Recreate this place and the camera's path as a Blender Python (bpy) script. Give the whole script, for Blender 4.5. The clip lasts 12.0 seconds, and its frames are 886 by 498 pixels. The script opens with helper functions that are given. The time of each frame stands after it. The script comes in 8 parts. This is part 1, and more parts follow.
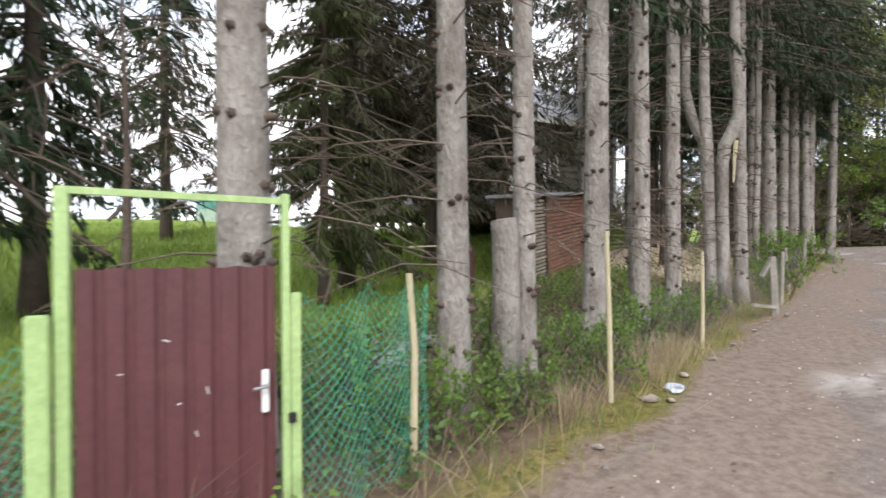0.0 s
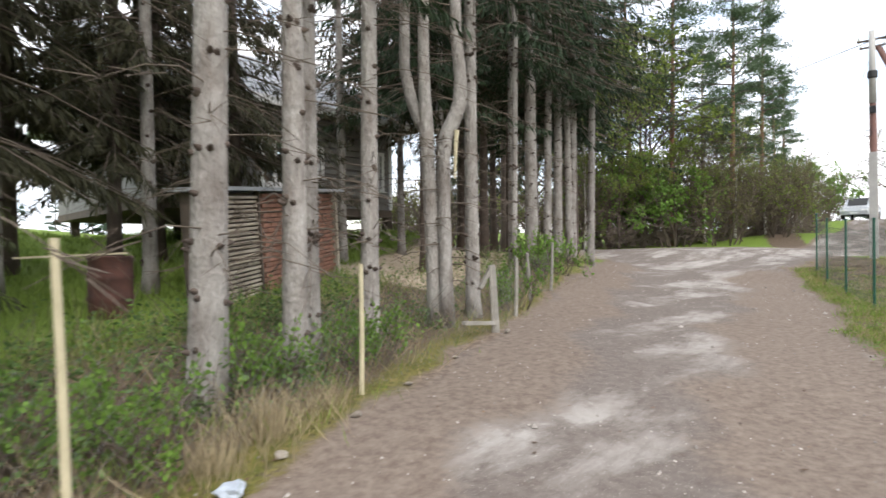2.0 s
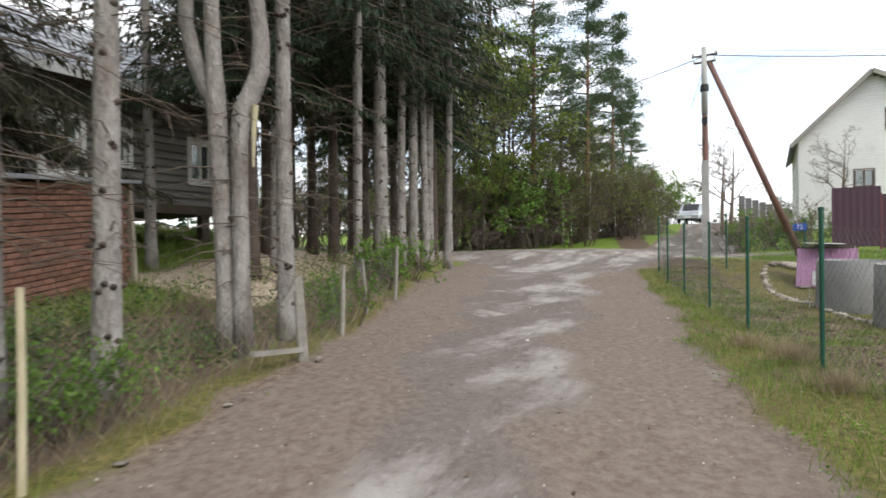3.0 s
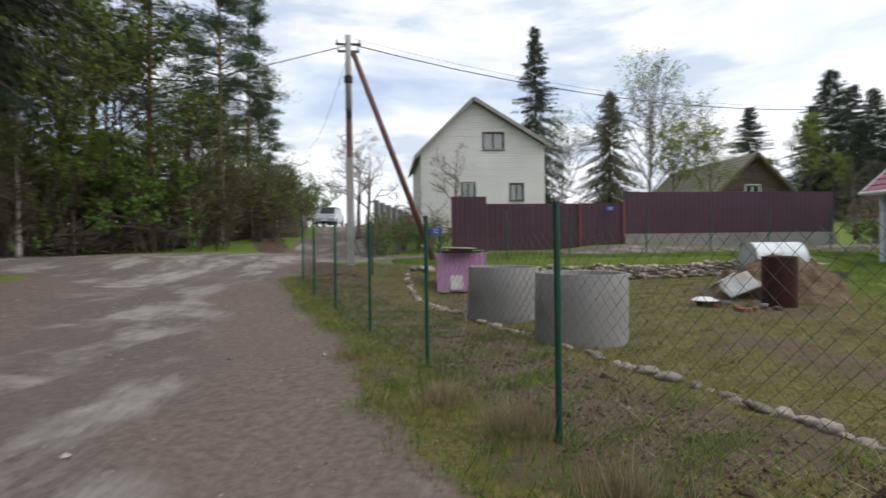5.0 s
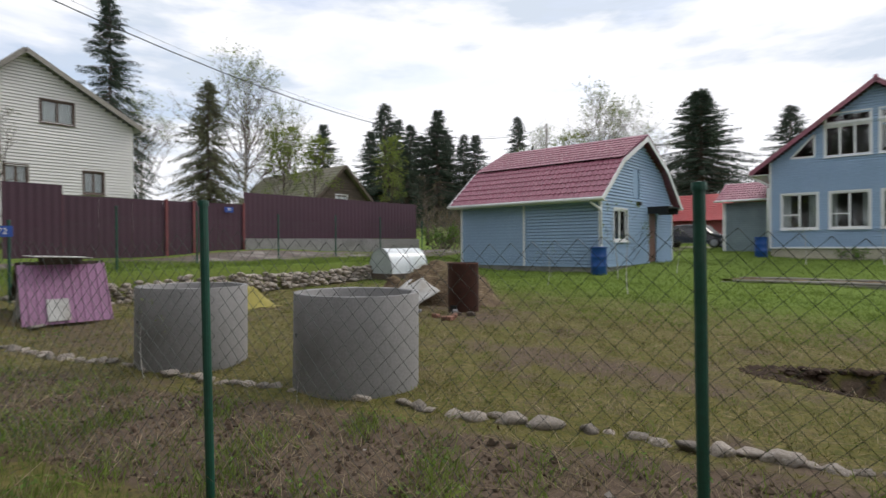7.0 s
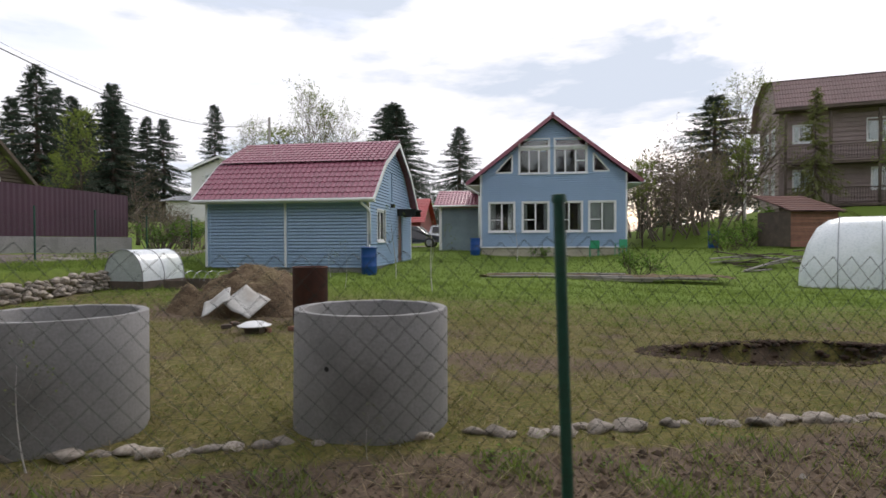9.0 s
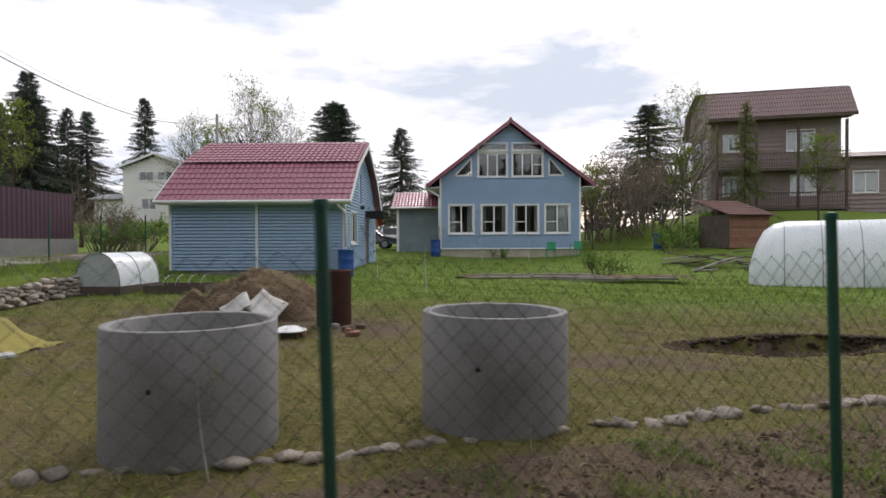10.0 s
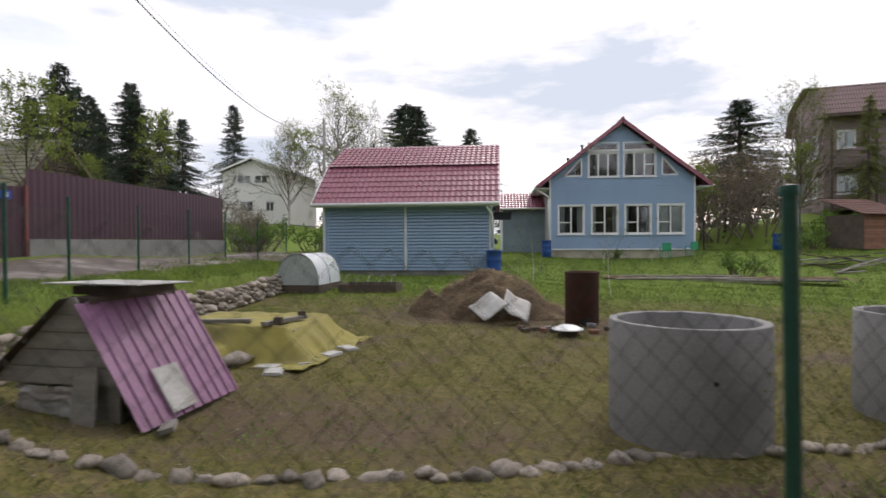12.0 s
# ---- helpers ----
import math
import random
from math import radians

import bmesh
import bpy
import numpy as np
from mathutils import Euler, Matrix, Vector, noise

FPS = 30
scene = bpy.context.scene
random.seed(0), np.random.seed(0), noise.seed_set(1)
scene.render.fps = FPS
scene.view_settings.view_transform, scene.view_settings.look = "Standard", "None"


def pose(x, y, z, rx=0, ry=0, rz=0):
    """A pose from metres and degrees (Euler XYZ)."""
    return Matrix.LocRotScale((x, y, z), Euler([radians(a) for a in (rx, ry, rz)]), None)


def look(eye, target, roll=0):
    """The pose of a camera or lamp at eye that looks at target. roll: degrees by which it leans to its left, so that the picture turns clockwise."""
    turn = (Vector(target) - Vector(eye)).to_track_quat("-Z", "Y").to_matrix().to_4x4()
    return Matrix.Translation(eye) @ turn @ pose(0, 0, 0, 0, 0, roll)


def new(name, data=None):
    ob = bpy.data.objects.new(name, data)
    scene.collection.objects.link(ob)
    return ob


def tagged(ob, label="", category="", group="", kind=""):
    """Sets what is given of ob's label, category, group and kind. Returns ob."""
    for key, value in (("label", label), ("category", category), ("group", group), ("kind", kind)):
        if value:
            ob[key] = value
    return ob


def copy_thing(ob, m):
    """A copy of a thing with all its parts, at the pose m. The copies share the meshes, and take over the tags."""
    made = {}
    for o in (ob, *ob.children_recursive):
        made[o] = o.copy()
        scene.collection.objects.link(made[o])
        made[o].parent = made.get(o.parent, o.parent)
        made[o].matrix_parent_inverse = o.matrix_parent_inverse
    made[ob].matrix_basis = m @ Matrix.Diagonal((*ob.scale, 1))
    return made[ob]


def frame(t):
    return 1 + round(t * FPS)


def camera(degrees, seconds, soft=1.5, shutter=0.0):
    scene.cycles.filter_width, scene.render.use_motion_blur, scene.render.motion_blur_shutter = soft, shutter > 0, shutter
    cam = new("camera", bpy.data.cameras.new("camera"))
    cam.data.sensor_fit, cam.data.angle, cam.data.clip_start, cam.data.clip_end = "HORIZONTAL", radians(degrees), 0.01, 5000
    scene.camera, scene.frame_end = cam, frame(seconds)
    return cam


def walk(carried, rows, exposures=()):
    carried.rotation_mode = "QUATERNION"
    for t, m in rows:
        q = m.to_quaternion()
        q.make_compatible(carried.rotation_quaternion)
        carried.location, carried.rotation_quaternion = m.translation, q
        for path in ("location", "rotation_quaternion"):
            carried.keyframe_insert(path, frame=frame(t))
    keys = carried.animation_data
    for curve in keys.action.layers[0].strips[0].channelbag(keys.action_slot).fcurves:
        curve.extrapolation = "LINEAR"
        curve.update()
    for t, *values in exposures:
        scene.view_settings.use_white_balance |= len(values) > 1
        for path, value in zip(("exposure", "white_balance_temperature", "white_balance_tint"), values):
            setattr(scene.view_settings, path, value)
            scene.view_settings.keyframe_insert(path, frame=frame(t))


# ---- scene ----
# t, x, y, z, yaw, pitch, lean
ROWS = [
    (0.0, 0.000, 0.000, 1.244, -28.58, -0.25, -0.29),
    (0.5, 0.589, 0.171, 1.247, -33.96, -0.22, -0.25),
    (1.0, 1.191, 0.253, 1.253, -37.48, -0.25, -0.13),
    (1.5, 1.778, 0.305, 1.266, -41.60, -0.20, -0.42),
    (2.0, 2.364, 0.283, 1.291, -45.95, -0.12, -0.69),
    (2.5, 3.000, 0.384, 1.322, -52.44, -0.18, -0.73),
    (4.5, 5.747, 0.983, 1.384, -82.94, -0.45, -0.75),
    (5.0, 6.458, 1.170, 1.405, -95.88, -0.53, -0.69),
    (5.5, 7.178, 1.337, 1.418, -110.47, -0.52, -0.73),
    (6.0, 7.894, 1.564, 1.427, -121.10, -0.56, -0.68),
    (6.5, 8.578, 1.820, 1.437, -129.07, -0.52, -0.64),
    (7.0, 9.215, 2.069, 1.462, -139.49, -0.52, -0.47),
    (7.5, 9.906, 2.289, 1.470, -149.75, -0.67, -0.28),
    (9.5, 12.754, 2.927, 1.554, -176.55, -0.83, -0.30),
    (10.0, 13.496, 3.091, 1.577, -179.21, -0.80, -0.28),
    (10.5, 14.308, 3.137, 1.584, -180.10, -0.91, -0.28),
    (11.0, 15.092, 3.272, 1.599, -180.07, -0.81, -0.27),
    (11.5, 15.958, 3.425, 1.614, -177.94, -0.86, -0.35),
    (12.0, 16.764, 3.627, 1.635, -173.90, -0.79, -0.29),
]
cam = camera(78.48, 12.0, soft=1.5, shutter=0.3)
walk(cam, [(t, pose(x, y, z, 90 + pitch, 0, yaw) @ pose(0, 0, 0, 0, 0, lean)) for t, x, y, z, yaw, pitch, lean in ROWS],
     exposures=[(0.0, 1.30, 6350, 12), (0.5, 1.42, 6350, 12), (1.5, 1.36, 6350, 10), (2.6, 1.08, 6350, 8), (4.5, 0.28, 6250, 10), (5.5, 0.10, 6350, 10), (7.5, 0.14, 6400, 12), (12.0, 0.14, 6500, 15)])

# ---- world and sun ----
SUN_AZ, SUN_EL = radians(200), radians(42)   # bright part of the cloud cover, behind the blue house
world = bpy.data.worlds.new("cloudy_sky")
scene.world = world
world.use_nodes = True
wt = world.node_tree
wt.nodes.clear()
w_out = wt.nodes.new("ShaderNodeOutputWorld")
w_bg = wt.nodes.new("ShaderNodeBackground")
w_sky = wt.nodes.new("ShaderNodeTexSky")
w_sky.sky_type = "NISHITA"
w_sky.sun_disc = False
w_sky.sun_elevation, w_sky.sun_rotation = SUN_EL, SUN_AZ
w_sky.dust_density = 2.0
w_gain = wt.nodes.new("ShaderNodeMix")
w_gain.data_type = "RGBA"
w_gain.blend_type = "MULTIPLY"
w_gain.inputs[0].default_value = 1.0
w_gain.inputs[7].default_value = (0.23, 0.205, 0.19, 1)
w_co = wt.nodes.new("ShaderNodeTexCoord")
w_map = wt.nodes.new("ShaderNodeMapping")
w_map.inputs["Scale"].default_value = (1.0, 1.0, 3.6)
w_noise = wt.nodes.new("ShaderNodeTexNoise")
w_noise.inputs["Scale"].default_value = 1.7
w_noise.inputs["Detail"].default_value = 6.0
w_noise.inputs["Roughness"].default_value = 0.52
w_noise.inputs["Distortion"].default_value = 0.35
w_ramp = wt.nodes.new("ShaderNodeValToRGB")
w_ramp.color_ramp.elements[0].position = 0.27
w_ramp.color_ramp.elements[1].position = 0.47
w_cloud = wt.nodes.new("ShaderNodeMix")
w_cloud.data_type = "RGBA"
w_cloud.inputs[7].default_value = (0.97, 0.975, 1.0, 1)
w_bellies = wt.nodes.new("ShaderNodeTexNoise")
w_bellies.inputs["Scale"].default_value = 2.4
w_bellies.inputs["Detail"].default_value = 7.0
w_bellies.inputs["Roughness"].default_value = 0.55
w_belly = wt.nodes.new("ShaderNodeValToRGB")
w_belly.color_ramp.elements[0].position = 0.40
w_belly.color_ramp.elements[0].color = (0.64, 0.71, 0.80, 1)
w_belly.color_ramp.elements[1].position = 0.50
w_belly.color_ramp.elements[1].color = (1.0, 1.0, 1.02, 1)
wt.links.new(w_sky.outputs[0], w_gain.inputs[6])
wt.links.new(w_co.outputs["Generated"], w_map.inputs[0])
wt.links.new(w_map.outputs[0], w_noise.inputs["Vector"])
wt.links.new(w_noise.outputs["Fac"], w_ramp.inputs[0])
wt.links.new(w_ramp.outputs[0], w_cloud.inputs[0])
wt.links.new(w_gain.outputs[2], w_cloud.inputs[6])
wt.links.new(w_map.outputs[0], w_bellies.inputs["Vector"])
wt.links.new(w_bellies.outputs["Fac"], w_belly.inputs[0])
wt.links.new(w_belly.outputs[0], w_cloud.inputs[7])
wt.links.new(w_cloud.outputs[2], w_bg.inputs[0])
w_bg.inputs[1].default_value = 1.0
wt.links.new(w_bg.outputs[0], w_out.inputs[0])

sun_data = bpy.data.lights.new("sun", "SUN")
sun_data.energy, sun_data.angle, sun_data.color = 1.1, radians(14), (1.0, 0.95, 0.88)
sun = new("sun", sun_data)
sun_dir = Vector((math.sin(SUN_AZ) * math.cos(SUN_EL), math.cos(SUN_AZ) * math.cos(SUN_EL), math.sin(SUN_EL)))
sun.matrix_world = look(Vector((10, -5, 30)), Vector((10, -5, 30)) - sun_dir)
tagged(sun, kind="structure")

# ---- materials ----


def nd(tree, kind, **values):
    node = tree.nodes.new(kind)
    for key, value in values.items():
        node.inputs[key].default_value = value
    return node


def mixed(tree, fac, a, b):
    """A colour mix; fac, a, b are sockets or values."""
    m = tree.nodes.new("ShaderNodeMix")
    m.data_type = "RGBA"
    for slot, value in ((0, fac), (6, a), (7, b)):
        if hasattr(value, "is_linked"):
            tree.links.new(value, m.inputs[slot])
        else:
            m.inputs[slot].default_value = value if slot == 0 else (*value, 1)
    return m.outputs[2]


def ramp(tree, socket, lo, hi):
    r = nd(tree, "ShaderNodeMapRange")
    r.inputs["From Min"].default_value, r.inputs["From Max"].default_value = lo, hi
    tree.links.new(socket, r.inputs["Value"])
    return r.outputs[0]


def noise_at(tree, vec, scale, detail=4.0, rough=0.55):
    n = nd(tree, "ShaderNodeTexNoise", Scale=scale, Detail=detail, Roughness=rough)
    tree.links.new(vec, n.inputs["Vector"])
    return n.outputs["Fac"]


def mat(name, a, b=None, rough=0.8, scale=4.0, fine=40.0, bump=0.2, metal=0.0, stain=None, stain_amount=0.0, vary=0.0,
        stretch=(1, 1, 1), island=False, spec=0.5, coat=0.0, depth=0.01):
    """A surface of two tones at two scales, with stains, relief and a shade of its own for each object or island."""
    m = bpy.data.materials.new(name)
    m.use_nodes = True
    t = m.node_tree
    bsdf = t.nodes["Principled BSDF"]
    co = t.nodes.new("ShaderNodeTexCoord")
    mp = nd(t, "ShaderNodeMapping", Scale=stretch)
    t.links.new(co.outputs["Object"], mp.inputs[0])
    vec = mp.outputs[0]
    b = b or tuple(c * 0.75 for c in a)
    big, small = noise_at(t, vec, scale), noise_at(t, vec, fine, 3.0)
    col = mixed(t, ramp(t, big, 0.32, 0.68), a, b)
    grain = nd(t, "ShaderNodeMix")
    grain.data_type = "RGBA"
    grain.blend_type = "OVERLAY"
    grain.inputs[0].default_value = 0.35
    t.links.new(col, grain.inputs[6])
    t.links.new(small, grain.inputs[7])
    col = grain.outputs[2]
    if stain:
        s = noise_at(t, vec, scale * 0.45, 6.0, 0.65)
        col = mixed(t, ramp(t, s, 0.62 - stain_amount * 0.3, 0.72), col, stain)
    if vary:
        hsv = nd(t, "ShaderNodeHueSaturation")
        if island:
            info = t.nodes.new("ShaderNodeNewGeometry")
            rnd = info.outputs["Random Per Island"]
        else:
            info = t.nodes.new("ShaderNodeObjectInfo")
            rnd = info.outputs["Random"]
        r = nd(t, "ShaderNodeMapRange")
        r.inputs["To Min"].default_value, r.inputs["To Max"].default_value = 1 - vary, 1 + vary
        t.links.new(rnd, r.inputs["Value"])
        t.links.new(r.outputs[0], hsv.inputs["Value"])
        t.links.new(col, hsv.inputs["Color"])
        col = hsv.outputs[0]
    t.links.new(col, bsdf.inputs["Base Color"])
    rr = nd(t, "ShaderNodeMapRange")
    rr.inputs["To Min"].default_value, rr.inputs["To Max"].default_value = max(0.02, rough - 0.12), min(1.0, rough + 0.1)
    t.links.new(small, rr.inputs["Value"])
    t.links.new(rr.outputs[0], bsdf.inputs["Roughness"])
    bsdf.inputs["Metallic"].default_value = metal
    bsdf.inputs["Specular IOR Level"].default_value = spec
    bsdf.inputs["Coat Weight"].default_value = coat
    if bump:
        bp = nd(t, "ShaderNodeBump", Strength=bump, Distance=depth)
        t.links.new(small, bp.inputs["Height"])
        t.links.new(bp.outputs[0], bsdf.inputs["Normal"])
    return m


def leaf_mat(name, a, b, vary=0.35, through_light=0.35):
    """Leaves and needles: a tone for each leaf, and some light that comes through."""
    m = mat(name, a, b, rough=0.7, scale=1.3, fine=25, bump=0, vary=vary, island=True, spec=0.25)
    t = m.node_tree
    bsdf, out = t.nodes["Principled BSDF"], t.nodes["Material Output"]
    tr = nd(t, "ShaderNodeBsdfTranslucent")
    src = bsdf.inputs["Base Color"].links[0].from_socket
    t.links.new(src, tr.inputs["Color"])
    mx = nd(t, "ShaderNodeMixShader", Fac=through_light)
    t.links.new(bsdf.outputs[0], mx.inputs[1])
    t.links.new(tr.outputs[0], mx.inputs[2])
    t.links.new(mx.outputs[0], out.inputs["Surface"])
    return m


def glass_mat(name, tint=(0.9, 0.95, 0.95), rough=0.02, clear=0.95):
    m = bpy.data.materials.new(name)
    m.use_nodes = True
    t = m.node_tree
    out = t.nodes["Material Output"]
    t.nodes.remove(t.nodes["Principled BSDF"])
    a = nd(t, "ShaderNodeBsdfTransparent", Color=(*tint, 1))
    b = nd(t, "ShaderNodeBsdfGlossy", Roughness=rough)
    fr = nd(t, "ShaderNodeFresnel", IOR=1.5)
    r = nd(t, "ShaderNodeMapRange")
    r.inputs["To Min"].default_value, r.inputs["To Max"].default_value = 1 - clear, 1.0
    t.links.new(fr.outputs[0], r.inputs["Value"])
    mx = nd(t, "ShaderNodeMixShader")
    t.links.new(r.outputs[0], mx.inputs[0])
    t.links.new(a.outputs[0], mx.inputs[1])
    t.links.new(b.outputs[0], mx.inputs[2])
    t.links.new(mx.outputs[0], out.inputs["Surface"])
    return m


BLUE_SIDING = mat("blue_vinyl_siding", (0.30, 0.425, 0.59), (0.26, 0.375, 0.53), 0.55, 0.6, 30, 0.08)
WHITE_SIDING = mat("white_siding", (0.80, 0.79, 0.77), (0.72, 0.71, 0.69), 0.6, 0.5, 25, 0.08, stain=(0.5, 0.48, 0.44), stain_amount=0.1)
GREY_SIDING = mat("grey_plank_siding", (0.22, 0.21, 0.20), (0.17, 0.165, 0.16), 0.75, 0.8, 30, 0.15)
WHITE_TRIM = mat("white_plastic_trim", (0.76, 0.77, 0.77), (0.68, 0.69, 0.69), 0.45, 2, 40, 0.05)
RED_ROOF = mat("wine_red_metal_tile", (0.31, 0.11, 0.15), (0.26, 0.09, 0.125), 0.27, 0.7, 20, 0.04, stain=(0.20, 0.08, 0.08), stain_amount=0.15)
BROWN_ROOF = mat("brown_metal_tile", (0.23, 0.15, 0.145), (0.19, 0.125, 0.12), 0.4, 0.7, 20, 0.04)
GREY_ROOF = mat("grey_roof_sheet", (0.30, 0.31, 0.33), (0.24, 0.25, 0.27), 0.45, 0.8, 20, 0.08)
OLD_ROOF = mat("mossy_slate_roof", (0.26, 0.24, 0.20), (0.17, 0.17, 0.10), 0.9, 0.8, 14, 0.3, stain=(0.12, 0.14, 0.05), stain_amount=0.3)
CONCRETE = mat("grey_concrete", (0.275, 0.268, 0.262), (0.225, 0.22, 0.216), 0.88, 2.2, 55, 0.35, stain=(0.15, 0.146, 0.138), stain_amount=0.3, depth=0.006)
FOUNDATION = mat("yellowish_stone_foundation", (0.46, 0.42, 0.33), (0.36, 0.33, 0.27), 0.9, 2.0, 20, 0.3)
GREEN_PAINT = mat("green_post_paint", (0.012, 0.085, 0.055), (0.01, 0.065, 0.042), 0.4, 6, 60, 0.12, stain=(0.03, 0.07, 0.05), stain_amount=0.2)
GREEN_WIRE = mat("green_coated_wire", (0.022, 0.045, 0.032), (0.028, 0.026, 0.02), 0.5, 5, 50, 0)
GREEN_NET = mat("green_net_plastic", (0.06, 0.42, 0.30), (0.05, 0.34, 0.25), 0.6, 5, 50, 0)
LIME_PAINT = mat("light_green_paint", (0.36, 0.50, 0.22), (0.30, 0.43, 0.18), 0.5, 5, 40, 0.15, stain=(0.2, 0.3, 0.12), stain_amount=0.15)
MAROON = mat("maroon_profiled_sheet", (0.095, 0.032, 0.036), (0.08, 0.028, 0.032), 0.55, 2.0, 25, 0.1, stain=(0.13, 0.06, 0.055), stain_amount=0.2)
BROWN_FENCE = mat("dark_wine_fence_sheet", (0.060, 0.022, 0.038), (0.050, 0.018, 0.032), 0.5, 0.6, 25, 0.06)
PURPLE_SHEET = mat("purple_ribbed_sheet", (0.29, 0.14, 0.25), (0.24, 0.115, 0.20), 0.5, 1.5, 30, 0.12, stain=(0.22, 0.14, 0.17), stain_amount=0.2)
RUST = mat("rusty_steel", (0.085, 0.032, 0.022), (0.05, 0.022, 0.018), 0.85, 5, 45, 0.4, stain=(0.15, 0.06, 0.03), stain_amount=0.2)
GREY_BOARD = mat("weathered_grey_board", (0.30, 0.28, 0.25), (0.21, 0.195, 0.17), 0.85, 2, 30, 0.35, stretch=(1, 6, 6), vary=0.15)
STAKE_WOOD = mat("pale_stake_wood", (0.50, 0.44, 0.30), (0.38, 0.34, 0.22), 0.8, 5, 40, 0.25, stretch=(6, 6, 1))
# lath with the sky light on the shed's lit side put into its colour
SKYLIT_LATH = mat("pale_weathered_lath", (0.42, 0.37, 0.30), (0.27, 0.225, 0.18), 0.85, 3, 30, 0.3, vary=0.25)
DARK_WOOD = mat("dark_old_wood", (0.12, 0.09, 0.07), (0.07, 0.055, 0.045), 0.9, 3, 30, 0.35)
POLE_RUST = mat("red_brown_pole", (0.20, 0.105, 0.085), (0.15, 0.08, 0.07), 0.8, 3, 30, 0.3, stain=(0.26, 0.20, 0.17), stain_amount=0.2)
POLE_CONC = mat("pole_concrete", (0.42, 0.41, 0.39), (0.34, 0.33, 0.32), 0.85, 2, 40, 0.2)
BARREL_BLUE = mat("blue_barrel_plastic", (0.012, 0.075, 0.30), (0.01, 0.06, 0.25), 0.4, 3, 30, 0.04)
BLACK = mat("black_rubber", (0.015, 0.015, 0.016), (0.01, 0.01, 0.011), 0.6, 5, 40, 0.1)
STEEL = mat("dull_steel", (0.35, 0.36, 0.38), (0.28, 0.29, 0.31), 0.4, 4, 30, 0.05, metal=0.8)
DULL_POLY = mat("dull_polycarbonate", (0.44, 0.49, 0.48), (0.36, 0.41, 0.40), 0.4, 2.0, 20, 0.03)
POLYCARB = mat("milky_polycarbonate", (0.72, 0.76, 0.78), (0.64, 0.69, 0.71), 0.3, 1.5, 20, 0.03, stain=(0.55, 0.60, 0.57), stain_amount=0.2)
TARP = mat("mustard_tarp", (0.30, 0.26, 0.055), (0.235, 0.205, 0.05), 0.8, 2.5, 90, 0.3, stain=(0.2, 0.17, 0.07), stain_amount=0.2)
WHITE_SHEET = mat("dirty_white_sheet", (0.50, 0.50, 0.48), (0.34, 0.33, 0.31), 0.7, 3, 30, 0.2, stain=(0.34, 0.30, 0.25), stain_amount=0.3)
STONE = mat("field_stone", (0.44, 0.385, 0.33), (0.27, 0.235, 0.20), 0.92, 7, 45, 0.9, vary=0.4, stain=(0.24, 0.20, 0.15), stain_amount=0.3)
BRICK = mat("red_brick", (0.26, 0.125, 0.085), (0.18, 0.09, 0.065), 0.9, 4, 40, 0.4, vary=0.25)
SOIL = mat("brown_soil", (0.19, 0.14, 0.09), (0.10, 0.07, 0.048), 0.98, 3, 25, 0.9, stain=(0.30, 0.24, 0.14), stain_amount=0.35, depth=0.04, spec=0.1)
SPRUCE_BARK = mat("grey_spruce_bark", (0.33, 0.31, 0.29), (0.20, 0.18, 0.165), 0.95, 7, 34, 1.0, stretch=(1, 1, 0.5), stain=(0.12, 0.095, 0.08), stain_amount=0.42, depth=0.03, vary=0.12, spec=0.2)
DARK_BARK = mat("dark_bark", (0.11, 0.085, 0.07), (0.07, 0.055, 0.048), 0.95, 5, 30, 0.6, spec=0.2)
PINE_BARK = mat("orange_pine_bark", (0.26, 0.14, 0.085), (0.17, 0.10, 0.07), 0.95, 2, 20, 0.6, spec=0.2)
TWIG = mat("dry_twig", (0.15, 0.12, 0.095), (0.10, 0.08, 0.065), 0.95, 3, 30, 0, spec=0.2)
BIRCH_BARK = mat("pale_birch_bark", (0.55, 0.53, 0.50), (0.40, 0.38, 0.35), 0.9, 4, 30, 0.2, stretch=(1, 1, 4), stain=(0.1, 0.09, 0.08), stain_amount=0.1)
SPRUCE_NEEDLES = leaf_mat("dark_spruce_needles", (0.032, 0.052, 0.022), (0.018, 0.032, 0.016), 0.4, 0.2)
BROWN_NEEDLES = leaf_mat("brown_shaded_needles", (0.07, 0.066, 0.036), (0.042, 0.042, 0.026), 0.4, 0.25)
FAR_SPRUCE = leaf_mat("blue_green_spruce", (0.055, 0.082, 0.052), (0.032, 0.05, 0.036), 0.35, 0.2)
PINE_NEEDLES = leaf_mat("pine_needles", (0.075, 0.115, 0.05), (0.045, 0.075, 0.036), 0.35, 0.3)
YOUNG_LEAF = leaf_mat("young_spring_leaves", (0.22, 0.27, 0.05), (0.14, 0.19, 0.045), 0.3, 0.6)
GREEN_LEAF = leaf_mat("fresh_green_leaves", (0.17, 0.28, 0.05), (0.11, 0.20, 0.042), 0.35, 0.5)
BUD_LEAF = leaf_mat("olive_buds", (0.20, 0.18, 0.085), (0.13, 0.12, 0.06), 0.3, 0.4)
HERB_LEAF = leaf_mat("ground_herb_leaves", (0.13, 0.20, 0.065), (0.08, 0.135, 0.045), 0.4, 0.4)
GRASS_BLADE = leaf_mat("grass_blades", (0.20, 0.27, 0.055), (0.14, 0.20, 0.045), 0.35, 0.4)
LAWN_BLADE = leaf_mat("mossy_lawn_blades", (0.19, 0.185, 0.05), (0.125, 0.13, 0.035), 0.45, 0.35)
DRY_BLADE = leaf_mat("dry_grass_blades", (0.40, 0.33, 0.21), (0.29, 0.23, 0.15), 0.3, 0.35)
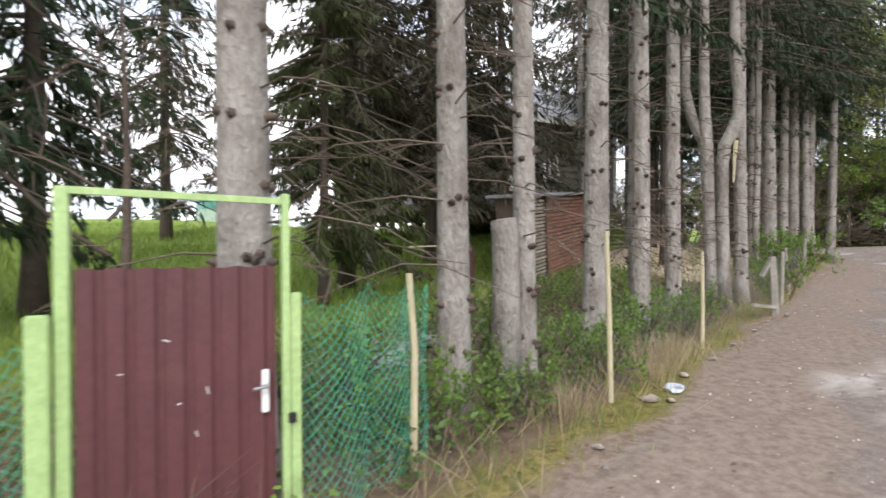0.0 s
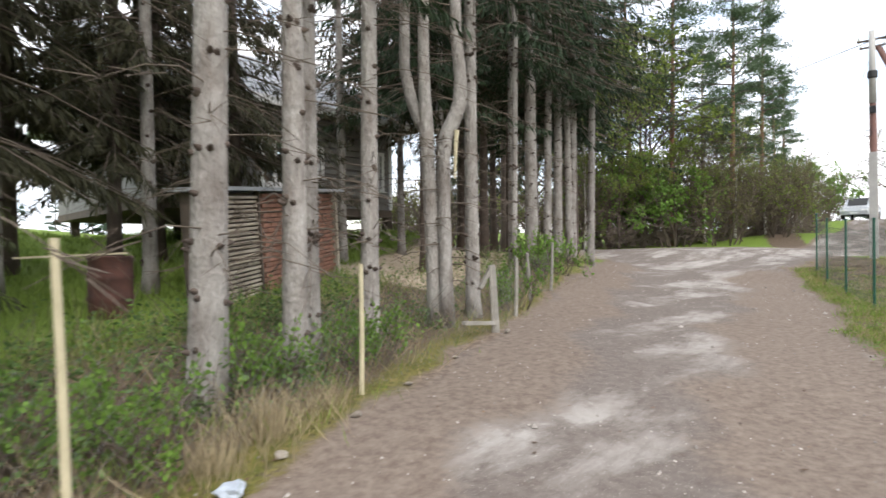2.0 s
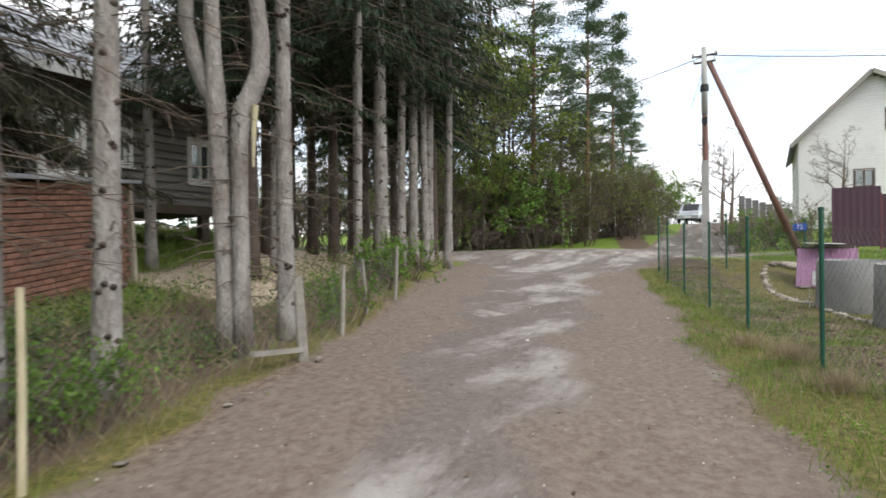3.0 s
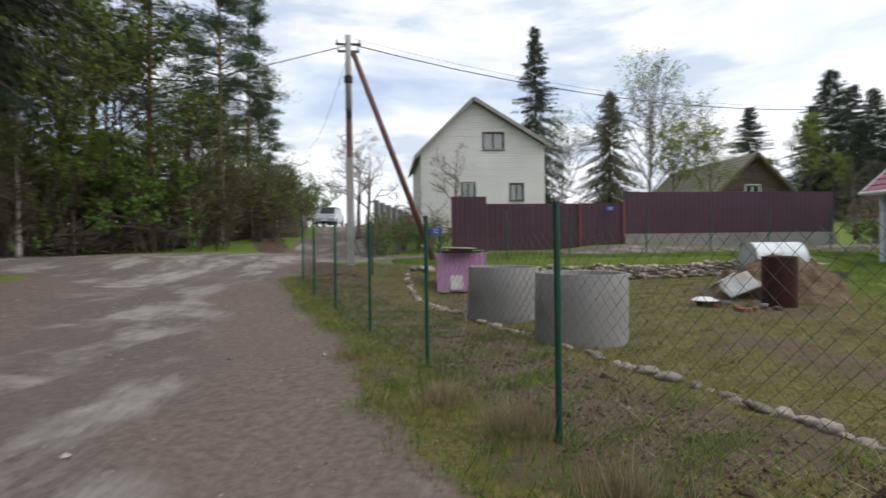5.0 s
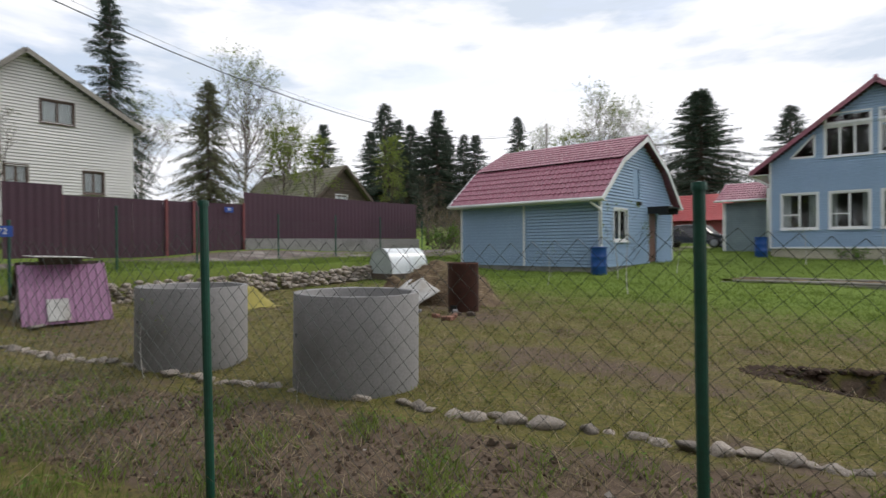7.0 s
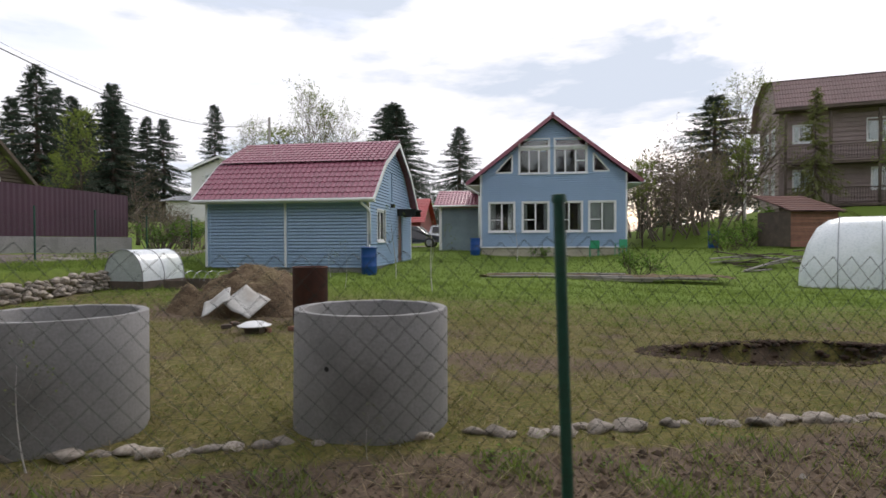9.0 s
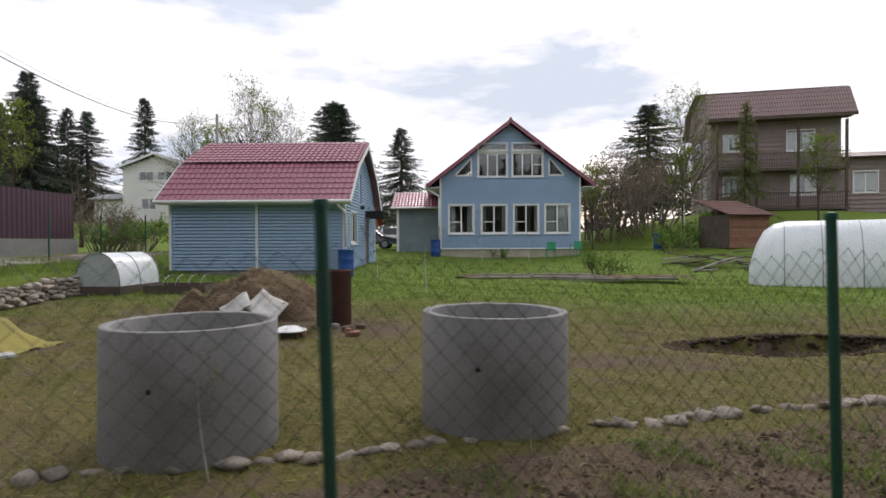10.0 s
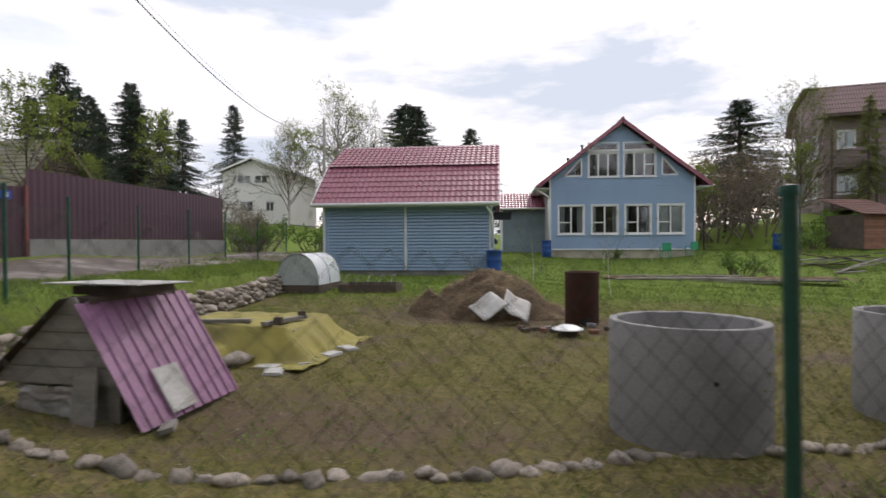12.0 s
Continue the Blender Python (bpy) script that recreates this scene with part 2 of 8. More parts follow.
GLASS = glass_mat("window_glass")
HOUSE_DARK = mat("dim_interior_wall", (0.25, 0.23, 0.20), (0.2, 0.18, 0.16), 0.9, 1, 10, 0)
CURTAIN = mat("white_curtain", (0.65, 0.64, 0.62), (0.55, 0.54, 0.53), 0.9, 4, 30, 0.1)
WIRE_MAT = mat("black_cable", (0.02, 0.02, 0.022), None, 0.6, 5, 30, 0)
CAR_DARK = mat("dark_car_paint", (0.02, 0.022, 0.028), (0.018, 0.02, 0.025), 0.25, 1, 20, 0, coat=0.6)
CAR_SILVER = mat("silver_car_paint", (0.42, 0.44, 0.47), (0.38, 0.40, 0.43), 0.3, 1, 20, 0, coat=0.5)
PLATE_BLUE = mat("blue_number_plate", (0.02, 0.08, 0.38), None, 0.4, 5, 30, 0)
ORANGE = mat("yellow_box_paint", (0.6, 0.32, 0.03), None, 0.5, 4, 30, 0.05)
CHAIR_GREEN = mat("green_plastic", (0.03, 0.32, 0.16), None, 0.45, 4, 30, 0.03)
ROOF_RED = mat("bright_red_roof", (0.38, 0.035, 0.04), (0.3, 0.03, 0.035), 0.5, 1, 20, 0.1)
BROWN_WALL = mat("brown_stucco", (0.30, 0.235, 0.225), (0.25, 0.195, 0.188), 0.85, 1, 25, 0.15)

# ---- builders ----


def bm_box(bm, x0, x1, y0, y1, z0, z1, m=None):
    vs = [bm.verts.new((x, y, z)) for z in (z0, z1) for x, y in ((x0, y0), (x1, y0), (x1, y1), (x0, y1))]
    for f in ((3, 2, 1, 0), (4, 5, 6, 7), (0, 1, 5, 4), (1, 2, 6, 5), (2, 3, 7, 6), (3, 0, 4, 7)):
        bm.faces.new([vs[i] for i in f])
    if m is not None:
        bmesh.ops.transform(bm, matrix=m, verts=vs)
    return vs


def boxes(*specs, m=None):
    bm = bmesh.new()
    for s in specs:
        bm_box(bm, *s, m=m)
    return bm


def soft_box(x0, x1, y0, y1, z0, z1, r=0.01, seg=2):
    bm = boxes((x0, x1, y0, y1, z0, z1))
    bmesh.ops.bevel(bm, geom=bm.edges[:], offset=r, segments=seg, affect="EDGES")
    return bm


def tube_bm(points, radii, n=8, cap=True, bm=None):
    """A round rod along points, with a radius for each."""
    bm = bm or bmesh.new()
    pts = [Vector(p) for p in points]
    if not hasattr(radii, "__len__"):
        radii = [radii] * len(pts)
    rings = []
    for i, p in enumerate(pts):
        d = (pts[min(i + 1, len(pts) - 1)] - pts[max(i - 1, 0)]).normalized()
        side = d.cross(Vector((0, 0, 1)) if abs(d.z) < 0.9 else Vector((1, 0, 0))).normalized()
        up = side.cross(d)
        rings.append([bm.verts.new(p + (side * math.cos(a) + up * math.sin(a)) * radii[i]) for a in (2 * math.pi * k / n for k in range(n))])
    for a, b in zip(rings, rings[1:]):
        for k in range(n):
            bm.faces.new((a[k], a[(k + 1) % n], b[(k + 1) % n], b[k]))
    if cap:
        bm.faces.new(rings[0][::-1])
        bm.faces.new(rings[-1])
    return bm


def lathe(profile, n=32, bm=None):
    """A turned body round z from (radius, height) pairs; closed where the radius is 0."""
    bm = bm or bmesh.new()
    rings = []
    for r, z in profile:
        rings.append([bm.verts.new((r * math.cos(2 * math.pi * k / n), r * math.sin(2 * math.pi * k / n), z)) for k in range(n)] if r > 0 else [bm.verts.new((0, 0, z))])
    for a, b in zip(rings, rings[1:]):
        for k in range(n):
            j = (k + 1) % n
            if len(a) == 1:
                bm.faces.new((a[0], b[j], b[k]))
            elif len(b) == 1:
                bm.faces.new((a[k], a[j], b[0]))
            else:
                bm.faces.new((a[k], a[j], b[j], b[k]))
    return bm


def finish(name, me, material, parent=None, label="", smooth=False, m=None):
    me.materials.append(material)
    if smooth:
        me.polygons.foreach_set("use_smooth", [True] * len(me.polygons))
    ob = new(name, me)
    if parent is not None:
        ob.parent = parent
    if m is not None:
        ob.matrix_basis = m
    if label:
        tagged(ob, label)
    return ob


def part(name, bm, material, parent=None, label="", smooth=False, m=None):
    me = bpy.data.meshes.new(name)
    bmesh.ops.recalc_face_normals(bm, faces=bm.faces[:])
    bm.to_mesh(me)
    bm.free()
    return finish(name, me, material, parent, label, smooth, m)


def raw(name, verts, faces, material, parent=None, label="", smooth=False, m=None):
    """One mesh straight from arrays of points and faces."""
    me = bpy.data.meshes.new(name)
    me.from_pydata(np.asarray(verts, dtype=float).tolist(), [], faces.tolist() if hasattr(faces, "tolist") else faces)
    return finish(name, me, material, parent, label, smooth, m)


def twin(ob, m, parent=None):
    """Another piece on the same mesh."""
    o = new(ob.name.split(".")[0], ob.data)
    o.parent = parent if parent is not None else ob.parent
    o.matrix_basis = m
    return o


def thing(name, m, label, category, group="", kind=""):
    ob = new(name)
    ob.empty_display_size = 0.1
    ob.matrix_basis = m
    return tagged(ob, label, category, group, kind)


class Rods:
    """Many thin rods gathered into one mesh."""

    def __init__(self, n=3):
        self.n, self.v, self.f, self.count = n, [], [], 0

    def add(self, pts, radii):
        pts = np.asarray(pts, dtype=float)
        k, n = len(pts), self.n
        d = np.gradient(pts, axis=0)
        d /= np.linalg.norm(d, axis=1)[:, None] + 1e-9
        ref = np.where(np.abs(d[:, 2:3]) < 0.9, np.array([[0, 0, 1.0]]), np.array([[1.0, 0, 0]]))
        s = np.cross(d, ref)
        s /= np.linalg.norm(s, axis=1)[:, None] + 1e-9
        u = np.cross(s, d)
        a = np.arange(n) * 2 * np.pi / n
        r = np.broadcast_to(np.asarray(radii, dtype=float), (k,))[:, None, None]
        self.v.append((pts[:, None, :] + r * (s[:, None, :] * np.cos(a)[None, :, None] + u[:, None, :] * np.sin(a)[None, :, None])).reshape(-1, 3))
        i = (np.arange(k - 1)[:, None] * n + np.arange(n)[None, :]).ravel()
        j = (np.arange(k - 1)[:, None] * n + (np.arange(n)[None, :] + 1) % n).ravel()
        self.f.append(np.stack([i, j, j + n, i + n], 1) + self.count)
        self.count += k * n

    def mesh(self, name, material, parent=None, label="", smooth=True):
        return raw(name, np.concatenate(self.v), np.concatenate(self.f), material, parent, label, smooth)


class Leaves:
    """Many small flat leaves, needles sprays or blades gathered into one mesh of four-cornered faces."""

    def __init__(self):
        self.v = []

    def add(self, base, along, side):
        """base, along, side: arrays of n points and vectors; a leaf is a slim kite from base to base + along."""
        base, along, side = (np.asarray(q, dtype=float) for q in (base, along, side))
        self.v.append(np.stack([base, base + along * 0.45 + side, base + along, base + along * 0.45 - side], 1).reshape(-1, 3))

    def mesh(self, name, material, parent=None, label=""):
        v = np.concatenate(self.v)
        return raw(name, v, np.arange(len(v)).reshape(-1, 4), material, parent, label)

# ---- the lie of the land ----
NEAR_LEVELS = [(-12, -6, -0.3), (0, 0, -0.09), (3, 0.4, 0.0), (3, 2.7, 0.12), (4.9, 3.3, 0.22), (7.4, 4.0, 0.32), (6.2, 1.0, 0.07), (9.7, -0.07, 0.15),
               (9.6, 2.2, 0.15), (11.7, 0.5, 0.22), (13.2, 3.0, 0.23), (16.6, 3.8, 0.32), (13.1, -1.5, 0.17), (15.3, -1.0, 0.17), (17.8, 0.1, 0.1), (14, -0.6, 0.13), (11, -1.3, 0.1), (9, -5, 0.06),
               (15.5, -6, 0.22), (19.3, -3.8, 0.25), (22, -11, 0.32), (22, 2.2, 0.9), (20, 3.4, 0.6), (5, -15.3, 0.1), (13.7, -16, 0.3), (20, -15, 0.42)]
FAR_LEVELS = [(18, -20, 0.6), (10.5, -26.5, 0.62), (16.5, -30, 0.9), (19, -33, 1.1), (25.5, -3, 1.05), (26.5, -12, 1.15), (26, -20, 1.2), (29.5, -10, 1.35), (38, -6, 2.2), (26, 8, 1.2), (40, 10, 1.9),
              (54, 4.5, 3.0), (36, 25, 1.6), (4.3, 6.6, 0.57), (7, 7.6, 0.70), (9.5, 8.6, 0.82), (12, 9.2, 1.0), (14.5, 9.8, 0.95), (12.5, 12.2, 1.85), (8, 11.3, 1.5), (5, 10.5, 1.15), (0, 7.5, 0.5), (1, 11, 1.15), (3, 14, 1.75), (-5, 14, 1.6), (0, 24, 2.3), (12, 18, 2.1), (2, 34, 2.6), (3, -30, 1.0), (-1, -34, 2.7), (-9, -38, 3.7),
              (24, -45, 1.1), (42, -47, 3.4), (30, -60, 3.0), (70, -60, 4.5), (-30, -60, 4.5), (60, 40, 3.0)]
LEVELS = np.array(NEAR_LEVELS + FAR_LEVELS)


def smooth01(v, lo, hi):
    t = np.clip((v - lo) / (hi - lo), 0, 1)
    return t * t * (3 - 2 * t)


def pit(x, y):
    """The dug pit in the lawn: 0 outside, 1 at its bottom."""
    u = (x - 8.6) * 0.98 + (y + 4.75) * 0.2
    v = -(x - 8.6) * 0.2 + (y + 4.75) * 0.98
    wob = 0.12 * np.sin(5 * u) + 0.06 * np.sin(13 * u + 2 * v)
    return 1 - smooth01(np.sqrt((u / 1.75) ** 2 + ((v + wob * 0.5) / 0.62) ** 2) + wob * 0.6, 0.86, 1.03)


WALL_X = 22.3   # the dry stone retaining wall below the side street


def fence_y(x):
    return 0.12 + 0.312 * (x - 9.73)


def level_arr(x, y):
    x, y = np.asarray(x, dtype=float), np.asarray(y, dtype=float)
    num, den = np.zeros_like(x), np.zeros_like(x)
    for cx, cy, cz in LEVELS:
        w = 1.0 / ((x - cx) ** 2 + (y - cy) ** 2 + 3.0) ** 2
        num += w * cz
        den += w
    z = num / den
    # the lawn stays low up to the retaining wall, the street's bank is above it
    inside = (y < 0.2) & (y > -13.5)
    up = smooth01(x, WALL_X + 0.15, WALL_X + 0.45)
    low = 0.22 + 0.14 * smooth01(-y, 3, 13)
    bank = np.maximum(z, 0.86 + 0.04 * np.clip(x - WALL_X, 0, 4))
    k = smooth01(x, 17.5, 20.5) * smooth01(y, -14.5, -12.5) * (1 - smooth01(y, -1.2, 0.6)) * (1 - smooth01(x, 27, 30))
    z = z * (1 - k) + k * (low * (1 - up) + bank * up)
    z = z - 0.8 * pit(x, y)
    return z


def level(x, y):
    return float(level_arr(np.array([x]), np.array([y]))[0])


def lumps(x, y):
    return (0.018 * np.sin(2.1 * x + 1.3 * y) * np.sin(1.7 * y - 0.8 * x + 1) + 0.012 * np.sin(4.7 * x - 2.2 * y) * np.sin(5.1 * y + 1.9 * x)
            + 0.006 * np.sin(11 * x + 3 * y) * np.sin(9.3 * y - 4 * x))


def sand_mask(x, y):
    """The sandy yard behind the spruces."""
    d = y - 0.40 * x + 0.1 * np.sin(2.3 * x)
    return smooth01(d, 2.7, 3.2) * (1 - smooth01(d, 5.6, 6.4)) * smooth01(x, 7.9, 8.7) * (1 - smooth01(x, 16.5, 19))


def road_mask(x, y):
    left = 1.3 + 0.40 * x
    right = fence_y(x) + 1.0 - 0.42 * smooth01(x, 9.5, 14)
    wob = 0.05 * np.sin(1.3 * x) + 0.05 * np.sin(3.1 * x + 1) + 0.04 * np.sin(7.3 * x)
    lane = smooth01(left + wob - y, -0.25, 0.3) * smooth01(y - right - wob, -0.25, 0.3) * (1 - smooth01(x, 24, 26))
    street = smooth01(x, 24.6, 25.2) * (1 - smooth01(x, 27.7, 28.3))
    cross = smooth01(x, 18.5, 21.5) * (1 - smooth01(x, 27.7, 28.4)) * smooth01(y, 2.9, 4.2) * (1 - smooth01(y, 22, 26))
    hill = smooth01(x, 26, 28) * (1 - smooth01(np.abs(y - 3.6 - 0.03 * (x - 28)), 1.6, 2.3)) * (1 - smooth01(x, 62, 66))
    yard = sand_mask(x, y)
    drive = (1 - smooth01(np.abs(x - 20.8), 1.4, 1.9)) * (1 - smooth01(y, -27, -26)) * smooth01(y, -46, -44)
    return np.clip(np.maximum.reduce([lane, street, cross, hill, yard * 0.95, drive * 0.9]), 0, 1)


def soil_mask(x, y):
    bed = smooth01(y - (fence_y(x) - 1.6), -0.25, 0.2) * (1 - smooth01(y - fence_y(x), -0.15, 0.25)) * smooth01(x, 8, 10) * 0.75
    worn = 0.5 * np.exp(-((x - 18.2) ** 2 / 9 + (y + 0.6) ** 2 / 2.0)) + 0.6 * np.exp(-((x - 12.0) ** 2 / 6 + (y + 3.4) ** 2 / 0.5)) + 0.8 * np.exp(-((x - 17.4) ** 2 / 5 + (y + 6.6) ** 2 / 2.2)) + 0.5 * np.exp(-((x - 14.6) ** 2 + (y + 5.2) ** 2) / 1.2)
    under = smooth01(y - (1.65 + 0.40 * x), -0.3, 0.4) * (1 - smooth01(y - (3.9 + 0.40 * x), -0.6, 0.6)) * 0.75 * (1 - smooth01(x, 19, 22))
    round_pit = smooth01(pit(x, y), 0.0, 0.06)
    return np.clip(np.maximum.reduce([bed, worn, under, round_pit]), 0, 1)


def lush_mask(x, y):
    far = smooth01(-y - 0.12 * (x - 10), 6.5, 11)
    left = smooth01(y - 0.2 * x, 3.5, 5.5)
    bank = smooth01(x, WALL_X, WALL_X + 0.6) * smooth01(y, -30, -20)
    return np.clip(np.maximum.reduce([far, left, bank]), 0, 1)


def litter_mask(x, y):
    """Strips of brown needles and dust on both sides of the gravel."""
    dl = 1.3 + 0.40 * x - y
    dr = y - fence_y(x) - 1.0 + 0.42 * smooth01(x, 9.5, 14)
    wob = 0.2 * np.sin(1.7 * x) + 0.12 * np.sin(4.1 * x + 1)
    a = smooth01(dl + wob * 0.5, -0.25, 0.25) * (1 - smooth01(dl + wob, 0.7, 1.5)) * 0.9
    b = smooth01(dr - wob * 0.5, -0.2, 0.2) * (1 - smooth01(dr + wob, 0.9, 2.0)) * 0.95
    return np.clip(np.maximum(a, b), 0, 1) * (1 - smooth01(x, 18, 21))


def axis_steps(lo, hi, fine, far_lo, far_hi):
    mid = np.arange(lo, hi + 1e-6, fine)
    out_hi, out_lo, s = [hi], [lo], fine
    while out_hi[-1] < far_hi:
        s *= 1.16
        out_hi.append(out_hi[-1] + s)
    s = fine
    while out_lo[-1] > far_lo:
        s *= 1.16
        out_lo.append(out_lo[-1] - s)
    return np.concatenate([out_lo[:0:-1], mid, out_hi[1:]])


gx, gy = axis_steps(-3, 27, 0.16, -900, 900), axis_steps(-18, 9, 0.16, -900, 900)
GX, GY = np.meshgrid(gx, gy, indexing="ij")
fx, fy = GX.ravel(), GY.ravel()
rm, sm, lm = road_mask(fx, fy), soil_mask(fx, fy), lush_mask(fx, fy)
fz = level_arr(fx, fy) + lumps(fx, fy) * (1 - 0.55 * rm) - 0.02 * rm
nx, ny = len(gx), len(gy)
ii = (np.arange(nx - 1)[:, None] * ny + np.arange(ny - 1)[None, :]).ravel()


def ground_material():
    m = bpy.data.materials.new("gravel_and_lawn")
    m.use_nodes = True
    t = m.node_tree
    bsdf = t.nodes["Principled BSDF"]
    co = t.nodes.new("ShaderNodeTexCoord").outputs["Object"]

    def att(name):
        a = t.nodes.new("ShaderNodeAttribute")
        a.attribute_name = name
        return a.outputs["Fac"]

    n2, n3, n4 = noise_at(t, co, 2.3, 6, 0.65), noise_at(t, co, 14, 5, 0.7), noise_at(t, co, 75, 3, 0.7)
    n5 = noise_at(t, co, 34, 4, 0.75)
    # lawn: moss, dry thatch and green
    thatch = mixed(t, ramp(t, n2, 0.36, 0.64), (0.135, 0.122, 0.032), (0.205, 0.165, 0.068))
    lawn = mixed(t, ramp(t, n3, 0.42, 0.60), thatch, (0.082, 0.088, 0.020))
    lawn = mixed(t, ramp(t, n5, 0.52, 0.64), lawn, (0.050, 0.042, 0.020))
    lawn = mixed(t, ramp(t, n4, 0.58, 0.72), lawn, (0.25, 0.205, 0.10))
    green = mixed(t, ramp(t, n3, 0.3, 0.7), (0.165, 0.235, 0.04), (0.11, 0.165, 0.03))
    grass = mixed(t, att("lush"), lawn, green)
    # bare soil with litter
    dirt = mixed(t, ramp(t, n3, 0.35, 0.65), (0.072, 0.052, 0.037), (0.145, 0.106, 0.076))
    dirt = mixed(t, ramp(t, n4, 0.55, 0.72), dirt, (0.22, 0.17, 0.115))
    # gravel road: pale dust, damp patches, small stones
    pale = mixed(t, ramp(t, n2, 0.35, 0.62), (0.25, 0.222, 0.20), (0.345, 0.318, 0.296))
    damp = mixed(t, ramp(t, n3, 0.3, 0.7), (0.115, 0.094, 0.083), (0.185, 0.157, 0.140))
    lane = nd(t, "ShaderNodeMapping", Rotation=(0, 0, -0.33), Scale=(0.42, 1.25, 1.0))
    t.links.new(co, lane.inputs[0])
    blot = noise_at(t, lane.outputs[0], 0.75, 9, 0.68)
    road = mixed(t, ramp(t, blot, 0.47, 0.58), damp, pale)
    ruts = noise_at(t, co, 0.8, 8, 0.7)
    road = mixed(t, ramp(t, ruts, 0.50, 0.60), road, damp)
    road = mixed(t, ramp(t, n4, 0.62, 0.75), road, (0.5, 0.47, 0.44))

    def edge(mask, lo, hi):
        add = nd(t, "ShaderNodeMath")
        add.operation = "MULTIPLY_ADD"
        t.links.new(n3, add.inputs[0])
        add.inputs[1].default_value = 0.55
        add2 = nd(t, "ShaderNodeMath")
        add2.operation = "MULTIPLY_ADD"
        t.links.new(n2, add2.inputs[0])
        add2.inputs[1].default_value = 0.7
        t.links.new(mask, add2.inputs[2])
        t.links.new(add2.outputs[0], add.inputs[2])
        return ramp(t, add.outputs[0], lo, hi)

    bald = ramp(t, noise_at(t, co, 0.9, 6, 0.72), 0.54, 0.64)
    grass = mixed(t, bald, grass, mixed(t, att("lush"), dirt, green))
    col = mixed(t, edge(att("soil"), 0.89, 1.17), grass, dirt)
    dust = mixed(t, ramp(t, n3, 0.4, 0.6), (0.12, 0.09, 0.068), (0.20, 0.155, 0.122))
    col = mixed(t, edge(att("road"), 0.79, 1.02), col, dust)
    col = mixed(t, edge(att("road"), 1.22, 1.52), col, road)
    sand = mixed(t, ramp(t, n2, 0.35, 0.65), (0.52, 0.43, 0.33), (0.40, 0.32, 0.24))
    col = mixed(t, edge(att("sand"), 0.95, 1.25), col, sand)
    needle = mixed(t, ramp(t, n3, 0.35, 0.65), (0.135, 0.103, 0.083), (0.215, 0.174, 0.145))
    col = mixed(t, edge(att("litter"), 0.92, 1.32), col, needle)
    t.links.new(col, bsdf.inputs["Base Color"])
    bsdf.inputs["Roughness"].default_value = 0.95
    bsdf.inputs["Specular IOR Level"].default_value = 0.15
    b1 = nd(t, "ShaderNodeBump", Strength=0.7, Distance=0.014)
    b2 = nd(t, "ShaderNodeBump", Strength=0.6, Distance=0.01)
    t.links.new(n3, b1.inputs["Height"])
    t.links.new(n4, b2.inputs["Height"])
    t.links.new(b1.outputs[0], b2.inputs["Normal"])
    t.links.new(b2.outputs[0], bsdf.inputs["Normal"])
    return m


ground = raw("ground", np.stack([fx, fy, fz], 1), np.stack([ii, ii + ny, ii + ny + 1, ii + 1], 1), ground_material(), smooth=True)
tagged(ground, "uneven lawn and pale gravel road with bare verges", "ground", kind="structure")
for key, values in (("road", rm), ("soil", sm), ("lush", lm), ("litter", litter_mask(fx, fy)), ("sand", sand_mask(fx, fy))):
    ground.data.attributes.new(key, "FLOAT", "POINT").data.foreach_set("value", values.astype(np.float32))


def gz(x, y):
    return level(x, y) + float(lumps(np.array(x), np.array(y))) * 0.8

# ---- houses ----


def siding_wall(spans, z0, z1, step=0.115, thick=0.14, proud=0.03):
    """A lapped wall in the plane y = 0 facing -y, in rows of boards; spans(z) gives the (x0, x1) runs at height z."""
    bm = bmesh.new()
    z = z0
    while z < z1 - 1e-4:
        top = min(z + step, z1)
        for a, b in spans(z, top):
            if b - a < 0.01:
                continue
            lip = z + (top - z) * 0.72      # a groove above each lap
            prof = ((-proud, z), (-proud * 0.55, lip), (0.045, lip), (0.045, top), (thick, top), (thick, z))
            le, ri = [bm.verts.new((a, y, h)) for y, h in prof], [bm.verts.new((b, y, h)) for y, h in prof]
            bm.faces.new(le), bm.faces.new(ri[::-1])
            for i in range(6):
                bm.faces.new((le[i], ri[i], ri[(i + 1) % 6], le[(i + 1) % 6]))
        z = top
    return bm


def cut(x0, x1, openings, z, top):
    """The run x0..x1 less the openings (xa, xb, za, zb) that the row z..top meets."""
    runs = [(x0, x1)]
    mid = (z + top) / 2
    for xa, xb, za, zb in openings:
        if za < mid < zb:
            nxt = []
            for a, b in runs:
                if xb <= a or xa >= b:
                    nxt.append((a, b))
                else:
                    nxt += [(a, xa), (xb, b)]
            runs = [r for r in nxt if r[1] - r[0] > 0.005]
    return runs


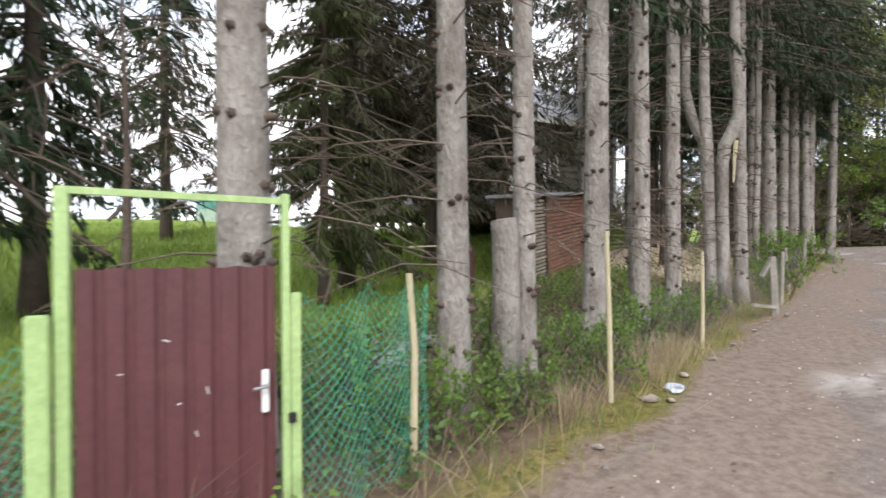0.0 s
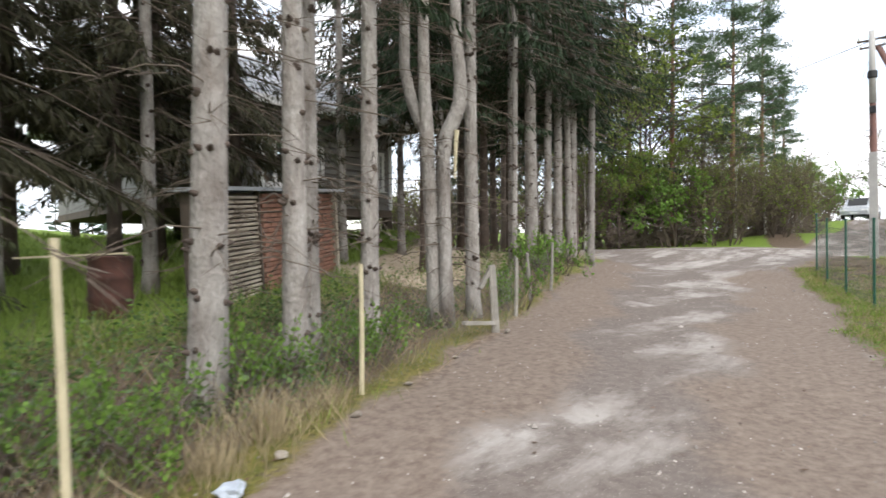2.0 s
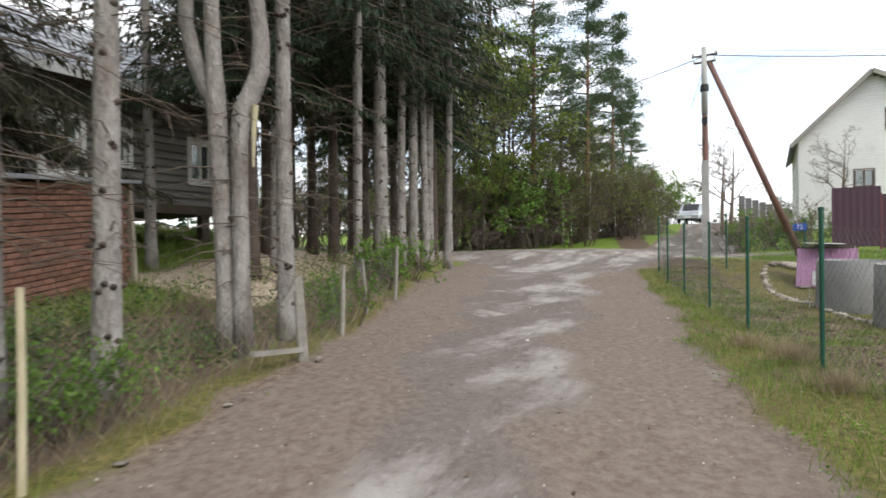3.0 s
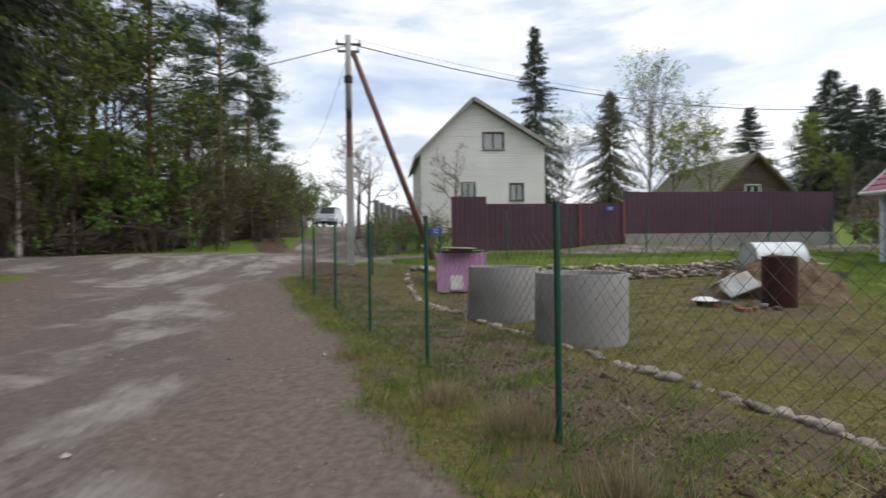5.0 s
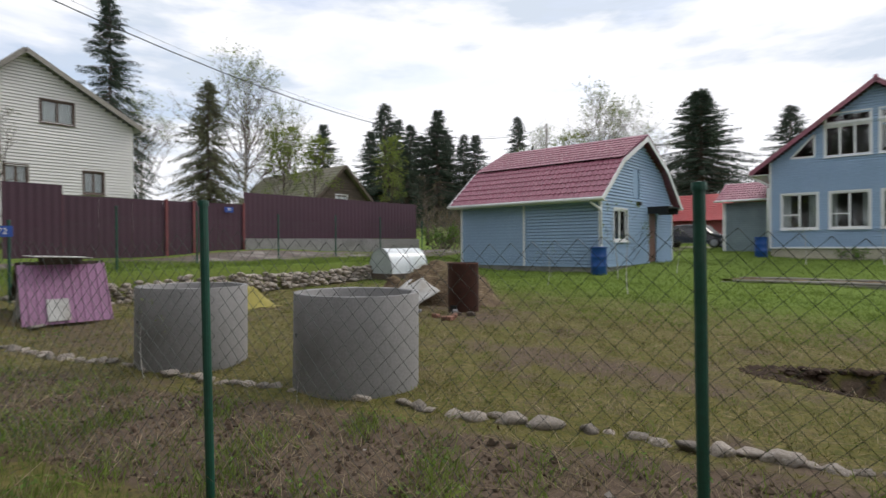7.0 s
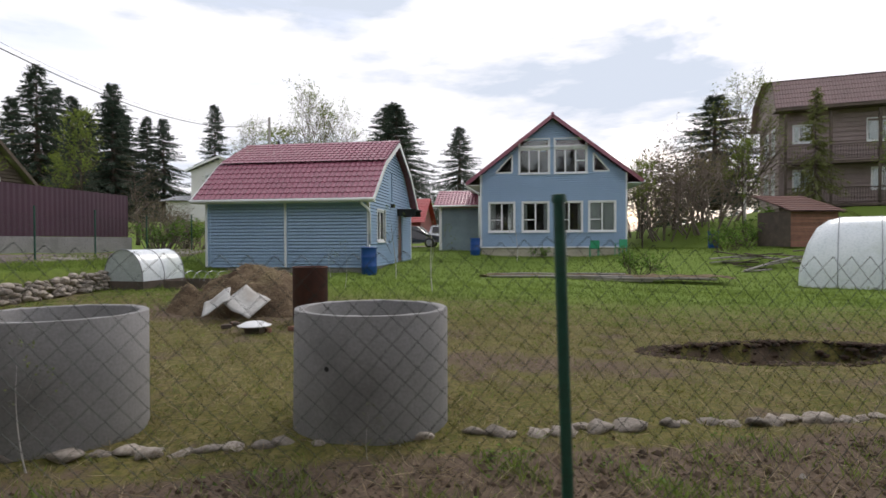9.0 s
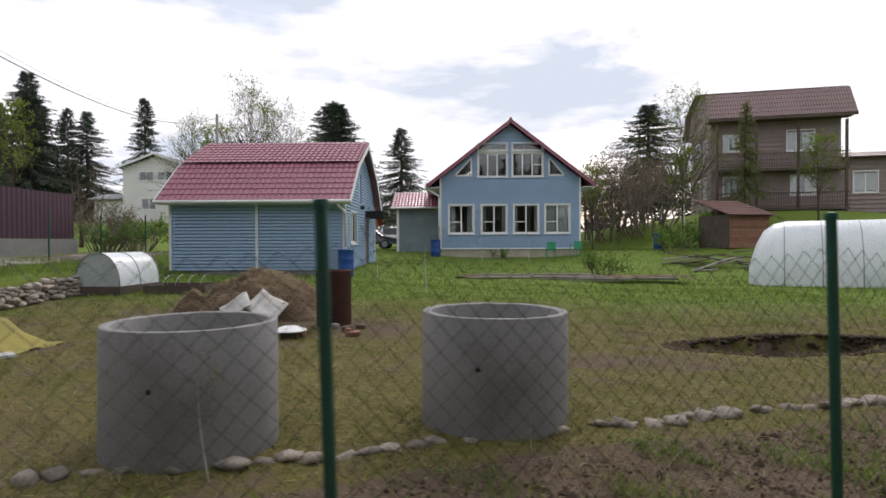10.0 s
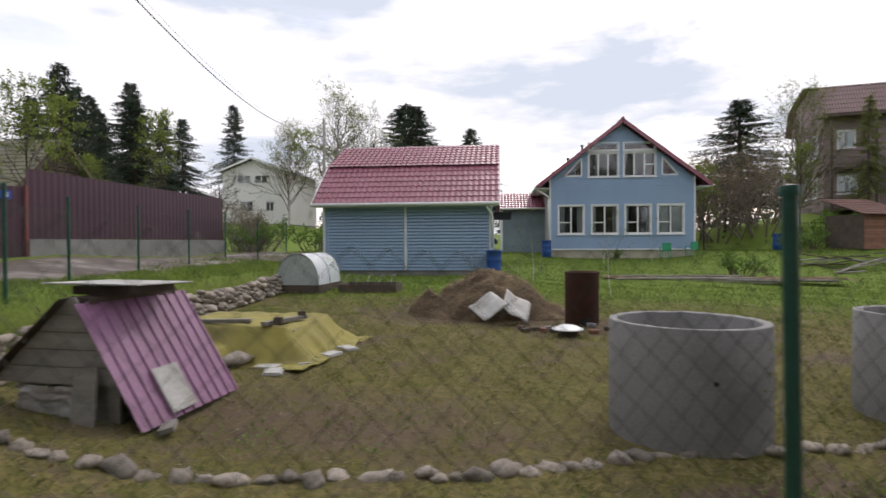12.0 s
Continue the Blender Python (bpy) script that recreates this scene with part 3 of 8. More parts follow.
def window_unit(parent, x0, x1, z0, z1, y=0.0, m=None, bars=(0.5,), rails=(), frame_mat=None, trim=0.07, curtain=0.0, name="window"):
    """A framed window set in an opening in the plane y, with mullions, glass, a sill and perhaps a curtain behind."""
    frame_mat = frame_mat or WHITE_TRIM
    w = new(name)
    w.parent = parent
    if m is not None:
        w.matrix_basis = m
    bm = boxes((x0 - trim, x1 + trim, y - 0.035, y + 0.02, z1, z1 + trim), (x0 - trim, x1 + trim, y - 0.035, y + 0.02, z0 - trim, z0),
               (x0 - trim, x0, y - 0.035, y + 0.02, z0, z1), (x1, x1 + trim, y - 0.035, y + 0.02, z0, z1))
    part("window_trim", bm, frame_mat, w)
    f = 0.055
    specs = [(x0, x1, y + 0.022, y + 0.075, z1 - f, z1), (x0, x1, y + 0.022, y + 0.075, z0, z0 + f), (x0, x0 + f, y + 0.022, y + 0.075, z0 + f, z1 - f), (x1 - f, x1, y + 0.022, y + 0.075, z0 + f, z1 - f)]
    for b in bars:
        c = x0 + (x1 - x0) * b
        specs.append((c - 0.04, c + 0.04, y + 0.024, y + 0.073, z0 + f, z1 - f))
    for a, b, h in rails:
        specs.append((x0 + (x1 - x0) * a, x0 + (x1 - x0) * b, y + 0.026, y + 0.071, z0 + (z1 - z0) * h - 0.03, z0 + (z1 - z0) * h + 0.03))
    part("window_frame", boxes(*specs), frame_mat, w)
    part("window_sill", boxes((x0 - trim - 0.02, x1 + trim + 0.02, y - 0.10, y - 0.036, z0 - trim - 0.012, z0 - trim + 0.012)), frame_mat, w)
    pane = part("pane", boxes((x0 + 0.02, x1 - 0.02, y + 0.045, y + 0.051, z0 + 0.02, z1 - 0.02)), GLASS, w)
    pane.visible_shadow = False
    if curtain:
        n, bm = 28, bmesh.new()
        for side in (0, 1):
            span = (x1 - x0) * curtain / 2
            xs = [(x0 + span * k / n) if side == 0 else (x1 - span * k / n) for k in range(n + 1)]
            lo = [bm.verts.new((x, y + 0.16 + 0.02 * math.sin(k * 1.9), z0)) for k, x in enumerate(xs)]
            hi = [bm.verts.new((x, y + 0.16 + 0.02 * math.sin(k * 1.9), z1)) for k, x in enumerate(xs)]
            for k in range(n):
                bm.faces.new((lo[k], lo[k + 1], hi[k + 1], hi[k]))
        part("curtain", bm, CURTAIN, w)
    return w


def tile_sheet(corner, along, up, wave=0.2, row=0.35, amp=0.018, lift=0.028, flat=False):
    """A roof plane of pressed metal tiles: corner, the run along the eaves and the run up the slope."""
    c, a, u = Vector(corner), Vector(along), Vector(up)
    n = a.cross(u).normalized()
    if n.z < 0:
        n = -n
    la, lu = a.length, u.length
    na = max(2, int(la / wave * (4 if not flat else 2)))
    rows = max(1, round(lu / row))
    vs, fs = [], []
    stations = []
    for r in range(rows):
        stations += [(r / rows, lift), ((r + 0.97) / rows, 0.0)]
    for s, h in stations:
        for k in range(na + 1):
            d = (amp * math.sin(2 * math.pi * k / 4) if not flat else 0.0) + h
            vs.append(c + a * (k / na) + u * s + n * d)
    for r in range(len(stations) - 1):
        for k in range(na):
            i = r * (na + 1) + k
            fs.append((i, i + 1, i + na + 2, i + na + 1))
    # underside
    base = len(vs)
    for p in (c - n * 0.05, c + a - n * 0.05, c + a + u - n * 0.05, c + u - n * 0.05):
        vs.append(p)
    fs.append((base, base + 3, base + 2, base + 1))
    return [tuple(v) for v in vs], fs


def roof_plane(name, corner, along, up, material, parent, **kw):
    v, f = tile_sheet(corner, along, up, **kw)
    return raw(name, v, f, material, parent)


def bar_between(a, b, w, h, bm=None):
    """A rectangular bar from a to b."""
    bm = bm or bmesh.new()
    a, b = Vector(a), Vector(b)
    d = (b - a)
    q = d.to_track_quat("X", "Z").to_matrix().to_4x4()
    bm_box(bm, 0, d.length, -w / 2, w / 2, -h / 2, h / 2, Matrix.Translation(a) @ q)
    return bm


FACE_CAM = Matrix.Rotation(math.pi, 4, "Z")   # a facade that faces +y


def facade(parent, name, spans, z0, z1, material, m, step=0.115, split=True):
    """A wall of lapped boards: each board its own piece, or one joined sheet for a far house."""
    if not split:
        return tagged(part(name, siding_wall(spans, z0, z1, step), material, parent, m=m), kind="stuff")
    z = z0
    while z < z1 - 1e-4:
        top = min(z + step, z1)
        for a, b in spans(z, top):
            if b - a > 0.01:
                part("siding_board", siding_wall(lambda p, q: [(a, b)], z, top, step), material, parent, m=m)
        z = top


# Blue barn with a gambrel roof. Local frame: origin at the front corner by the gable, x along the front (away from the gable), y back.
def gambrel_barn():
    W, D, Z0, EAVE, BRK, RIDGE = 6.0, 7.4, 0.62, 3.1, 4.42, 5.5
    barn = thing("barn", pose(17.12, -15.41, 0), "pale blue clapboard barn with wine-red gambrel tile roof", "barn")
    # world: front is the plane y = -15.41 facing +y, x from 0 to 6; depth goes to -y
    front = Matrix.Translation((W, 0, 0)) @ FACE_CAM
    facade(barn, "front_wall", lambda z, t: [(0, W)], Z0, EAVE + 0.02, BLUE_SIDING, front)
    facade(barn, "back_wall", lambda z, t: [(0, W)], Z0, EAVE + 0.02, BLUE_SIDING, Matrix.Translation((0, -D, 0)))

    def half(z):   # depth range of the gable at height z
        if z < EAVE:
            return 0.0
        if z < BRK:
            return (z - EAVE) / (BRK - EAVE) * 1.37
        return 1.37 + (z - BRK) / (RIDGE - BRK) * (D / 2 - 1.37)

    gable_m = Matrix.Rotation(-math.pi / 2, 4, "Z")    # local x -> -y, faces -x
    holes = [(1.12, 2.28, 1.55, 2.66), (4.55, 5.42, 0.66, 2.68), (2.95, 3.5, 3.15, 4.32)]
    facade(barn, "gable_wall", lambda z, t: cut(half(t) + 0.01, D - half(t) - 0.01, holes, z, t), Z0, RIDGE - 0.08, BLUE_SIDING, gable_m)
    gable_far = Matrix.Translation((W, -D, 0)) @ Matrix.Rotation(math.pi / 2, 4, "Z")
    facade(barn, "gable_wall", lambda z, t: [(half(t) + 0.01, D - half(t) - 0.01)], Z0, RIDGE - 0.08, BLUE_SIDING, gable_far)
    part("foundation", boxes((0.03, W - 0.03, -D + 0.03, -0.03, -0.1, Z0)), CONCRETE, barn, "grey concrete plinth")
    # corner boards and the middle batten
    for x, y in ((-0.03, 0.0), (W - 0.05, 0.0), (W / 2 - 0.03, 0.0)):
        part("corner_board", boxes((x, x + 0.08, y - 0.02, y + 0.035, Z0, EAVE)), WHITE_TRIM, barn)
    part("corner_board", boxes((-0.035, 0.0, -0.10, -0.021, Z0, EAVE)), WHITE_TRIM, barn)
    part("corner_board", boxes((-0.035, 0.0, -D, -D + 0.09, Z0, EAVE)), WHITE_TRIM, barn)
    # roof: four planes, with a verge beyond each gable
    o, ov = 0.30, 0.45
    x0, L = -o, W + 2 * o
    slope = (BRK - EAVE) / 1.37
    lo_z = EAVE - ov * slope * 0.25
    for s in (0, 1):
        def yy(d):
            return -d if s == 0 else -D + d
        roof_plane("roof_slope", (x0, yy(-ov), lo_z), (L, 0, 0), (0, yy(1.37) - yy(-ov), BRK + 0.06 - lo_z), RED_ROOF, barn)
        roof_plane("roof_slope", (x0, yy(1.37 - 0.06), BRK + 0.09), (L, 0, 0), (0, yy(D / 2) - yy(1.31), RIDGE + 0.06 - BRK), RED_ROOF, barn)
        for gx0 in (x0 - 0.02, x0 + L - 0.01):
            bm = bar_between((gx0 + 0.015, yy(-ov), lo_z - 0.07), (gx0 + 0.015, yy(1.37), BRK - 0.03), 0.03, 0.17)
            bar_between((gx0 + 0.015, yy(1.34), BRK - 0.05), (gx0 + 0.015, yy(D / 2), RIDGE - 0.02), 0.03, 0.17, bm)
            part("verge_board", bm, WHITE_TRIM, barn)
        part("soffit", boxes((x0 + 0.03, x0 + L - 0.03, min(yy(-ov + 0.03), yy(-0.03)), max(yy(-ov + 0.03), yy(-0.03)), lo_z - 0.12, lo_z - 0.09)), WHITE_TRIM, barn)
        bm = tube_bm([(x0 - 0.02, yy(-ov - 0.05), lo_z - 0.05), (x0 + L + 0.02, yy(-ov - 0.05), lo_z - 0.05)], 0.055, 8)
        part("gutter", bm, WHITE_TRIM, barn, "white rain gutter", smooth=True)
    part("ridge_cap", tube_bm([(x0, -D / 2, RIDGE + 0.08), (x0 + L, -D / 2, RIDGE + 0.08)], 0.075, 8), RED_ROOF, barn, smooth=True)
    part("vent_pipe", tube_bm([(W - 0.9, -D / 2 - 0.4, RIDGE - 0.2), (W - 0.9, -D / 2 - 0.4, RIDGE + 0.35)], 0.06, 10), BLACK, barn)
    part("downpipe", tube_bm([(0.15, 0.48, lo_z - 0.06), (0.13, 0.46, lo_z - 0.16), (-0.02, 0.09, lo_z - 0.36), (-0.06, 0.07, lo_z - 0.5), (-0.06, 0.07, 1.42)], 0.045, 8), WHITE_TRIM, barn, smooth=True)
    window_unit(barn, 1.12, 2.28, 1.55, 2.66, m=gable_m, bars=(0.5,), curtain=0.5)
    hatch = part("hatch", boxes((2.96, 3.49, 0.02, 0.06, 3.16, 4.31)), BLUE_SIDING, barn, "blue attic hatch", m=gable_m)
    door = part("door", boxes((4.57, 5.40, 0.03, 0.08, 0.67, 2.66)), mat("brown_door", (0.16, 0.085, 0.07), None, 0.5, 2, 30, 0.1), barn, "brown metal door", m=gable_m)
    part("door_handle", boxes((4.63, 4.66, -0.03, 0.028, 1.62, 1.78)), STEEL, door)
    part("door_canopy", boxes((4.35, 5.75, -0.85, -0.02, 2.83, 2.88), (4.4, 4.44, -0.8, -0.02, 2.6, 2.83), (5.66, 5.7, -0.8, -0.02, 2.6, 2.83)), BLACK, barn, "dark canopy over the door", m=gable_m)
    part("wall_lamp", boxes((3.2, 3.42, -0.16, -0.02, 2.88, 3.02)), BLACK, barn, m=gable_m)
    return barn


gambrel_barn()


def blue_house():
    X0, X1, Y, Z0, EAVE, RIDGE, D = 6.3, 14.05, -27.07, 1.18, 5.12, 8.1, 10.0
    W = X1 - X0
    house = thing("house", pose(X1, Y, 0), "pale blue clapboard house with wine-red roof and gable windows", "house")
    front = FACE_CAM
    low = [(0.49, 1.83), (2.30, 3.66), (4.09, 5.42), (5.82, 7.14)]
    holes = [(a, b, 2.03, 3.58) for a, b in low]
    up = [(2.12, 3.70), (4.01, 5.67)]
    holes += [(a, b, 5.16, 6.46) for a, b in up] + [(2.12, 3.70, 6.60, 6.98), (4.01, 5.67, 6.60, 6.98)]
    tri_l, tri_r = (0.83, 1.73, 5.22, 6.2), (6.03, 6.86, 5.22, 6.2)

    def run(z, t):
        zz = t
        off = 0.0 if zz < EAVE else (zz - EAVE) / (RIDGE - EAVE) * W / 2
        runs = cut(off + 0.01, W - off - 0.01, holes, z, t)
        mid = (z + t) / 2
        for (a, b, za, zb), left in ((tri_l, True), (tri_r, False)):
            if za < mid < zb:
                k = (mid - za) / (zb - za)
                aa, bb = (a + (b - a) * k, b) if left else (a, b - (b - a) * k)
                nxt = []
                for p, q in runs:
                    nxt += [(p, q)] if bb <= p or aa >= q else [(p, aa), (bb, q)]
                runs = nxt
        return runs

    facade(house, "front_wall", run, Z0, RIDGE - 0.06, BLUE_SIDING, front)
    facade(house, "side_wall", lambda z, t: [(0, D)], Z0, EAVE, mat("pale_side_siding", (0.50, 0.50, 0.50), (0.44, 0.44, 0.44), 0.6, 1, 20, 0.05), Matrix.Translation((0, -D, 0)) @ Matrix.Rotation(math.pi / 2, 4, "Z"))
    facade(house, "side_wall", lambda z, t: [(0, D)], Z0, EAVE, BLUE_SIDING, Matrix.Translation((-W, 0, 0)) @ Matrix.Rotation(-math.pi / 2, 4, "Z"))
    facade(house, "back_wall", lambda z, t: [((0 if t < EAVE else (t - EAVE) / (RIDGE - EAVE) * W / 2) + 0.01, W - (0 if t < EAVE else (t - EAVE) / (RIDGE - EAVE) * W / 2) - 0.01)], Z0, RIDGE - 0.06, BLUE_SIDING, Matrix.Translation((-W, -D, 0)))
    part("foundation", boxes((-W + 0.03, -0.03, -D + 0.02, -0.03, 0.2, Z0)), FOUNDATION, house, "yellowish stone plinth")
    part("plinth_flashing", boxes((-W - 0.02, 0.02, -0.02, 0.05, Z0 - 0.05, Z0 + 0.02)), WHITE_TRIM, house)
    part("upper_floor", boxes((-W + 0.15, -0.15, -D + 0.15, -0.16, 4.4, 4.6)), HOUSE_DARK, house)
    part("partition_wall", boxes((-W + 0.15, -0.15, -4.4, -4.25, Z0, 4.39), (-W + 2, -2, -4.4, -4.25, 4.61, 7.0)), HOUSE_DARK, house)
    for x in (-0.06, -W - 0.02):
        part("corner_board", boxes((x, x + 0.08, -0.03, 0.04, Z0 + 0.021, EAVE)), WHITE_TRIM, house)
    part("corner_board", boxes((0.0, 0.036, -0.12, -0.031, Z0 + 0.021, EAVE)), WHITE_TRIM, house)
    for i, (a, b) in enumerate(low):
        window_unit(house, a, b, 2.03, 3.58, m=front, bars=(0.5,), rails=((0.0, 0.5, 0.4),) if i != 2 else ((0.0, 0.5, 0.4),), curtain=(0.5, 0.35, 0.3, 0.9)[i])
    for i, (a, b) in enumerate(up):
        window_unit(house, a, b, 5.16, 6.46, m=front, bars=(0.33, 0.66), rails=(() if i == 0 else ((0.66, 1.0, 0.5),)), trim=0.06)
        window_unit(house, a, b, 6.60, 6.98, m=front, bars=(), trim=0.06)
    for (a, b, za, zb), left in ((tri_l, True), (tri_r, False)):
        w = new("window")
        w.parent = house
        w.matrix_basis = front
        p = [(a, za), (b, za), (b, zb) if left else (a, zb)]
        bm = bmesh.new()
        for (q, s) in zip(p, p[1:] + p[:1]):
            bar_between((q[0], -0.01, q[1]), (s[0], -0.01, s[1]), 0.05, 0.08, bm)
        part("window_frame", bm, WHITE_TRIM, w)
        bm = bmesh.new()
        bm.faces.new([bm.verts.new((q[0], 0.05, q[1])) for q in p])
        part("pane", bm, GLASS, w).visible_shadow = False
    # roof
    k = (RIDGE - EAVE) / (W / 2)
    ov = 0.75
    for s in (1, -1):
        ex = ov if s == 1 else -W - ov
        roof_plane("roof_slope", (ex, 0.45, EAVE - ov * k + 0.12), (0, -D - 0.9, 0), (-W / 2 - ex, 0, RIDGE - EAVE + ov * k), RED_ROOF, house)
        bm = bar_between((ex, 0.46, EAVE - ov * k + 0.03), (-W / 2, 0.46, RIDGE + 0.03), 0.03, 0.15)
        part("verge_board", bm, RED_ROOF, house)
        part("verge_cap", bar_between((ex, 0.47, EAVE - ov * k + 0.13), (-W / 2, 0.47, RIDGE + 0.13), 0.05, 0.05), RED_ROOF, house)
        part("soffit", boxes((min(ex, ex - s * (ov - 0.05)), max(ex, ex - s * (ov - 0.05)), -D - 0.3, 0.4, EAVE - ov * k - 0.02, EAVE - ov * k + 0.01)), WHITE_TRIM, house)
        part("gutter", tube_bm([(ex + s * 0.05, 0.45, EAVE - ov * k + 0.05), (ex + s * 0.05, -D - 0.4, EAVE - ov * k + 0.05)], 0.06, 8), WHITE_TRIM, house, smooth=True)
    part("ridge_cap", tube_bm([(-W / 2, 0.46, RIDGE + 0.16), (-W / 2, -D - 0.4, RIDGE + 0.16)], 0.08, 8), RED_ROOF, house, smooth=True)
    part("downpipe", tube_bm([(0.75, 0.2, 4.5), (0.5, 0.15, 4.35), (0.1, 0.12, 4.1), (0.07, 0.1, 3.9), (0.07, 0.1, 1.6)], 0.05, 8), WHITE_TRIM, house, smooth=True)
    for y, x in ((-3.0, -2.2), (-5.0, -1.6), (-7.5, -0.9)):
        zr = RIDGE - (x + W / 2) * k
        part("vent_pipe", tube_bm([(x, y, zr), (x, y, zr + 0.5), (x, y, zr + 0.55), (x, y, zr + 0.62)], [0.06, 0.06, 0.11, 0.09], 10), BLACK, house)
    # low annex beside it
    annex = thing("annex", pose(17.1, -30.3, 0), "low pale blue annex with a wine-red tile roof", "outbuilding")
    facade(annex, "front_wall", lambda z, t: cut(0.35, 3.1, [(1.0, 1.85, 1.05, 3.0)] if False else [], z, t), 0.95, 3.55, mat("grey_blue_siding", (0.25, 0.33, 0.36), None, 0.6, 1, 20, 0.05), FACE_CAM)
    facade(annex, "side_wall", lambda z, t: [(0, 5)], 0.95, 3.55, BLUE_SIDING, Matrix.Translation((-0.35, -5, 0)) @ Matrix.Rotation(math.pi / 2, 4, "Z"))
    roof_plane("roof_slope", (0.0, 0.5, 3.62), (-3.2, 0, 0), (0, -2.4, 1.15), RED_ROOF, annex)
    roof_plane("roof_slope", (0.0, -4.6, 3.62), (-3.2, 0, 0), (0, 2.7, 1.15), RED_ROOF, annex)
    part("gutter", tube_bm([(0.02, 0.55, 3.62), (-3.2, 0.55, 3.62)], 0.055, 8), WHITE_TRIM, annex, smooth=True)
    part("foundation", boxes((-3.1, -0.36, -5, -0.02, 0.4, 0.95)), FOUNDATION, annex)
    part("corner_post", boxes((-0.45, -0.3, -0.02, 0.1, 0.96, 3.56)), WHITE_TRIM, annex)
    return house


blue_house()


def white_house():
    """White clapboard house whose gable faces -x, up the street."""
    X, Y0, Y1, Z0, EAVE, RIDGE, D = 36.2, -0.74, -7.66, 2.0, 6.45, 9.35, 9.0
    W = Y0 - Y1
    h = thing("house", pose(X, Y0, 0), "white clapboard house with a plain gable and grey roof", "house")
    g = Matrix.Rotation(-math.pi / 2, 4, "Z")
    wins = [(3.45, 4.6, 6.62, 7.55), (2.23, 2.97, 3.95, 4.76), (4.95, 5.7, 3.78, 4.72)]
    pk = 2.9   # the ridge is nearer one corner
    ER = 6.95

    def run(z, t):
        a = 0 if t < EAVE else (t - EAVE) / (RIDGE - EAVE) * pk
        b = W if t < ER else W - (t - ER) / (RIDGE - ER) * (W - pk)
        return cut(a + 0.01, b - 0.01, wins, z, t)

    facade(h, "gable_wall", run, Z0, RIDGE - 0.05, WHITE_SIDING, g, step=0.13)
    facade(h, "side_wall", lambda z, t: [(0, D)], Z0, EAVE, WHITE_SIDING, Matrix.Translation((D, 0, 0)) @ FACE_CAM, step=0.13)
    facade(h, "side_wall", lambda z, t: [(0, D)], Z0, ER, WHITE_SIDING, Matrix.Translation((0, -W, 0)), step=0.13)
    part("back_wall", boxes((D - 0.15, D, -W, 0, Z0, EAVE)), WHITE_SIDING, h)
    part("foundation", boxes((0.05, D, -W + 0.02, -0.02, 1.2, Z0)), CONCRETE, h)
    part("attic_floor", boxes((0.15, D - 0.15, -W + 0.15, -0.15, 5.2, 5.4)), HOUSE_DARK, h)
    brown = mat("brown_window_frame", (0.12, 0.08, 0.06), None, 0.6, 3, 30, 0.1)
    window_unit(h, *wins[0][:2], *wins[0][2:], m=g, bars=(0.5,), frame_mat=brown, trim=0.05, curtain=1.0)
    for w in wins[1:]:
        window_unit(h, *w[:2], *w[2:], m=g, bars=(0.5,), frame_mat=brown, trim=0.05, curtain=1.0)
    lo = 0.35
    kl, kr = (RIDGE - EAVE) / pk, (RIDGE - ER) / (W - pk)
    roof_plane("roof_slope", (-0.4, lo, EAVE - lo * kl + 0.08), (D + 0.8, 0, 0), (0, -pk - lo, RIDGE - EAVE + lo * kl), GREY_ROOF, h, row=0.6)
    roof_plane("roof_slope", (-0.4, -W - lo, ER - lo * kr + 0.08), (D + 0.8, 0, 0), (0, W - pk + lo, RIDGE - ER + lo * kr), GREY_ROOF, h, row=0.6)
    part("verge_board", bar_between((-0.42, lo, EAVE - lo * kl), (-0.42, -pk, RIDGE + 0.0), 0.04, 0.2), GREY_BOARD, h)
    part("verge_board", bar_between((-0.42, -W - lo, ER - lo * kr), (-0.42, -pk, RIDGE + 0.0), 0.04, 0.2), GREY_BOARD, h)
    return h


white_house()


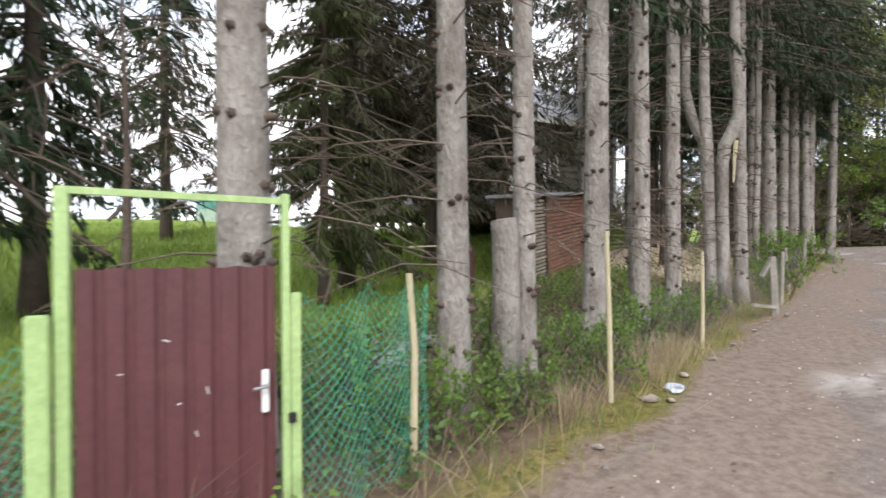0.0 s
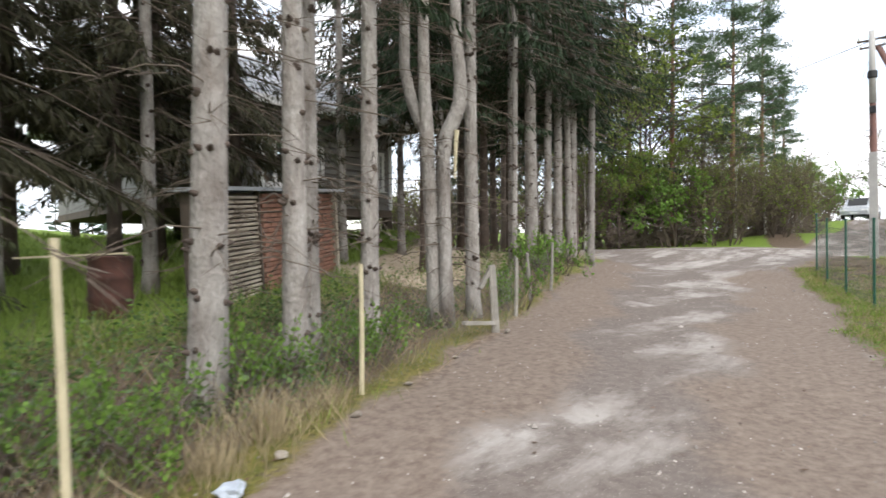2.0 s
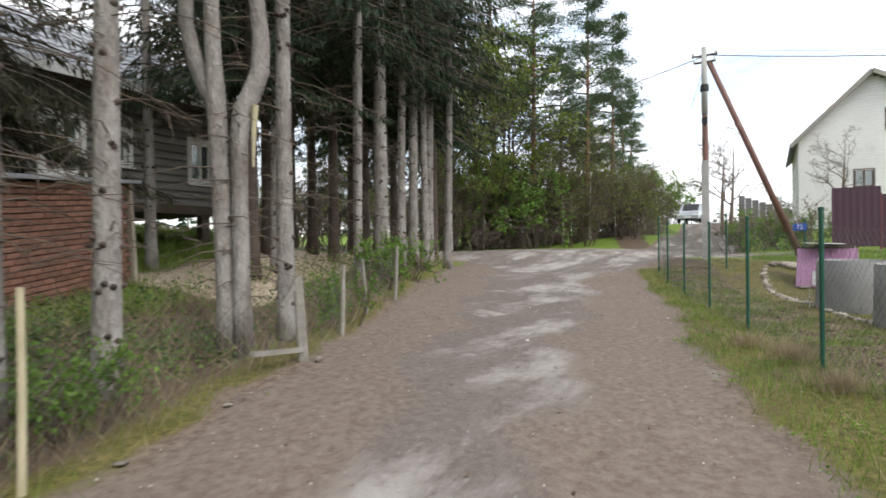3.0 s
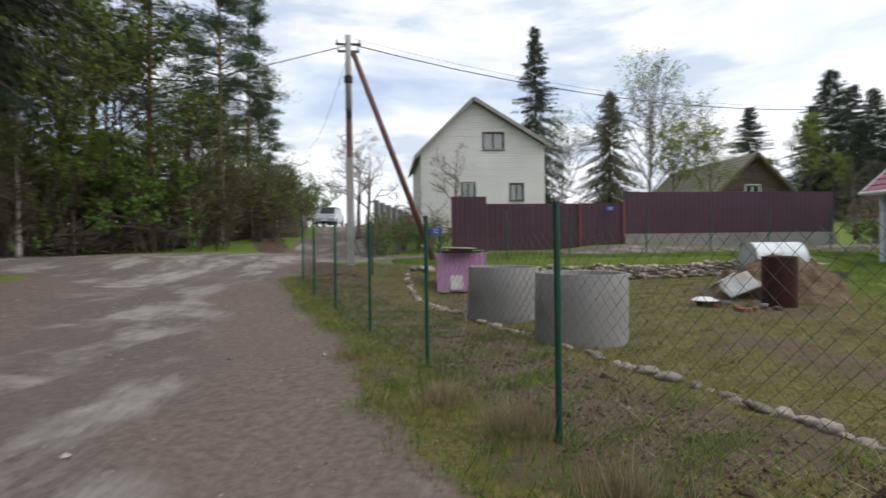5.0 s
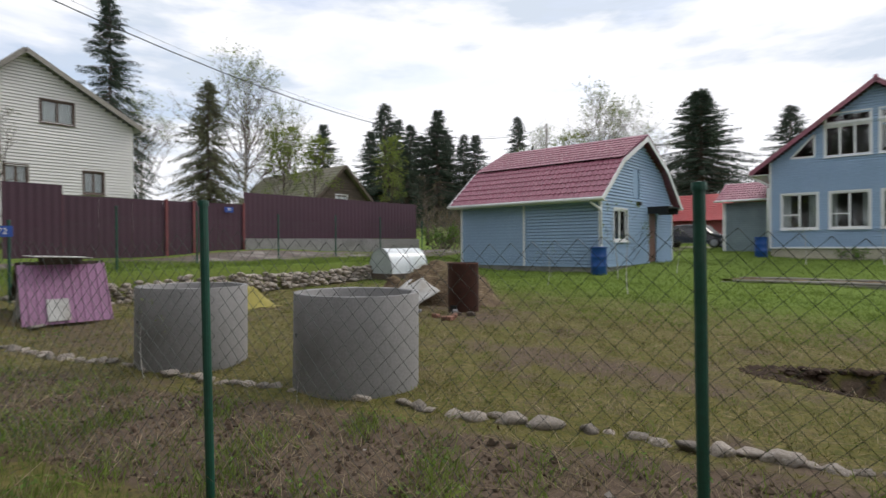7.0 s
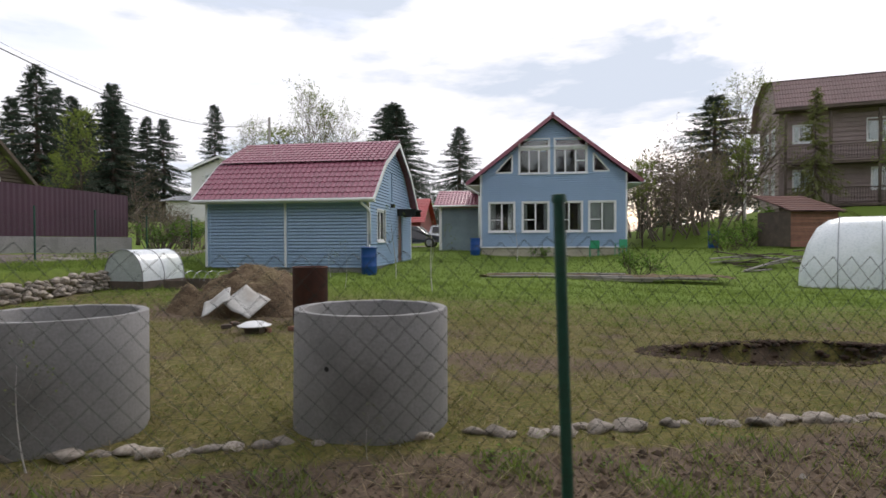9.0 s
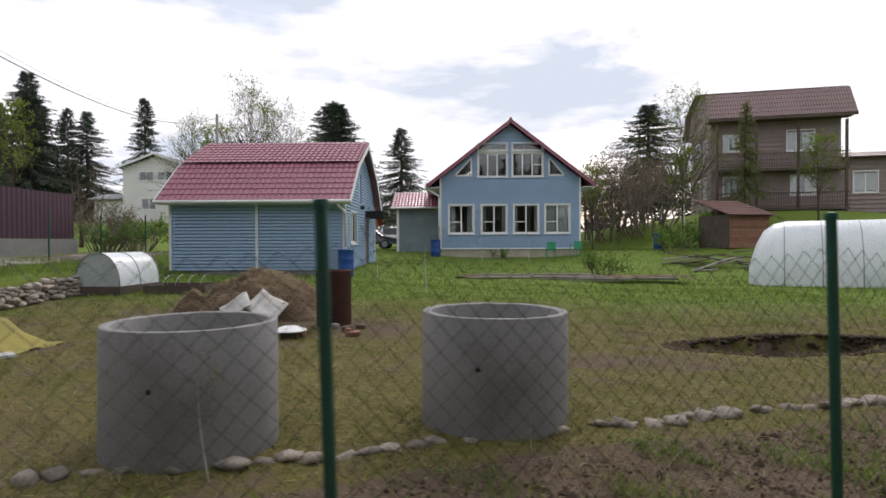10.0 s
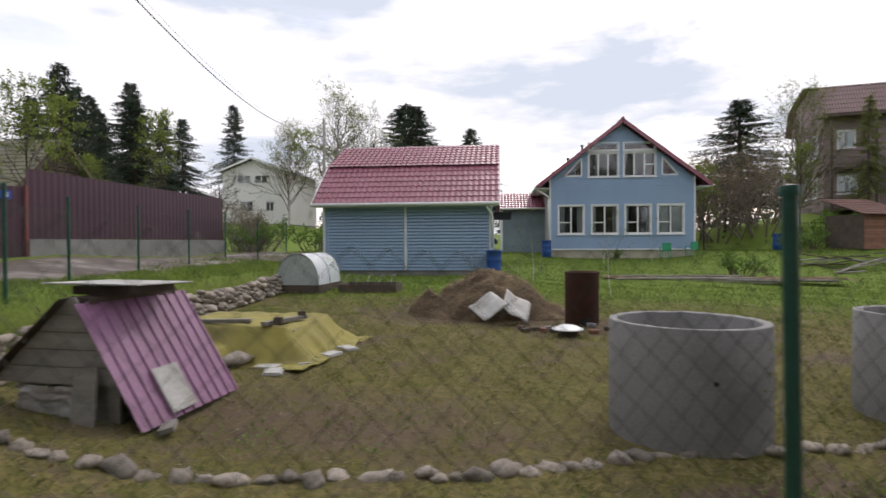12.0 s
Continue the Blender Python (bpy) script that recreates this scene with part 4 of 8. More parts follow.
def brown_house():
    """Three storeys, brown, with balconies on the yard side and a gambrel roof, up on the slope."""
    X1, X0, Y = -5.15, -15.02, -36.0
    W = X1 - X0
    h = thing("house", pose(X1, Y, 0, 0, 0, -13) @ Matrix.Diagonal((0.82, 0.75, 1.0, 1.0)), "tall brown house with balconies and a brown gambrel roof", "house")
    f = FACE_CAM
    wins = [(5.9, 7.9, 7.75, 9.1), (1.0, 2.15, 7.85, 8.95), (6.2, 8.0, 4.7, 6.0), (1.0, 2.3, 4.75, 6.0)]
    facade(h, "front_wall", lambda z, t: cut(0, W, wins, z, t), 3.6, 9.9, BROWN_WALL, f, step=0.3, split=False)
    side = Matrix.Translation((0, -9, 0)) @ Matrix.Rotation(math.pi / 2, 4, "Z")
    facade(h, "side_wall", lambda z, t: cut(0, 9, [(2.5, 4.5, 4.6, 6.1), (6, 7.2, 4.6, 6.1), (2.5, 4.5, 7.4, 9.0), (6, 7.4, 7.4, 9.0)], z, t), 3.6, 9.9, BROWN_WALL, side, step=0.3, split=False)
    part("side_wall", boxes((-W, -W + 0.2, -9, 0, 3.6, 9.9)), BROWN_WALL, h)
    part("back_wall", boxes((-W + 0.2, -0.2, -9, -8.8, 3.6, 9.9)), BROWN_WALL, h)
    part("foundation", boxes((-W + 0.05, -0.05, -8.95, -0.16, 1.0, 3.6)), mat("rubble_base", (0.22, 0.17, 0.15), (0.14, 0.11, 0.10), 0.9, 2, 12, 0.6), h, "rough stone base")
    for z in (6.6, 9.6):
        part("floor_slab", boxes((-W + 0.25, -0.25, -8.7, -0.25, z - 0.2, z)), HOUSE_DARK, h)
    for i, w in enumerate(wins):
        window_unit(h, *w[:2], *w[2:], m=f, bars=(0.35,), trim=0.08, curtain=0.8)
    for a, b, c, d in ((2.5, 4.5, 4.6, 6.1), (6, 7.2, 4.6, 6.1), (2.5, 4.5, 7.4, 9.0), (6, 7.4, 7.4, 9.0)):
        window_unit(h, a, b, c, d, m=side, bars=(0.33, 0.66), trim=0.08)
    # balconies with rails
    for z, depth, xa in ((6.45, 1.5, -W - 0.1), (3.75, 1.5, -W - 0.1)):
        bal = part("balcony", boxes((xa, -0.1, 0.02, depth, z - 0.16, z)), DARK_WOOD, h)
        bm = bmesh.new()
        bm_box(bm, xa, -0.1, depth - 0.06, depth, z + 0.98, z + 1.04)
        bm_box(bm, xa, -0.1, depth - 0.05, depth - 0.01, z + 0.1, z + 0.14)
        n = 56
        for k in range(n + 1):
            x = xa + (-0.1 - xa) * k / n
            bm_box(bm, x - 0.014, x + 0.014, depth - 0.045, depth - 0.015, z + 0.141, z + 0.979)
        part("balcony_rail", bm, DARK_WOOD, bal, "dark balcony rail")
    for x in (-0.2, -3.2, -6.3, -W + 0.1):
        part("post", boxes((x - 0.09, x + 0.09, 1.28, 1.44, 1.5, 9.55)), DARK_WOOD, h)
    # gambrel roof
    e, b1, r = 9.95, 11.9, 12.75
    roof_plane("roof_slope", (0.55, 1.75, e), (-W - 1.1, 0, 0), (0, -1.5, 1.95), BROWN_ROOF, h, row=0.4)
    roof_plane("roof_slope", (0.5, 0.3, b1), (-W - 1.0, 0, 0), (0, -4.8, 0.9), BROWN_ROOF, h, row=0.4)
    roof_plane("roof_slope", (0.55, -10.7, e), (-W - 1.1, 0, 0), (0, 1.5, 1.95), BROWN_ROOF, h, row=0.4)
    roof_plane("roof_slope", (0.5, -9.3, b1), (-W - 1.0, 0, 0), (0, 4.8, 0.9), BROWN_ROOF, h, row=0.4)
    bm = bmesh.new()
    bm.faces.new([bm.verts.new(p) for p in ((0.02, 1.6, 9.9), (0.02, 0.25, 11.8), (0.02, -4.5, 12.65), (0.02, -9.25, 11.8), (0.02, -10.5, 9.9))])
    ext = bmesh.ops.extrude_face_region(bm, geom=bm.faces[:])
    bmesh.ops.translate(bm, vec=(-0.2, 0, 0), verts=[v for v in ext["geom"] if isinstance(v, bmesh.types.BMVert)])
    part("gable_wall", bm, BROWN_WALL, h)
    bm = bmesh.new()
    bm.faces.new([bm.verts.new(p) for p in ((-W, 1.6, 9.9), (-W, 0.25, 11.8), (-W, -4.5, 12.65), (-W, -9.25, 11.8), (-W, -10.5, 9.9))])
    part("gable_wall", bm, BROWN_WALL, h)
    part("fascia", boxes((-W - 0.55, 0.55, 1.7, 1.76, e - 0.2, e - 0.02)), DARK_WOOD, h)
    part("balcony_ceiling", boxes((-W - 0.5, 0.5, 0.02, 1.69, e - 0.14, e - 0.1)), DARK_WOOD, h)
    # lower wing beyond
    wing = thing("house_wing", pose(-13.3, -34.6, 0, 0, 0, -13), "lower brown wing with a flat pitched roof", "house")
    facade(wing, "front_wall", lambda z, t: cut(0, 6, [(0.8, 2.2, 4.8, 6.2)], z, t), 3.4, 7.2, BROWN_WALL, f, step=0.3, split=False)
    window_unit(wing, 0.8, 2.2, 4.8, 6.2, m=f, bars=(0.5,), curtain=1.0)
    part("rear_block", boxes((-6, 0, -5, -0.8, 2.5, 7.2)), BROWN_WALL, wing)
    roof_plane("roof_slope", (0.3, 0.7, 7.15), (-6.6, 0, 0), (0, -3.5, 0.75), BROWN_ROOF, wing)
    return h


brown_house()


def simple_house(label, x, y, z, w, d, eave, ridge, wall, roof, wins=(), along=True, turn=0.0, name="house", category="house", trim=None):
    """A far house: gable to the front (along False) or eaves to the front."""
    h = thing(name, pose(x, y, z, 0, 0, turn), label, category)
    f = Matrix.Translation((w, 0, 0)) @ FACE_CAM

    def gable(z0, t, span):
        o = 0 if t < eave else (t - eave) / (ridge - eave) * span / 2
        return (o + 0.01, span - o - 0.01)

    facade(h, "front_wall", (lambda a, t: cut(0, w, wins, a, t)) if along else (lambda a, t: cut(*gable(a, t, w), wins, a, t)), 0, eave if along else ridge - 0.05, wall, f, step=0.2, split=False)
    side = Matrix.Rotation(-math.pi / 2, 4, "Z")
    facade(h, "side_wall", (lambda a, t: [gable(a, t, d)]) if along else (lambda a, t: [(0, d)]), 0, ridge - 0.05 if along else eave, wall, side, step=0.2, split=False)
    facade(h, "side_wall", (lambda a, t: [gable(a, t, d)]) if along else (lambda a, t: [(0, d)]), 0, ridge - 0.05 if along else eave, wall, Matrix.Translation((w, -d, 0)) @ Matrix.Rotation(math.pi / 2, 4, "Z"), step=0.2, split=False)
    part("back_wall", boxes((0.15, w - 0.15, -d, -d + 0.14, 0, eave)), wall, h)
    part("foundation", boxes((0.04, w - 0.04, -d + 0.04, -0.04, -1.2, 0)), CONCRETE, h)
    for a, b, c, e in wins:
        window_unit(h, a, b, c, e, m=f, bars=(0.33, 0.66) if b - a > 1.3 else (0.5,), trim=0.06)
    o = 0.45
    if along:
        k = (ridge - eave) / (d / 2)
        roof_plane("roof_slope", (-o, o, eave - o * k + 0.08), (w + 2 * o, 0, 0), (0, -d / 2 - o, ridge - eave + o * k), roof, h)
        roof_plane("roof_slope", (-o, -d - o, eave - o * k + 0.08), (w + 2 * o, 0, 0), (0, d / 2 + o, ridge - eave + o * k), roof, h)
    else:
        k = (ridge - eave) / (w / 2)
        roof_plane("roof_slope", (-o, o, eave - o * k + 0.08), (0, -d - 2 * o, 0), (w / 2 + o, 0, ridge - eave + o * k), roof, h)
        roof_plane("roof_slope", (w + o, o, eave - o * k + 0.08), (0, -d - 2 * o, 0), (-w / 2 - o, 0, ridge - eave + o * k), roof, h)
        part("verge_board", bar_between((-o, o, eave - o * k), (w / 2, o, ridge), 0.04, 0.18), trim or WHITE_TRIM, h)
        part("verge_board", bar_between((w + o, o, eave - o * k), (w / 2, o, ridge), 0.04, 0.18), trim or WHITE_TRIM, h)
    return h


simple_house("far white two-storey house with small paned windows", 37.2, -46, 3.4, 6.1, 9, 5.1, 6.25, WHITE_SIDING, GREY_ROOF,
             wins=((1.7, 3.0, 1.2, 2.2), (4.3, 5.1, 1.2, 2.1), (1.5, 2.8, 3.85, 4.7), (3.2, 4.5, 3.85, 4.7)), along=False)
simple_house("low shed wing of the far white house", 43.3, -46.5, 3.4, 3.0, 5, 2.2, 2.8, WHITE_SIDING, GREY_ROOF, name="shed", category="shed")
simple_house("old cottage with a mossy slate roof", 40.6, -26.4, 2.0, 6.0, 10.0, 2.3, 5.2, DARK_WOOD, OLD_ROOF, turn=90, along=False, wins=((2.4, 3.4, 2.2, 3.1),), trim=DARK_WOOD)
simple_house("far house with a bright red roof", 21.5, -50, 2.0, 8, 7, 1.6, 3.9, mat("red_board_wall", (0.22, 0.05, 0.045), None, 0.7, 1, 20, 0.1), ROOF_RED, wins=())


def grey_house():
    """Grey plank house on stilts behind the spruces, white-framed windows."""
    h = thing("house", pose(2.75, 11.3, 0), "grey plank house on stilts with white-framed windows", "house")
    wins = [(8.2, 8.7, 2.85, 3.7), (6.5, 6.85, 3.05, 3.65), (5.4, 6.0, 2.75, 3.75), (3.7, 4.4, 2.85, 3.85)]
    facade(h, "front_wall", lambda z, t: cut(3, 9, wins, z, t), 2.3, 4.5, GREY_SIDING, Matrix.Identity(4), step=0.16)
    facade(h, "side_wall", lambda z, t: [(0, 7)], 2.3, 4.5, GREY_SIDING, Matrix.Translation((9, 0, 0)) @ Matrix.Rotation(math.pi / 2, 4, "Z"), step=0.16)
    part("side_wall", boxes((3, 3.14, 0.15, 7, 2.3, 4.5)), GREY_SIDING, h)
    part("back_wall", boxes((3.15, 8.85, 6.86, 7, 2.3, 4.5)), GREY_SIDING, h)
    part("floor_deck", boxes((2.98, 9.02, -0.03, 7, 2.12, 2.29)), DARK_WOOD, h)
    for w in wins:
        window_unit(h, *w[:2], *w[2:], bars=(0.5,), trim=0.09)
    part("corner_board", boxes((8.94, 9.04, -0.05, 0.04, 2.31, 4.49)), WHITE_TRIM, h)
    part("corner_board", boxes((9.01, 9.045, 0.041, 0.14, 2.31, 4.49)), WHITE_TRIM, h)
    for x in (3.3, 6.0, 8.7):
        for y in (0.3, 6.6):
            part("stilt", boxes((x - 0.1, x + 0.1, y - 0.1, y + 0.1, 0.2, 2.12)), DARK_WOOD, h)
    roof_plane("roof_slope", (2.4, -0.6, 4.47), (7.2, 0, 0), (0, 4.1, 2.3), GREY_ROOF, h, row=0.5)
    roof_plane("roof_slope", (2.4, 7.6, 4.47), (7.2, 0, 0), (0, -4.1, 2.3), GREY_ROOF, h, row=0.5)
    part("fascia", boxes((2.4, 9.6, -0.64, -0.6, 4.33, 4.51)), WHITE_TRIM, h)
    part("soffit", boxes((2.45, 9.55, -0.59, -0.02, 4.36, 4.39)), DARK_WOOD, h)
    return h


grey_house()

# ---- the yard ----


def concrete_ring(x, y, turn, label):
    R_, T_, H_ = 0.58, 0.07, 0.89
    ring = thing("concrete_ring", pose(x, y, gz(x, y) - 0.03, 0.6, -0.5, turn), label, "well ring", "concrete rings on the lawn")
    bm = lathe([(R_ - T_, 0.0), (R_, 0.0), (R_ + 0.002, 0.03), (R_, 0.45), (R_ - 0.002, H_ - 0.006), (R_ - 0.006, H_), (R_ - T_ + 0.006, H_ - 0.002), (R_ - T_, H_ - 0.01), (R_ - T_ + 0.003, 0.4), (R_ - T_, 0.0)], 72)
    bmesh.ops.remove_doubles(bm, verts=bm.verts[:], dist=0.0005)
    for v in bm.verts:
        k = noise.noise(Vector((v.co.x * 4, v.co.y * 4, v.co.z * 4)))
        v.co.x *= 1 + 0.004 * k
        v.co.y *= 1 + 0.004 * k
        if v.co.z > H_ - 0.03:
            v.co.z += 0.006 * noise.noise(Vector((v.co.x * 9, v.co.y * 9, 3)))
    part("wall", bm, CONCRETE, ring, smooth=True)
    # lifting hole: a black disc on the wall stands in for the shade inside
    a = radians(62)
    part("lifting_hole", tube_bm([((R_ - 0.01) * math.cos(a), (R_ - 0.01) * math.sin(a), 0.53), ((R_ + 0.003) * math.cos(a), (R_ + 0.003) * math.sin(a), 0.53)], 0.018, 10), BLACK, ring)
    return ring


concrete_ring(13.15, -1.27, 12, "grey concrete well ring standing on the lawn")
concrete_ring(15.335, -0.735, 28, "grey concrete well ring beside a row of stones")


def pebble(seed, flat=0.62):
    """A rounded field stone of about unit size, base near 0."""
    bm = bmesh.new()
    bmesh.ops.create_icosphere(bm, subdivisions=2, radius=0.5)
    for v in bm.verts:
        d = noise.noise(v.co * 1.7 + Vector((seed * 7.1, seed * 3.3, seed))) * 0.55 + noise.noise(v.co * 3.4 + Vector((seed, 0, 0))) * 0.38
        v.co *= 1 + d
        v.co.z *= flat
    return bm


stone_meshes = []
for s_ in range(7):
    me = bpy.data.meshes.new("stone")
    b_ = pebble(s_ + 1)
    bmesh.ops.recalc_face_normals(b_, faces=b_.faces[:])
    b_.to_mesh(me)
    b_.free()
    me.materials.append(STONE)
    me.polygons.foreach_set("use_smooth", [True] * len(me.polygons))
    stone_meshes.append(me)


def stone(parent, x, y, z, sx, sy, sz, rz, k):
    o = new("stone", stone_meshes[k % 7])
    o.parent = parent
    o.matrix_basis = Matrix.LocRotScale((x, y, z), Euler((random.uniform(-0.2, 0.2), random.uniform(-0.2, 0.2), rz)), (sx, sy, sz))
    return o


def border_y(x):
    return float(np.interp(x, [6, 9.8, 10.7, 11.7, 12.5, 13.4, 14.3, 15.3, 16.4, 17.9, 19.4, 21.2], [-2.7, -1.75, -1.52, -1.26, -1.03, -0.72, -0.50, -0.22, 0.10, 0.34, 0.66, 0.62]))


rng = random.Random(5)
border = thing("stone_border", pose(0, 0, 0), "row of grey field stones edging the lawn", "garden edging")
bx, k = 7.2, 0
while bx < 21.2:
    w = rng.uniform(0.12, 0.20) * (1.3 if rng.random() < 0.15 else 1)
    if rng.random() < 0.06:
        bx += w
        continue
    y = border_y(bx) + rng.uniform(-0.05, 0.05)
    stone(border, bx, y, gz(bx, y) + w * rng.uniform(-0.06, 0.1), w * rng.uniform(0.85, 1.35), w * rng.uniform(0.6, 1.0), w * rng.uniform(0.55, 1.15), rng.uniform(-0.5, 0.8), k)
    bx += w * rng.uniform(0.78, 1.12)
    k += 1
# it curls round to the retaining wall
for a in range(9):
    ang = radians(80 - a * 17)
    x, y = 21.2 + 1.05 * math.cos(ang) - 0.2, -0.55 + 1.05 * math.sin(ang)
    w = rng.uniform(0.2, 0.3)
    stone(border, x, y, gz(x, y) + 0.05, w, w * 0.8, w * 0.8, rng.uniform(0, 3), k + a)

wall = thing("retaining_wall", pose(0, 0, 0), "low dry stone wall of pale field stones below the street", "stone wall")
yy = -0.6
k = 0
while yy > -12.2:
    base = level(WALL_X - 0.3, yy)
    hgt = 0.40 + 0.05 * math.sin(yy)
    z = base
    while z < base + hgt:
        w = rng.uniform(0.12, 0.25)
        stone(wall, WALL_X - 0.05 + 0.3 * (z - base) + rng.uniform(-0.04, 0.04) + 0.12 * math.sin(yy * 0.5), yy + rng.uniform(-0.09, 0.09), z + w * 0.28, w, w * 1.1, w * 0.95, rng.uniform(0, 3.1), k)
        z += w * 0.5
        k += 1
    yy -= 0.165
stone(wall, 21.6, 0.1, gz(21.6, 0.1) + 0.1, 0.42, 0.5, 0.3, 0.4, 2)


def link_mesh(name, pts, top, bottom, parent, material, cell=0.043, dz=0.045, r=0.0015, sag=0.03, label="", skip=0.0):
    """A chain-link net along the points on the ground; zigzag wires hooked into one another."""
    rods, run = Rods(3), 0.0
    rnd = random.Random(3)
    for (x0, y0), (x1, y1) in zip(pts, pts[1:]):
        L = math.hypot(x1 - x0, y1 - y0)
        n = max(1, int(L / cell))
        nz = int((top - bottom) / dz)
        nrm = ((y1 - y0) / L, -(x1 - x0) / L)
        g0, g1 = gz(x0, y0), gz(x1, y1)
        for i in range(n):
            if rnd.random() < skip:
                continue
            j = np.arange(nz + 1)
            s = (i + (j + i) % 2) * cell
            u = np.clip(s / L, 0, 1)
            zt = (g0 + (g1 - g0) * u) + top - sag * 4 * u * (1 - u) - j * dz
            bul = 0.02 * np.sin(u * np.pi) * np.sin(j * 0.25 + run)
            rods.add(np.stack([x0 + (x1 - x0) * u + nrm[0] * bul, y0 + (y1 - y0) * u + nrm[1] * bul, zt], 1), r)
        run += L
    return rods.mesh(name, material, parent, label, smooth=False)


def fence_post(parent, x, y, lean=0.0, h=1.5, r=0.021):
    z = gz(x, y)
    p = part("post", tube_bm([(0, 0, -0.1), (0, 0, 0.7), (0, 0, h)], r, 12), GREEN_PAINT, parent, m=pose(x, y, z, 0, lean, 0), smooth=False)
    part("post_cap", lathe([(0, 0.012), (r + 0.004, 0.008), (r + 0.006, -0.006), (r + 0.006, -0.02)], 12), GREEN_PAINT, p, m=Matrix.Translation((0, 0, h)))
    return p


yard_fence = thing("yard_fence", pose(0, 0, 0), "green chain-link fence on round green steel posts", "fence")
POSTS = [3.5, 5.6, 7.67, 9.73, 11.85, 13.86, 15.96, 17.95, 19.35]
for i, px in enumerate(POSTS):
    fence_post(yard_fence, px, fence_y(px), lean=(0.5, -0.4, 0.3, 0.6, 1.6, 1.5, 1.0, 0.3, 0.4)[i])
link_mesh("wire_net", [(px, fence_y(px) - 0.03) for px in POSTS], 1.37, 0.03, yard_fence, GREEN_WIRE, sag=0.08, label="rusting green wire net")
side_fence = thing("street_fence", pose(0, 0, 0), "green chain-link fence along the side street", "fence")
SIDE = [(19.35, 3.1), (20.4, 1.55), (21.6, -0.3), (22.9, -2.5), (24.1, -4.9), (25.1, -8.1), (25.5, -10.8), (25.75, -13.3), (25.9, -16.0), (26.0, -19.0)]
for px, py in SIDE[1:]:
    fence_post(side_fence, px, py, r=0.025)
link_mesh("wire_net", SIDE, 1.35, 0.05, side_fence, GREEN_WIRE, cell=0.06, dz=0.06, r=0.0016)


def dog_house():
    g = gz(19.9, -0.65)
    h = thing("dog_house", pose(19.93, -0.66, g, 0, 0, -5), "A-frame board dog house with purple ribbed sheet roof", "dog house")
    Y0, Y1 = 0.6, -0.62
    # boards of the near gable, each its own
    rx, rz, lx, lz = 0.0, 1.06, 0.82, 0.36
    zs = np.linspace(0.34, 1.04, 6)
    for i in range(5):
        za, zb = zs[i], zs[i + 1] - 0.006
        def xl(z):
            return rx + (rz - z) / (rz - lz) * (lx - rx)
        def xr(z):
            return rx - (rz - z) / (rz - 0.0) * 0.70
        for y in (Y0, Y1):
            bm = bmesh.new()
            pr = [(xr(za), za), (xl(za), za), (xl(zb), zb), (xr(zb), zb)]
            a = [bm.verts.new((x, y, z)) for x, z in pr]
            b = [bm.verts.new((x, y - 0.025, z)) for x, z in pr]
            bm.faces.new(a), bm.faces.new(b[::-1])
            for q in range(4):
                bm.faces.new((a[q], b[q], b[(q + 1) % 4], a[(q + 1) % 4]))
            part("board", bm, GREY_BOARD, h)
    part("lower_wall", boxes((-0.42, 0.60, 0.52, 0.56, 0.0, 0.335), (-0.30, 0.48, -0.5, -0.46, 0.0, 0.34), (0.44, 0.479, -0.459, 0.359, 0, 0.34)), GREY_BOARD, h, "grey board lower box")
    # plastic film bunched on the lower wall
    bm = bmesh.new()
    n = 14
    grid = [[bm.verts.new((-0.02 + 0.6 * i / n, 0.60 + 0.05 * noise.noise(Vector((i * 0.9, j * 0.9, 1))) + 0.03 * j / n, 0.30 * (1 - j / n) + 0.02 + 0.05 * math.sin(i * 0.7) * (j / n))) for j in range(n + 1)] for i in range(n + 1)]
    for i in range(n):
        for j in range(n):
            bm.faces.new((grid[i][j], grid[i + 1][j], grid[i + 1][j + 1], grid[i][j + 1]))
    part("plastic_film", bm, WHITE_SHEET, h, "crumpled whitish plastic film", smooth=True)
    part("leaning_board", boxes((-0.115, 0.115, 0, 0.022, 0, 0.5)), GREY_BOARD, h, "grey board leaning on the wall", m=pose(-0.22, 0.74, 0.0, 10, 3, 0))
    # ribbed roof sheet on the side towards the rings
    def slope_sheet(xa, za, xb, zb, ribs, mat_, name, label=""):
        bm = bmesh.new()
        L = Y0 - Y1 + 0.16
        prof = []
        for r_ in range(ribs):
            b0 = r_ / ribs
            prof += [(b0, 0.0), (b0 + 0.72 / ribs, 0.0), (b0 + 0.78 / ribs, 0.014), (b0 + 0.94 / ribs, 0.014)]
        prof.append((1.0, 0.0))
        d = Vector((xb - xa, 0, zb - za))
        nn = Vector((d.z, 0, -d.x)).normalized()
        if nn.z < 0:
            nn = -nn
        rows = [[bm.verts.new(Vector((xa, Y0 + 0.08 - L * u, za)) + d * t + nn * hh) for u, hh in prof] for t in (0, 0.5, 1)]
        for a, b in zip(rows, rows[1:]):
            for q in range(len(prof) - 1):
                bm.faces.new((a[q], a[q + 1], b[q + 1], b[q]))
        o = part(name, bm, mat_, h, label)
        sol = o.modifiers.new("thick", "SOLIDIFY")
        sol.thickness = 0.004
        return o
    slope_sheet(-0.74, 0.02, -0.10, 0.99, 10, PURPLE_SHEET, "roof_sheet", "purple ribbed metal roof sheet")
    slope_sheet(0.90, 0.34, 0.06, 1.03, 8, DARK_WOOD, "roof_sheet", "dark roofing on the far slope")
    part("ridge_board", boxes((-0.12, 0.1, -0.55, 0.55, 0.98, 1.03)), DARK_WOOD, h)
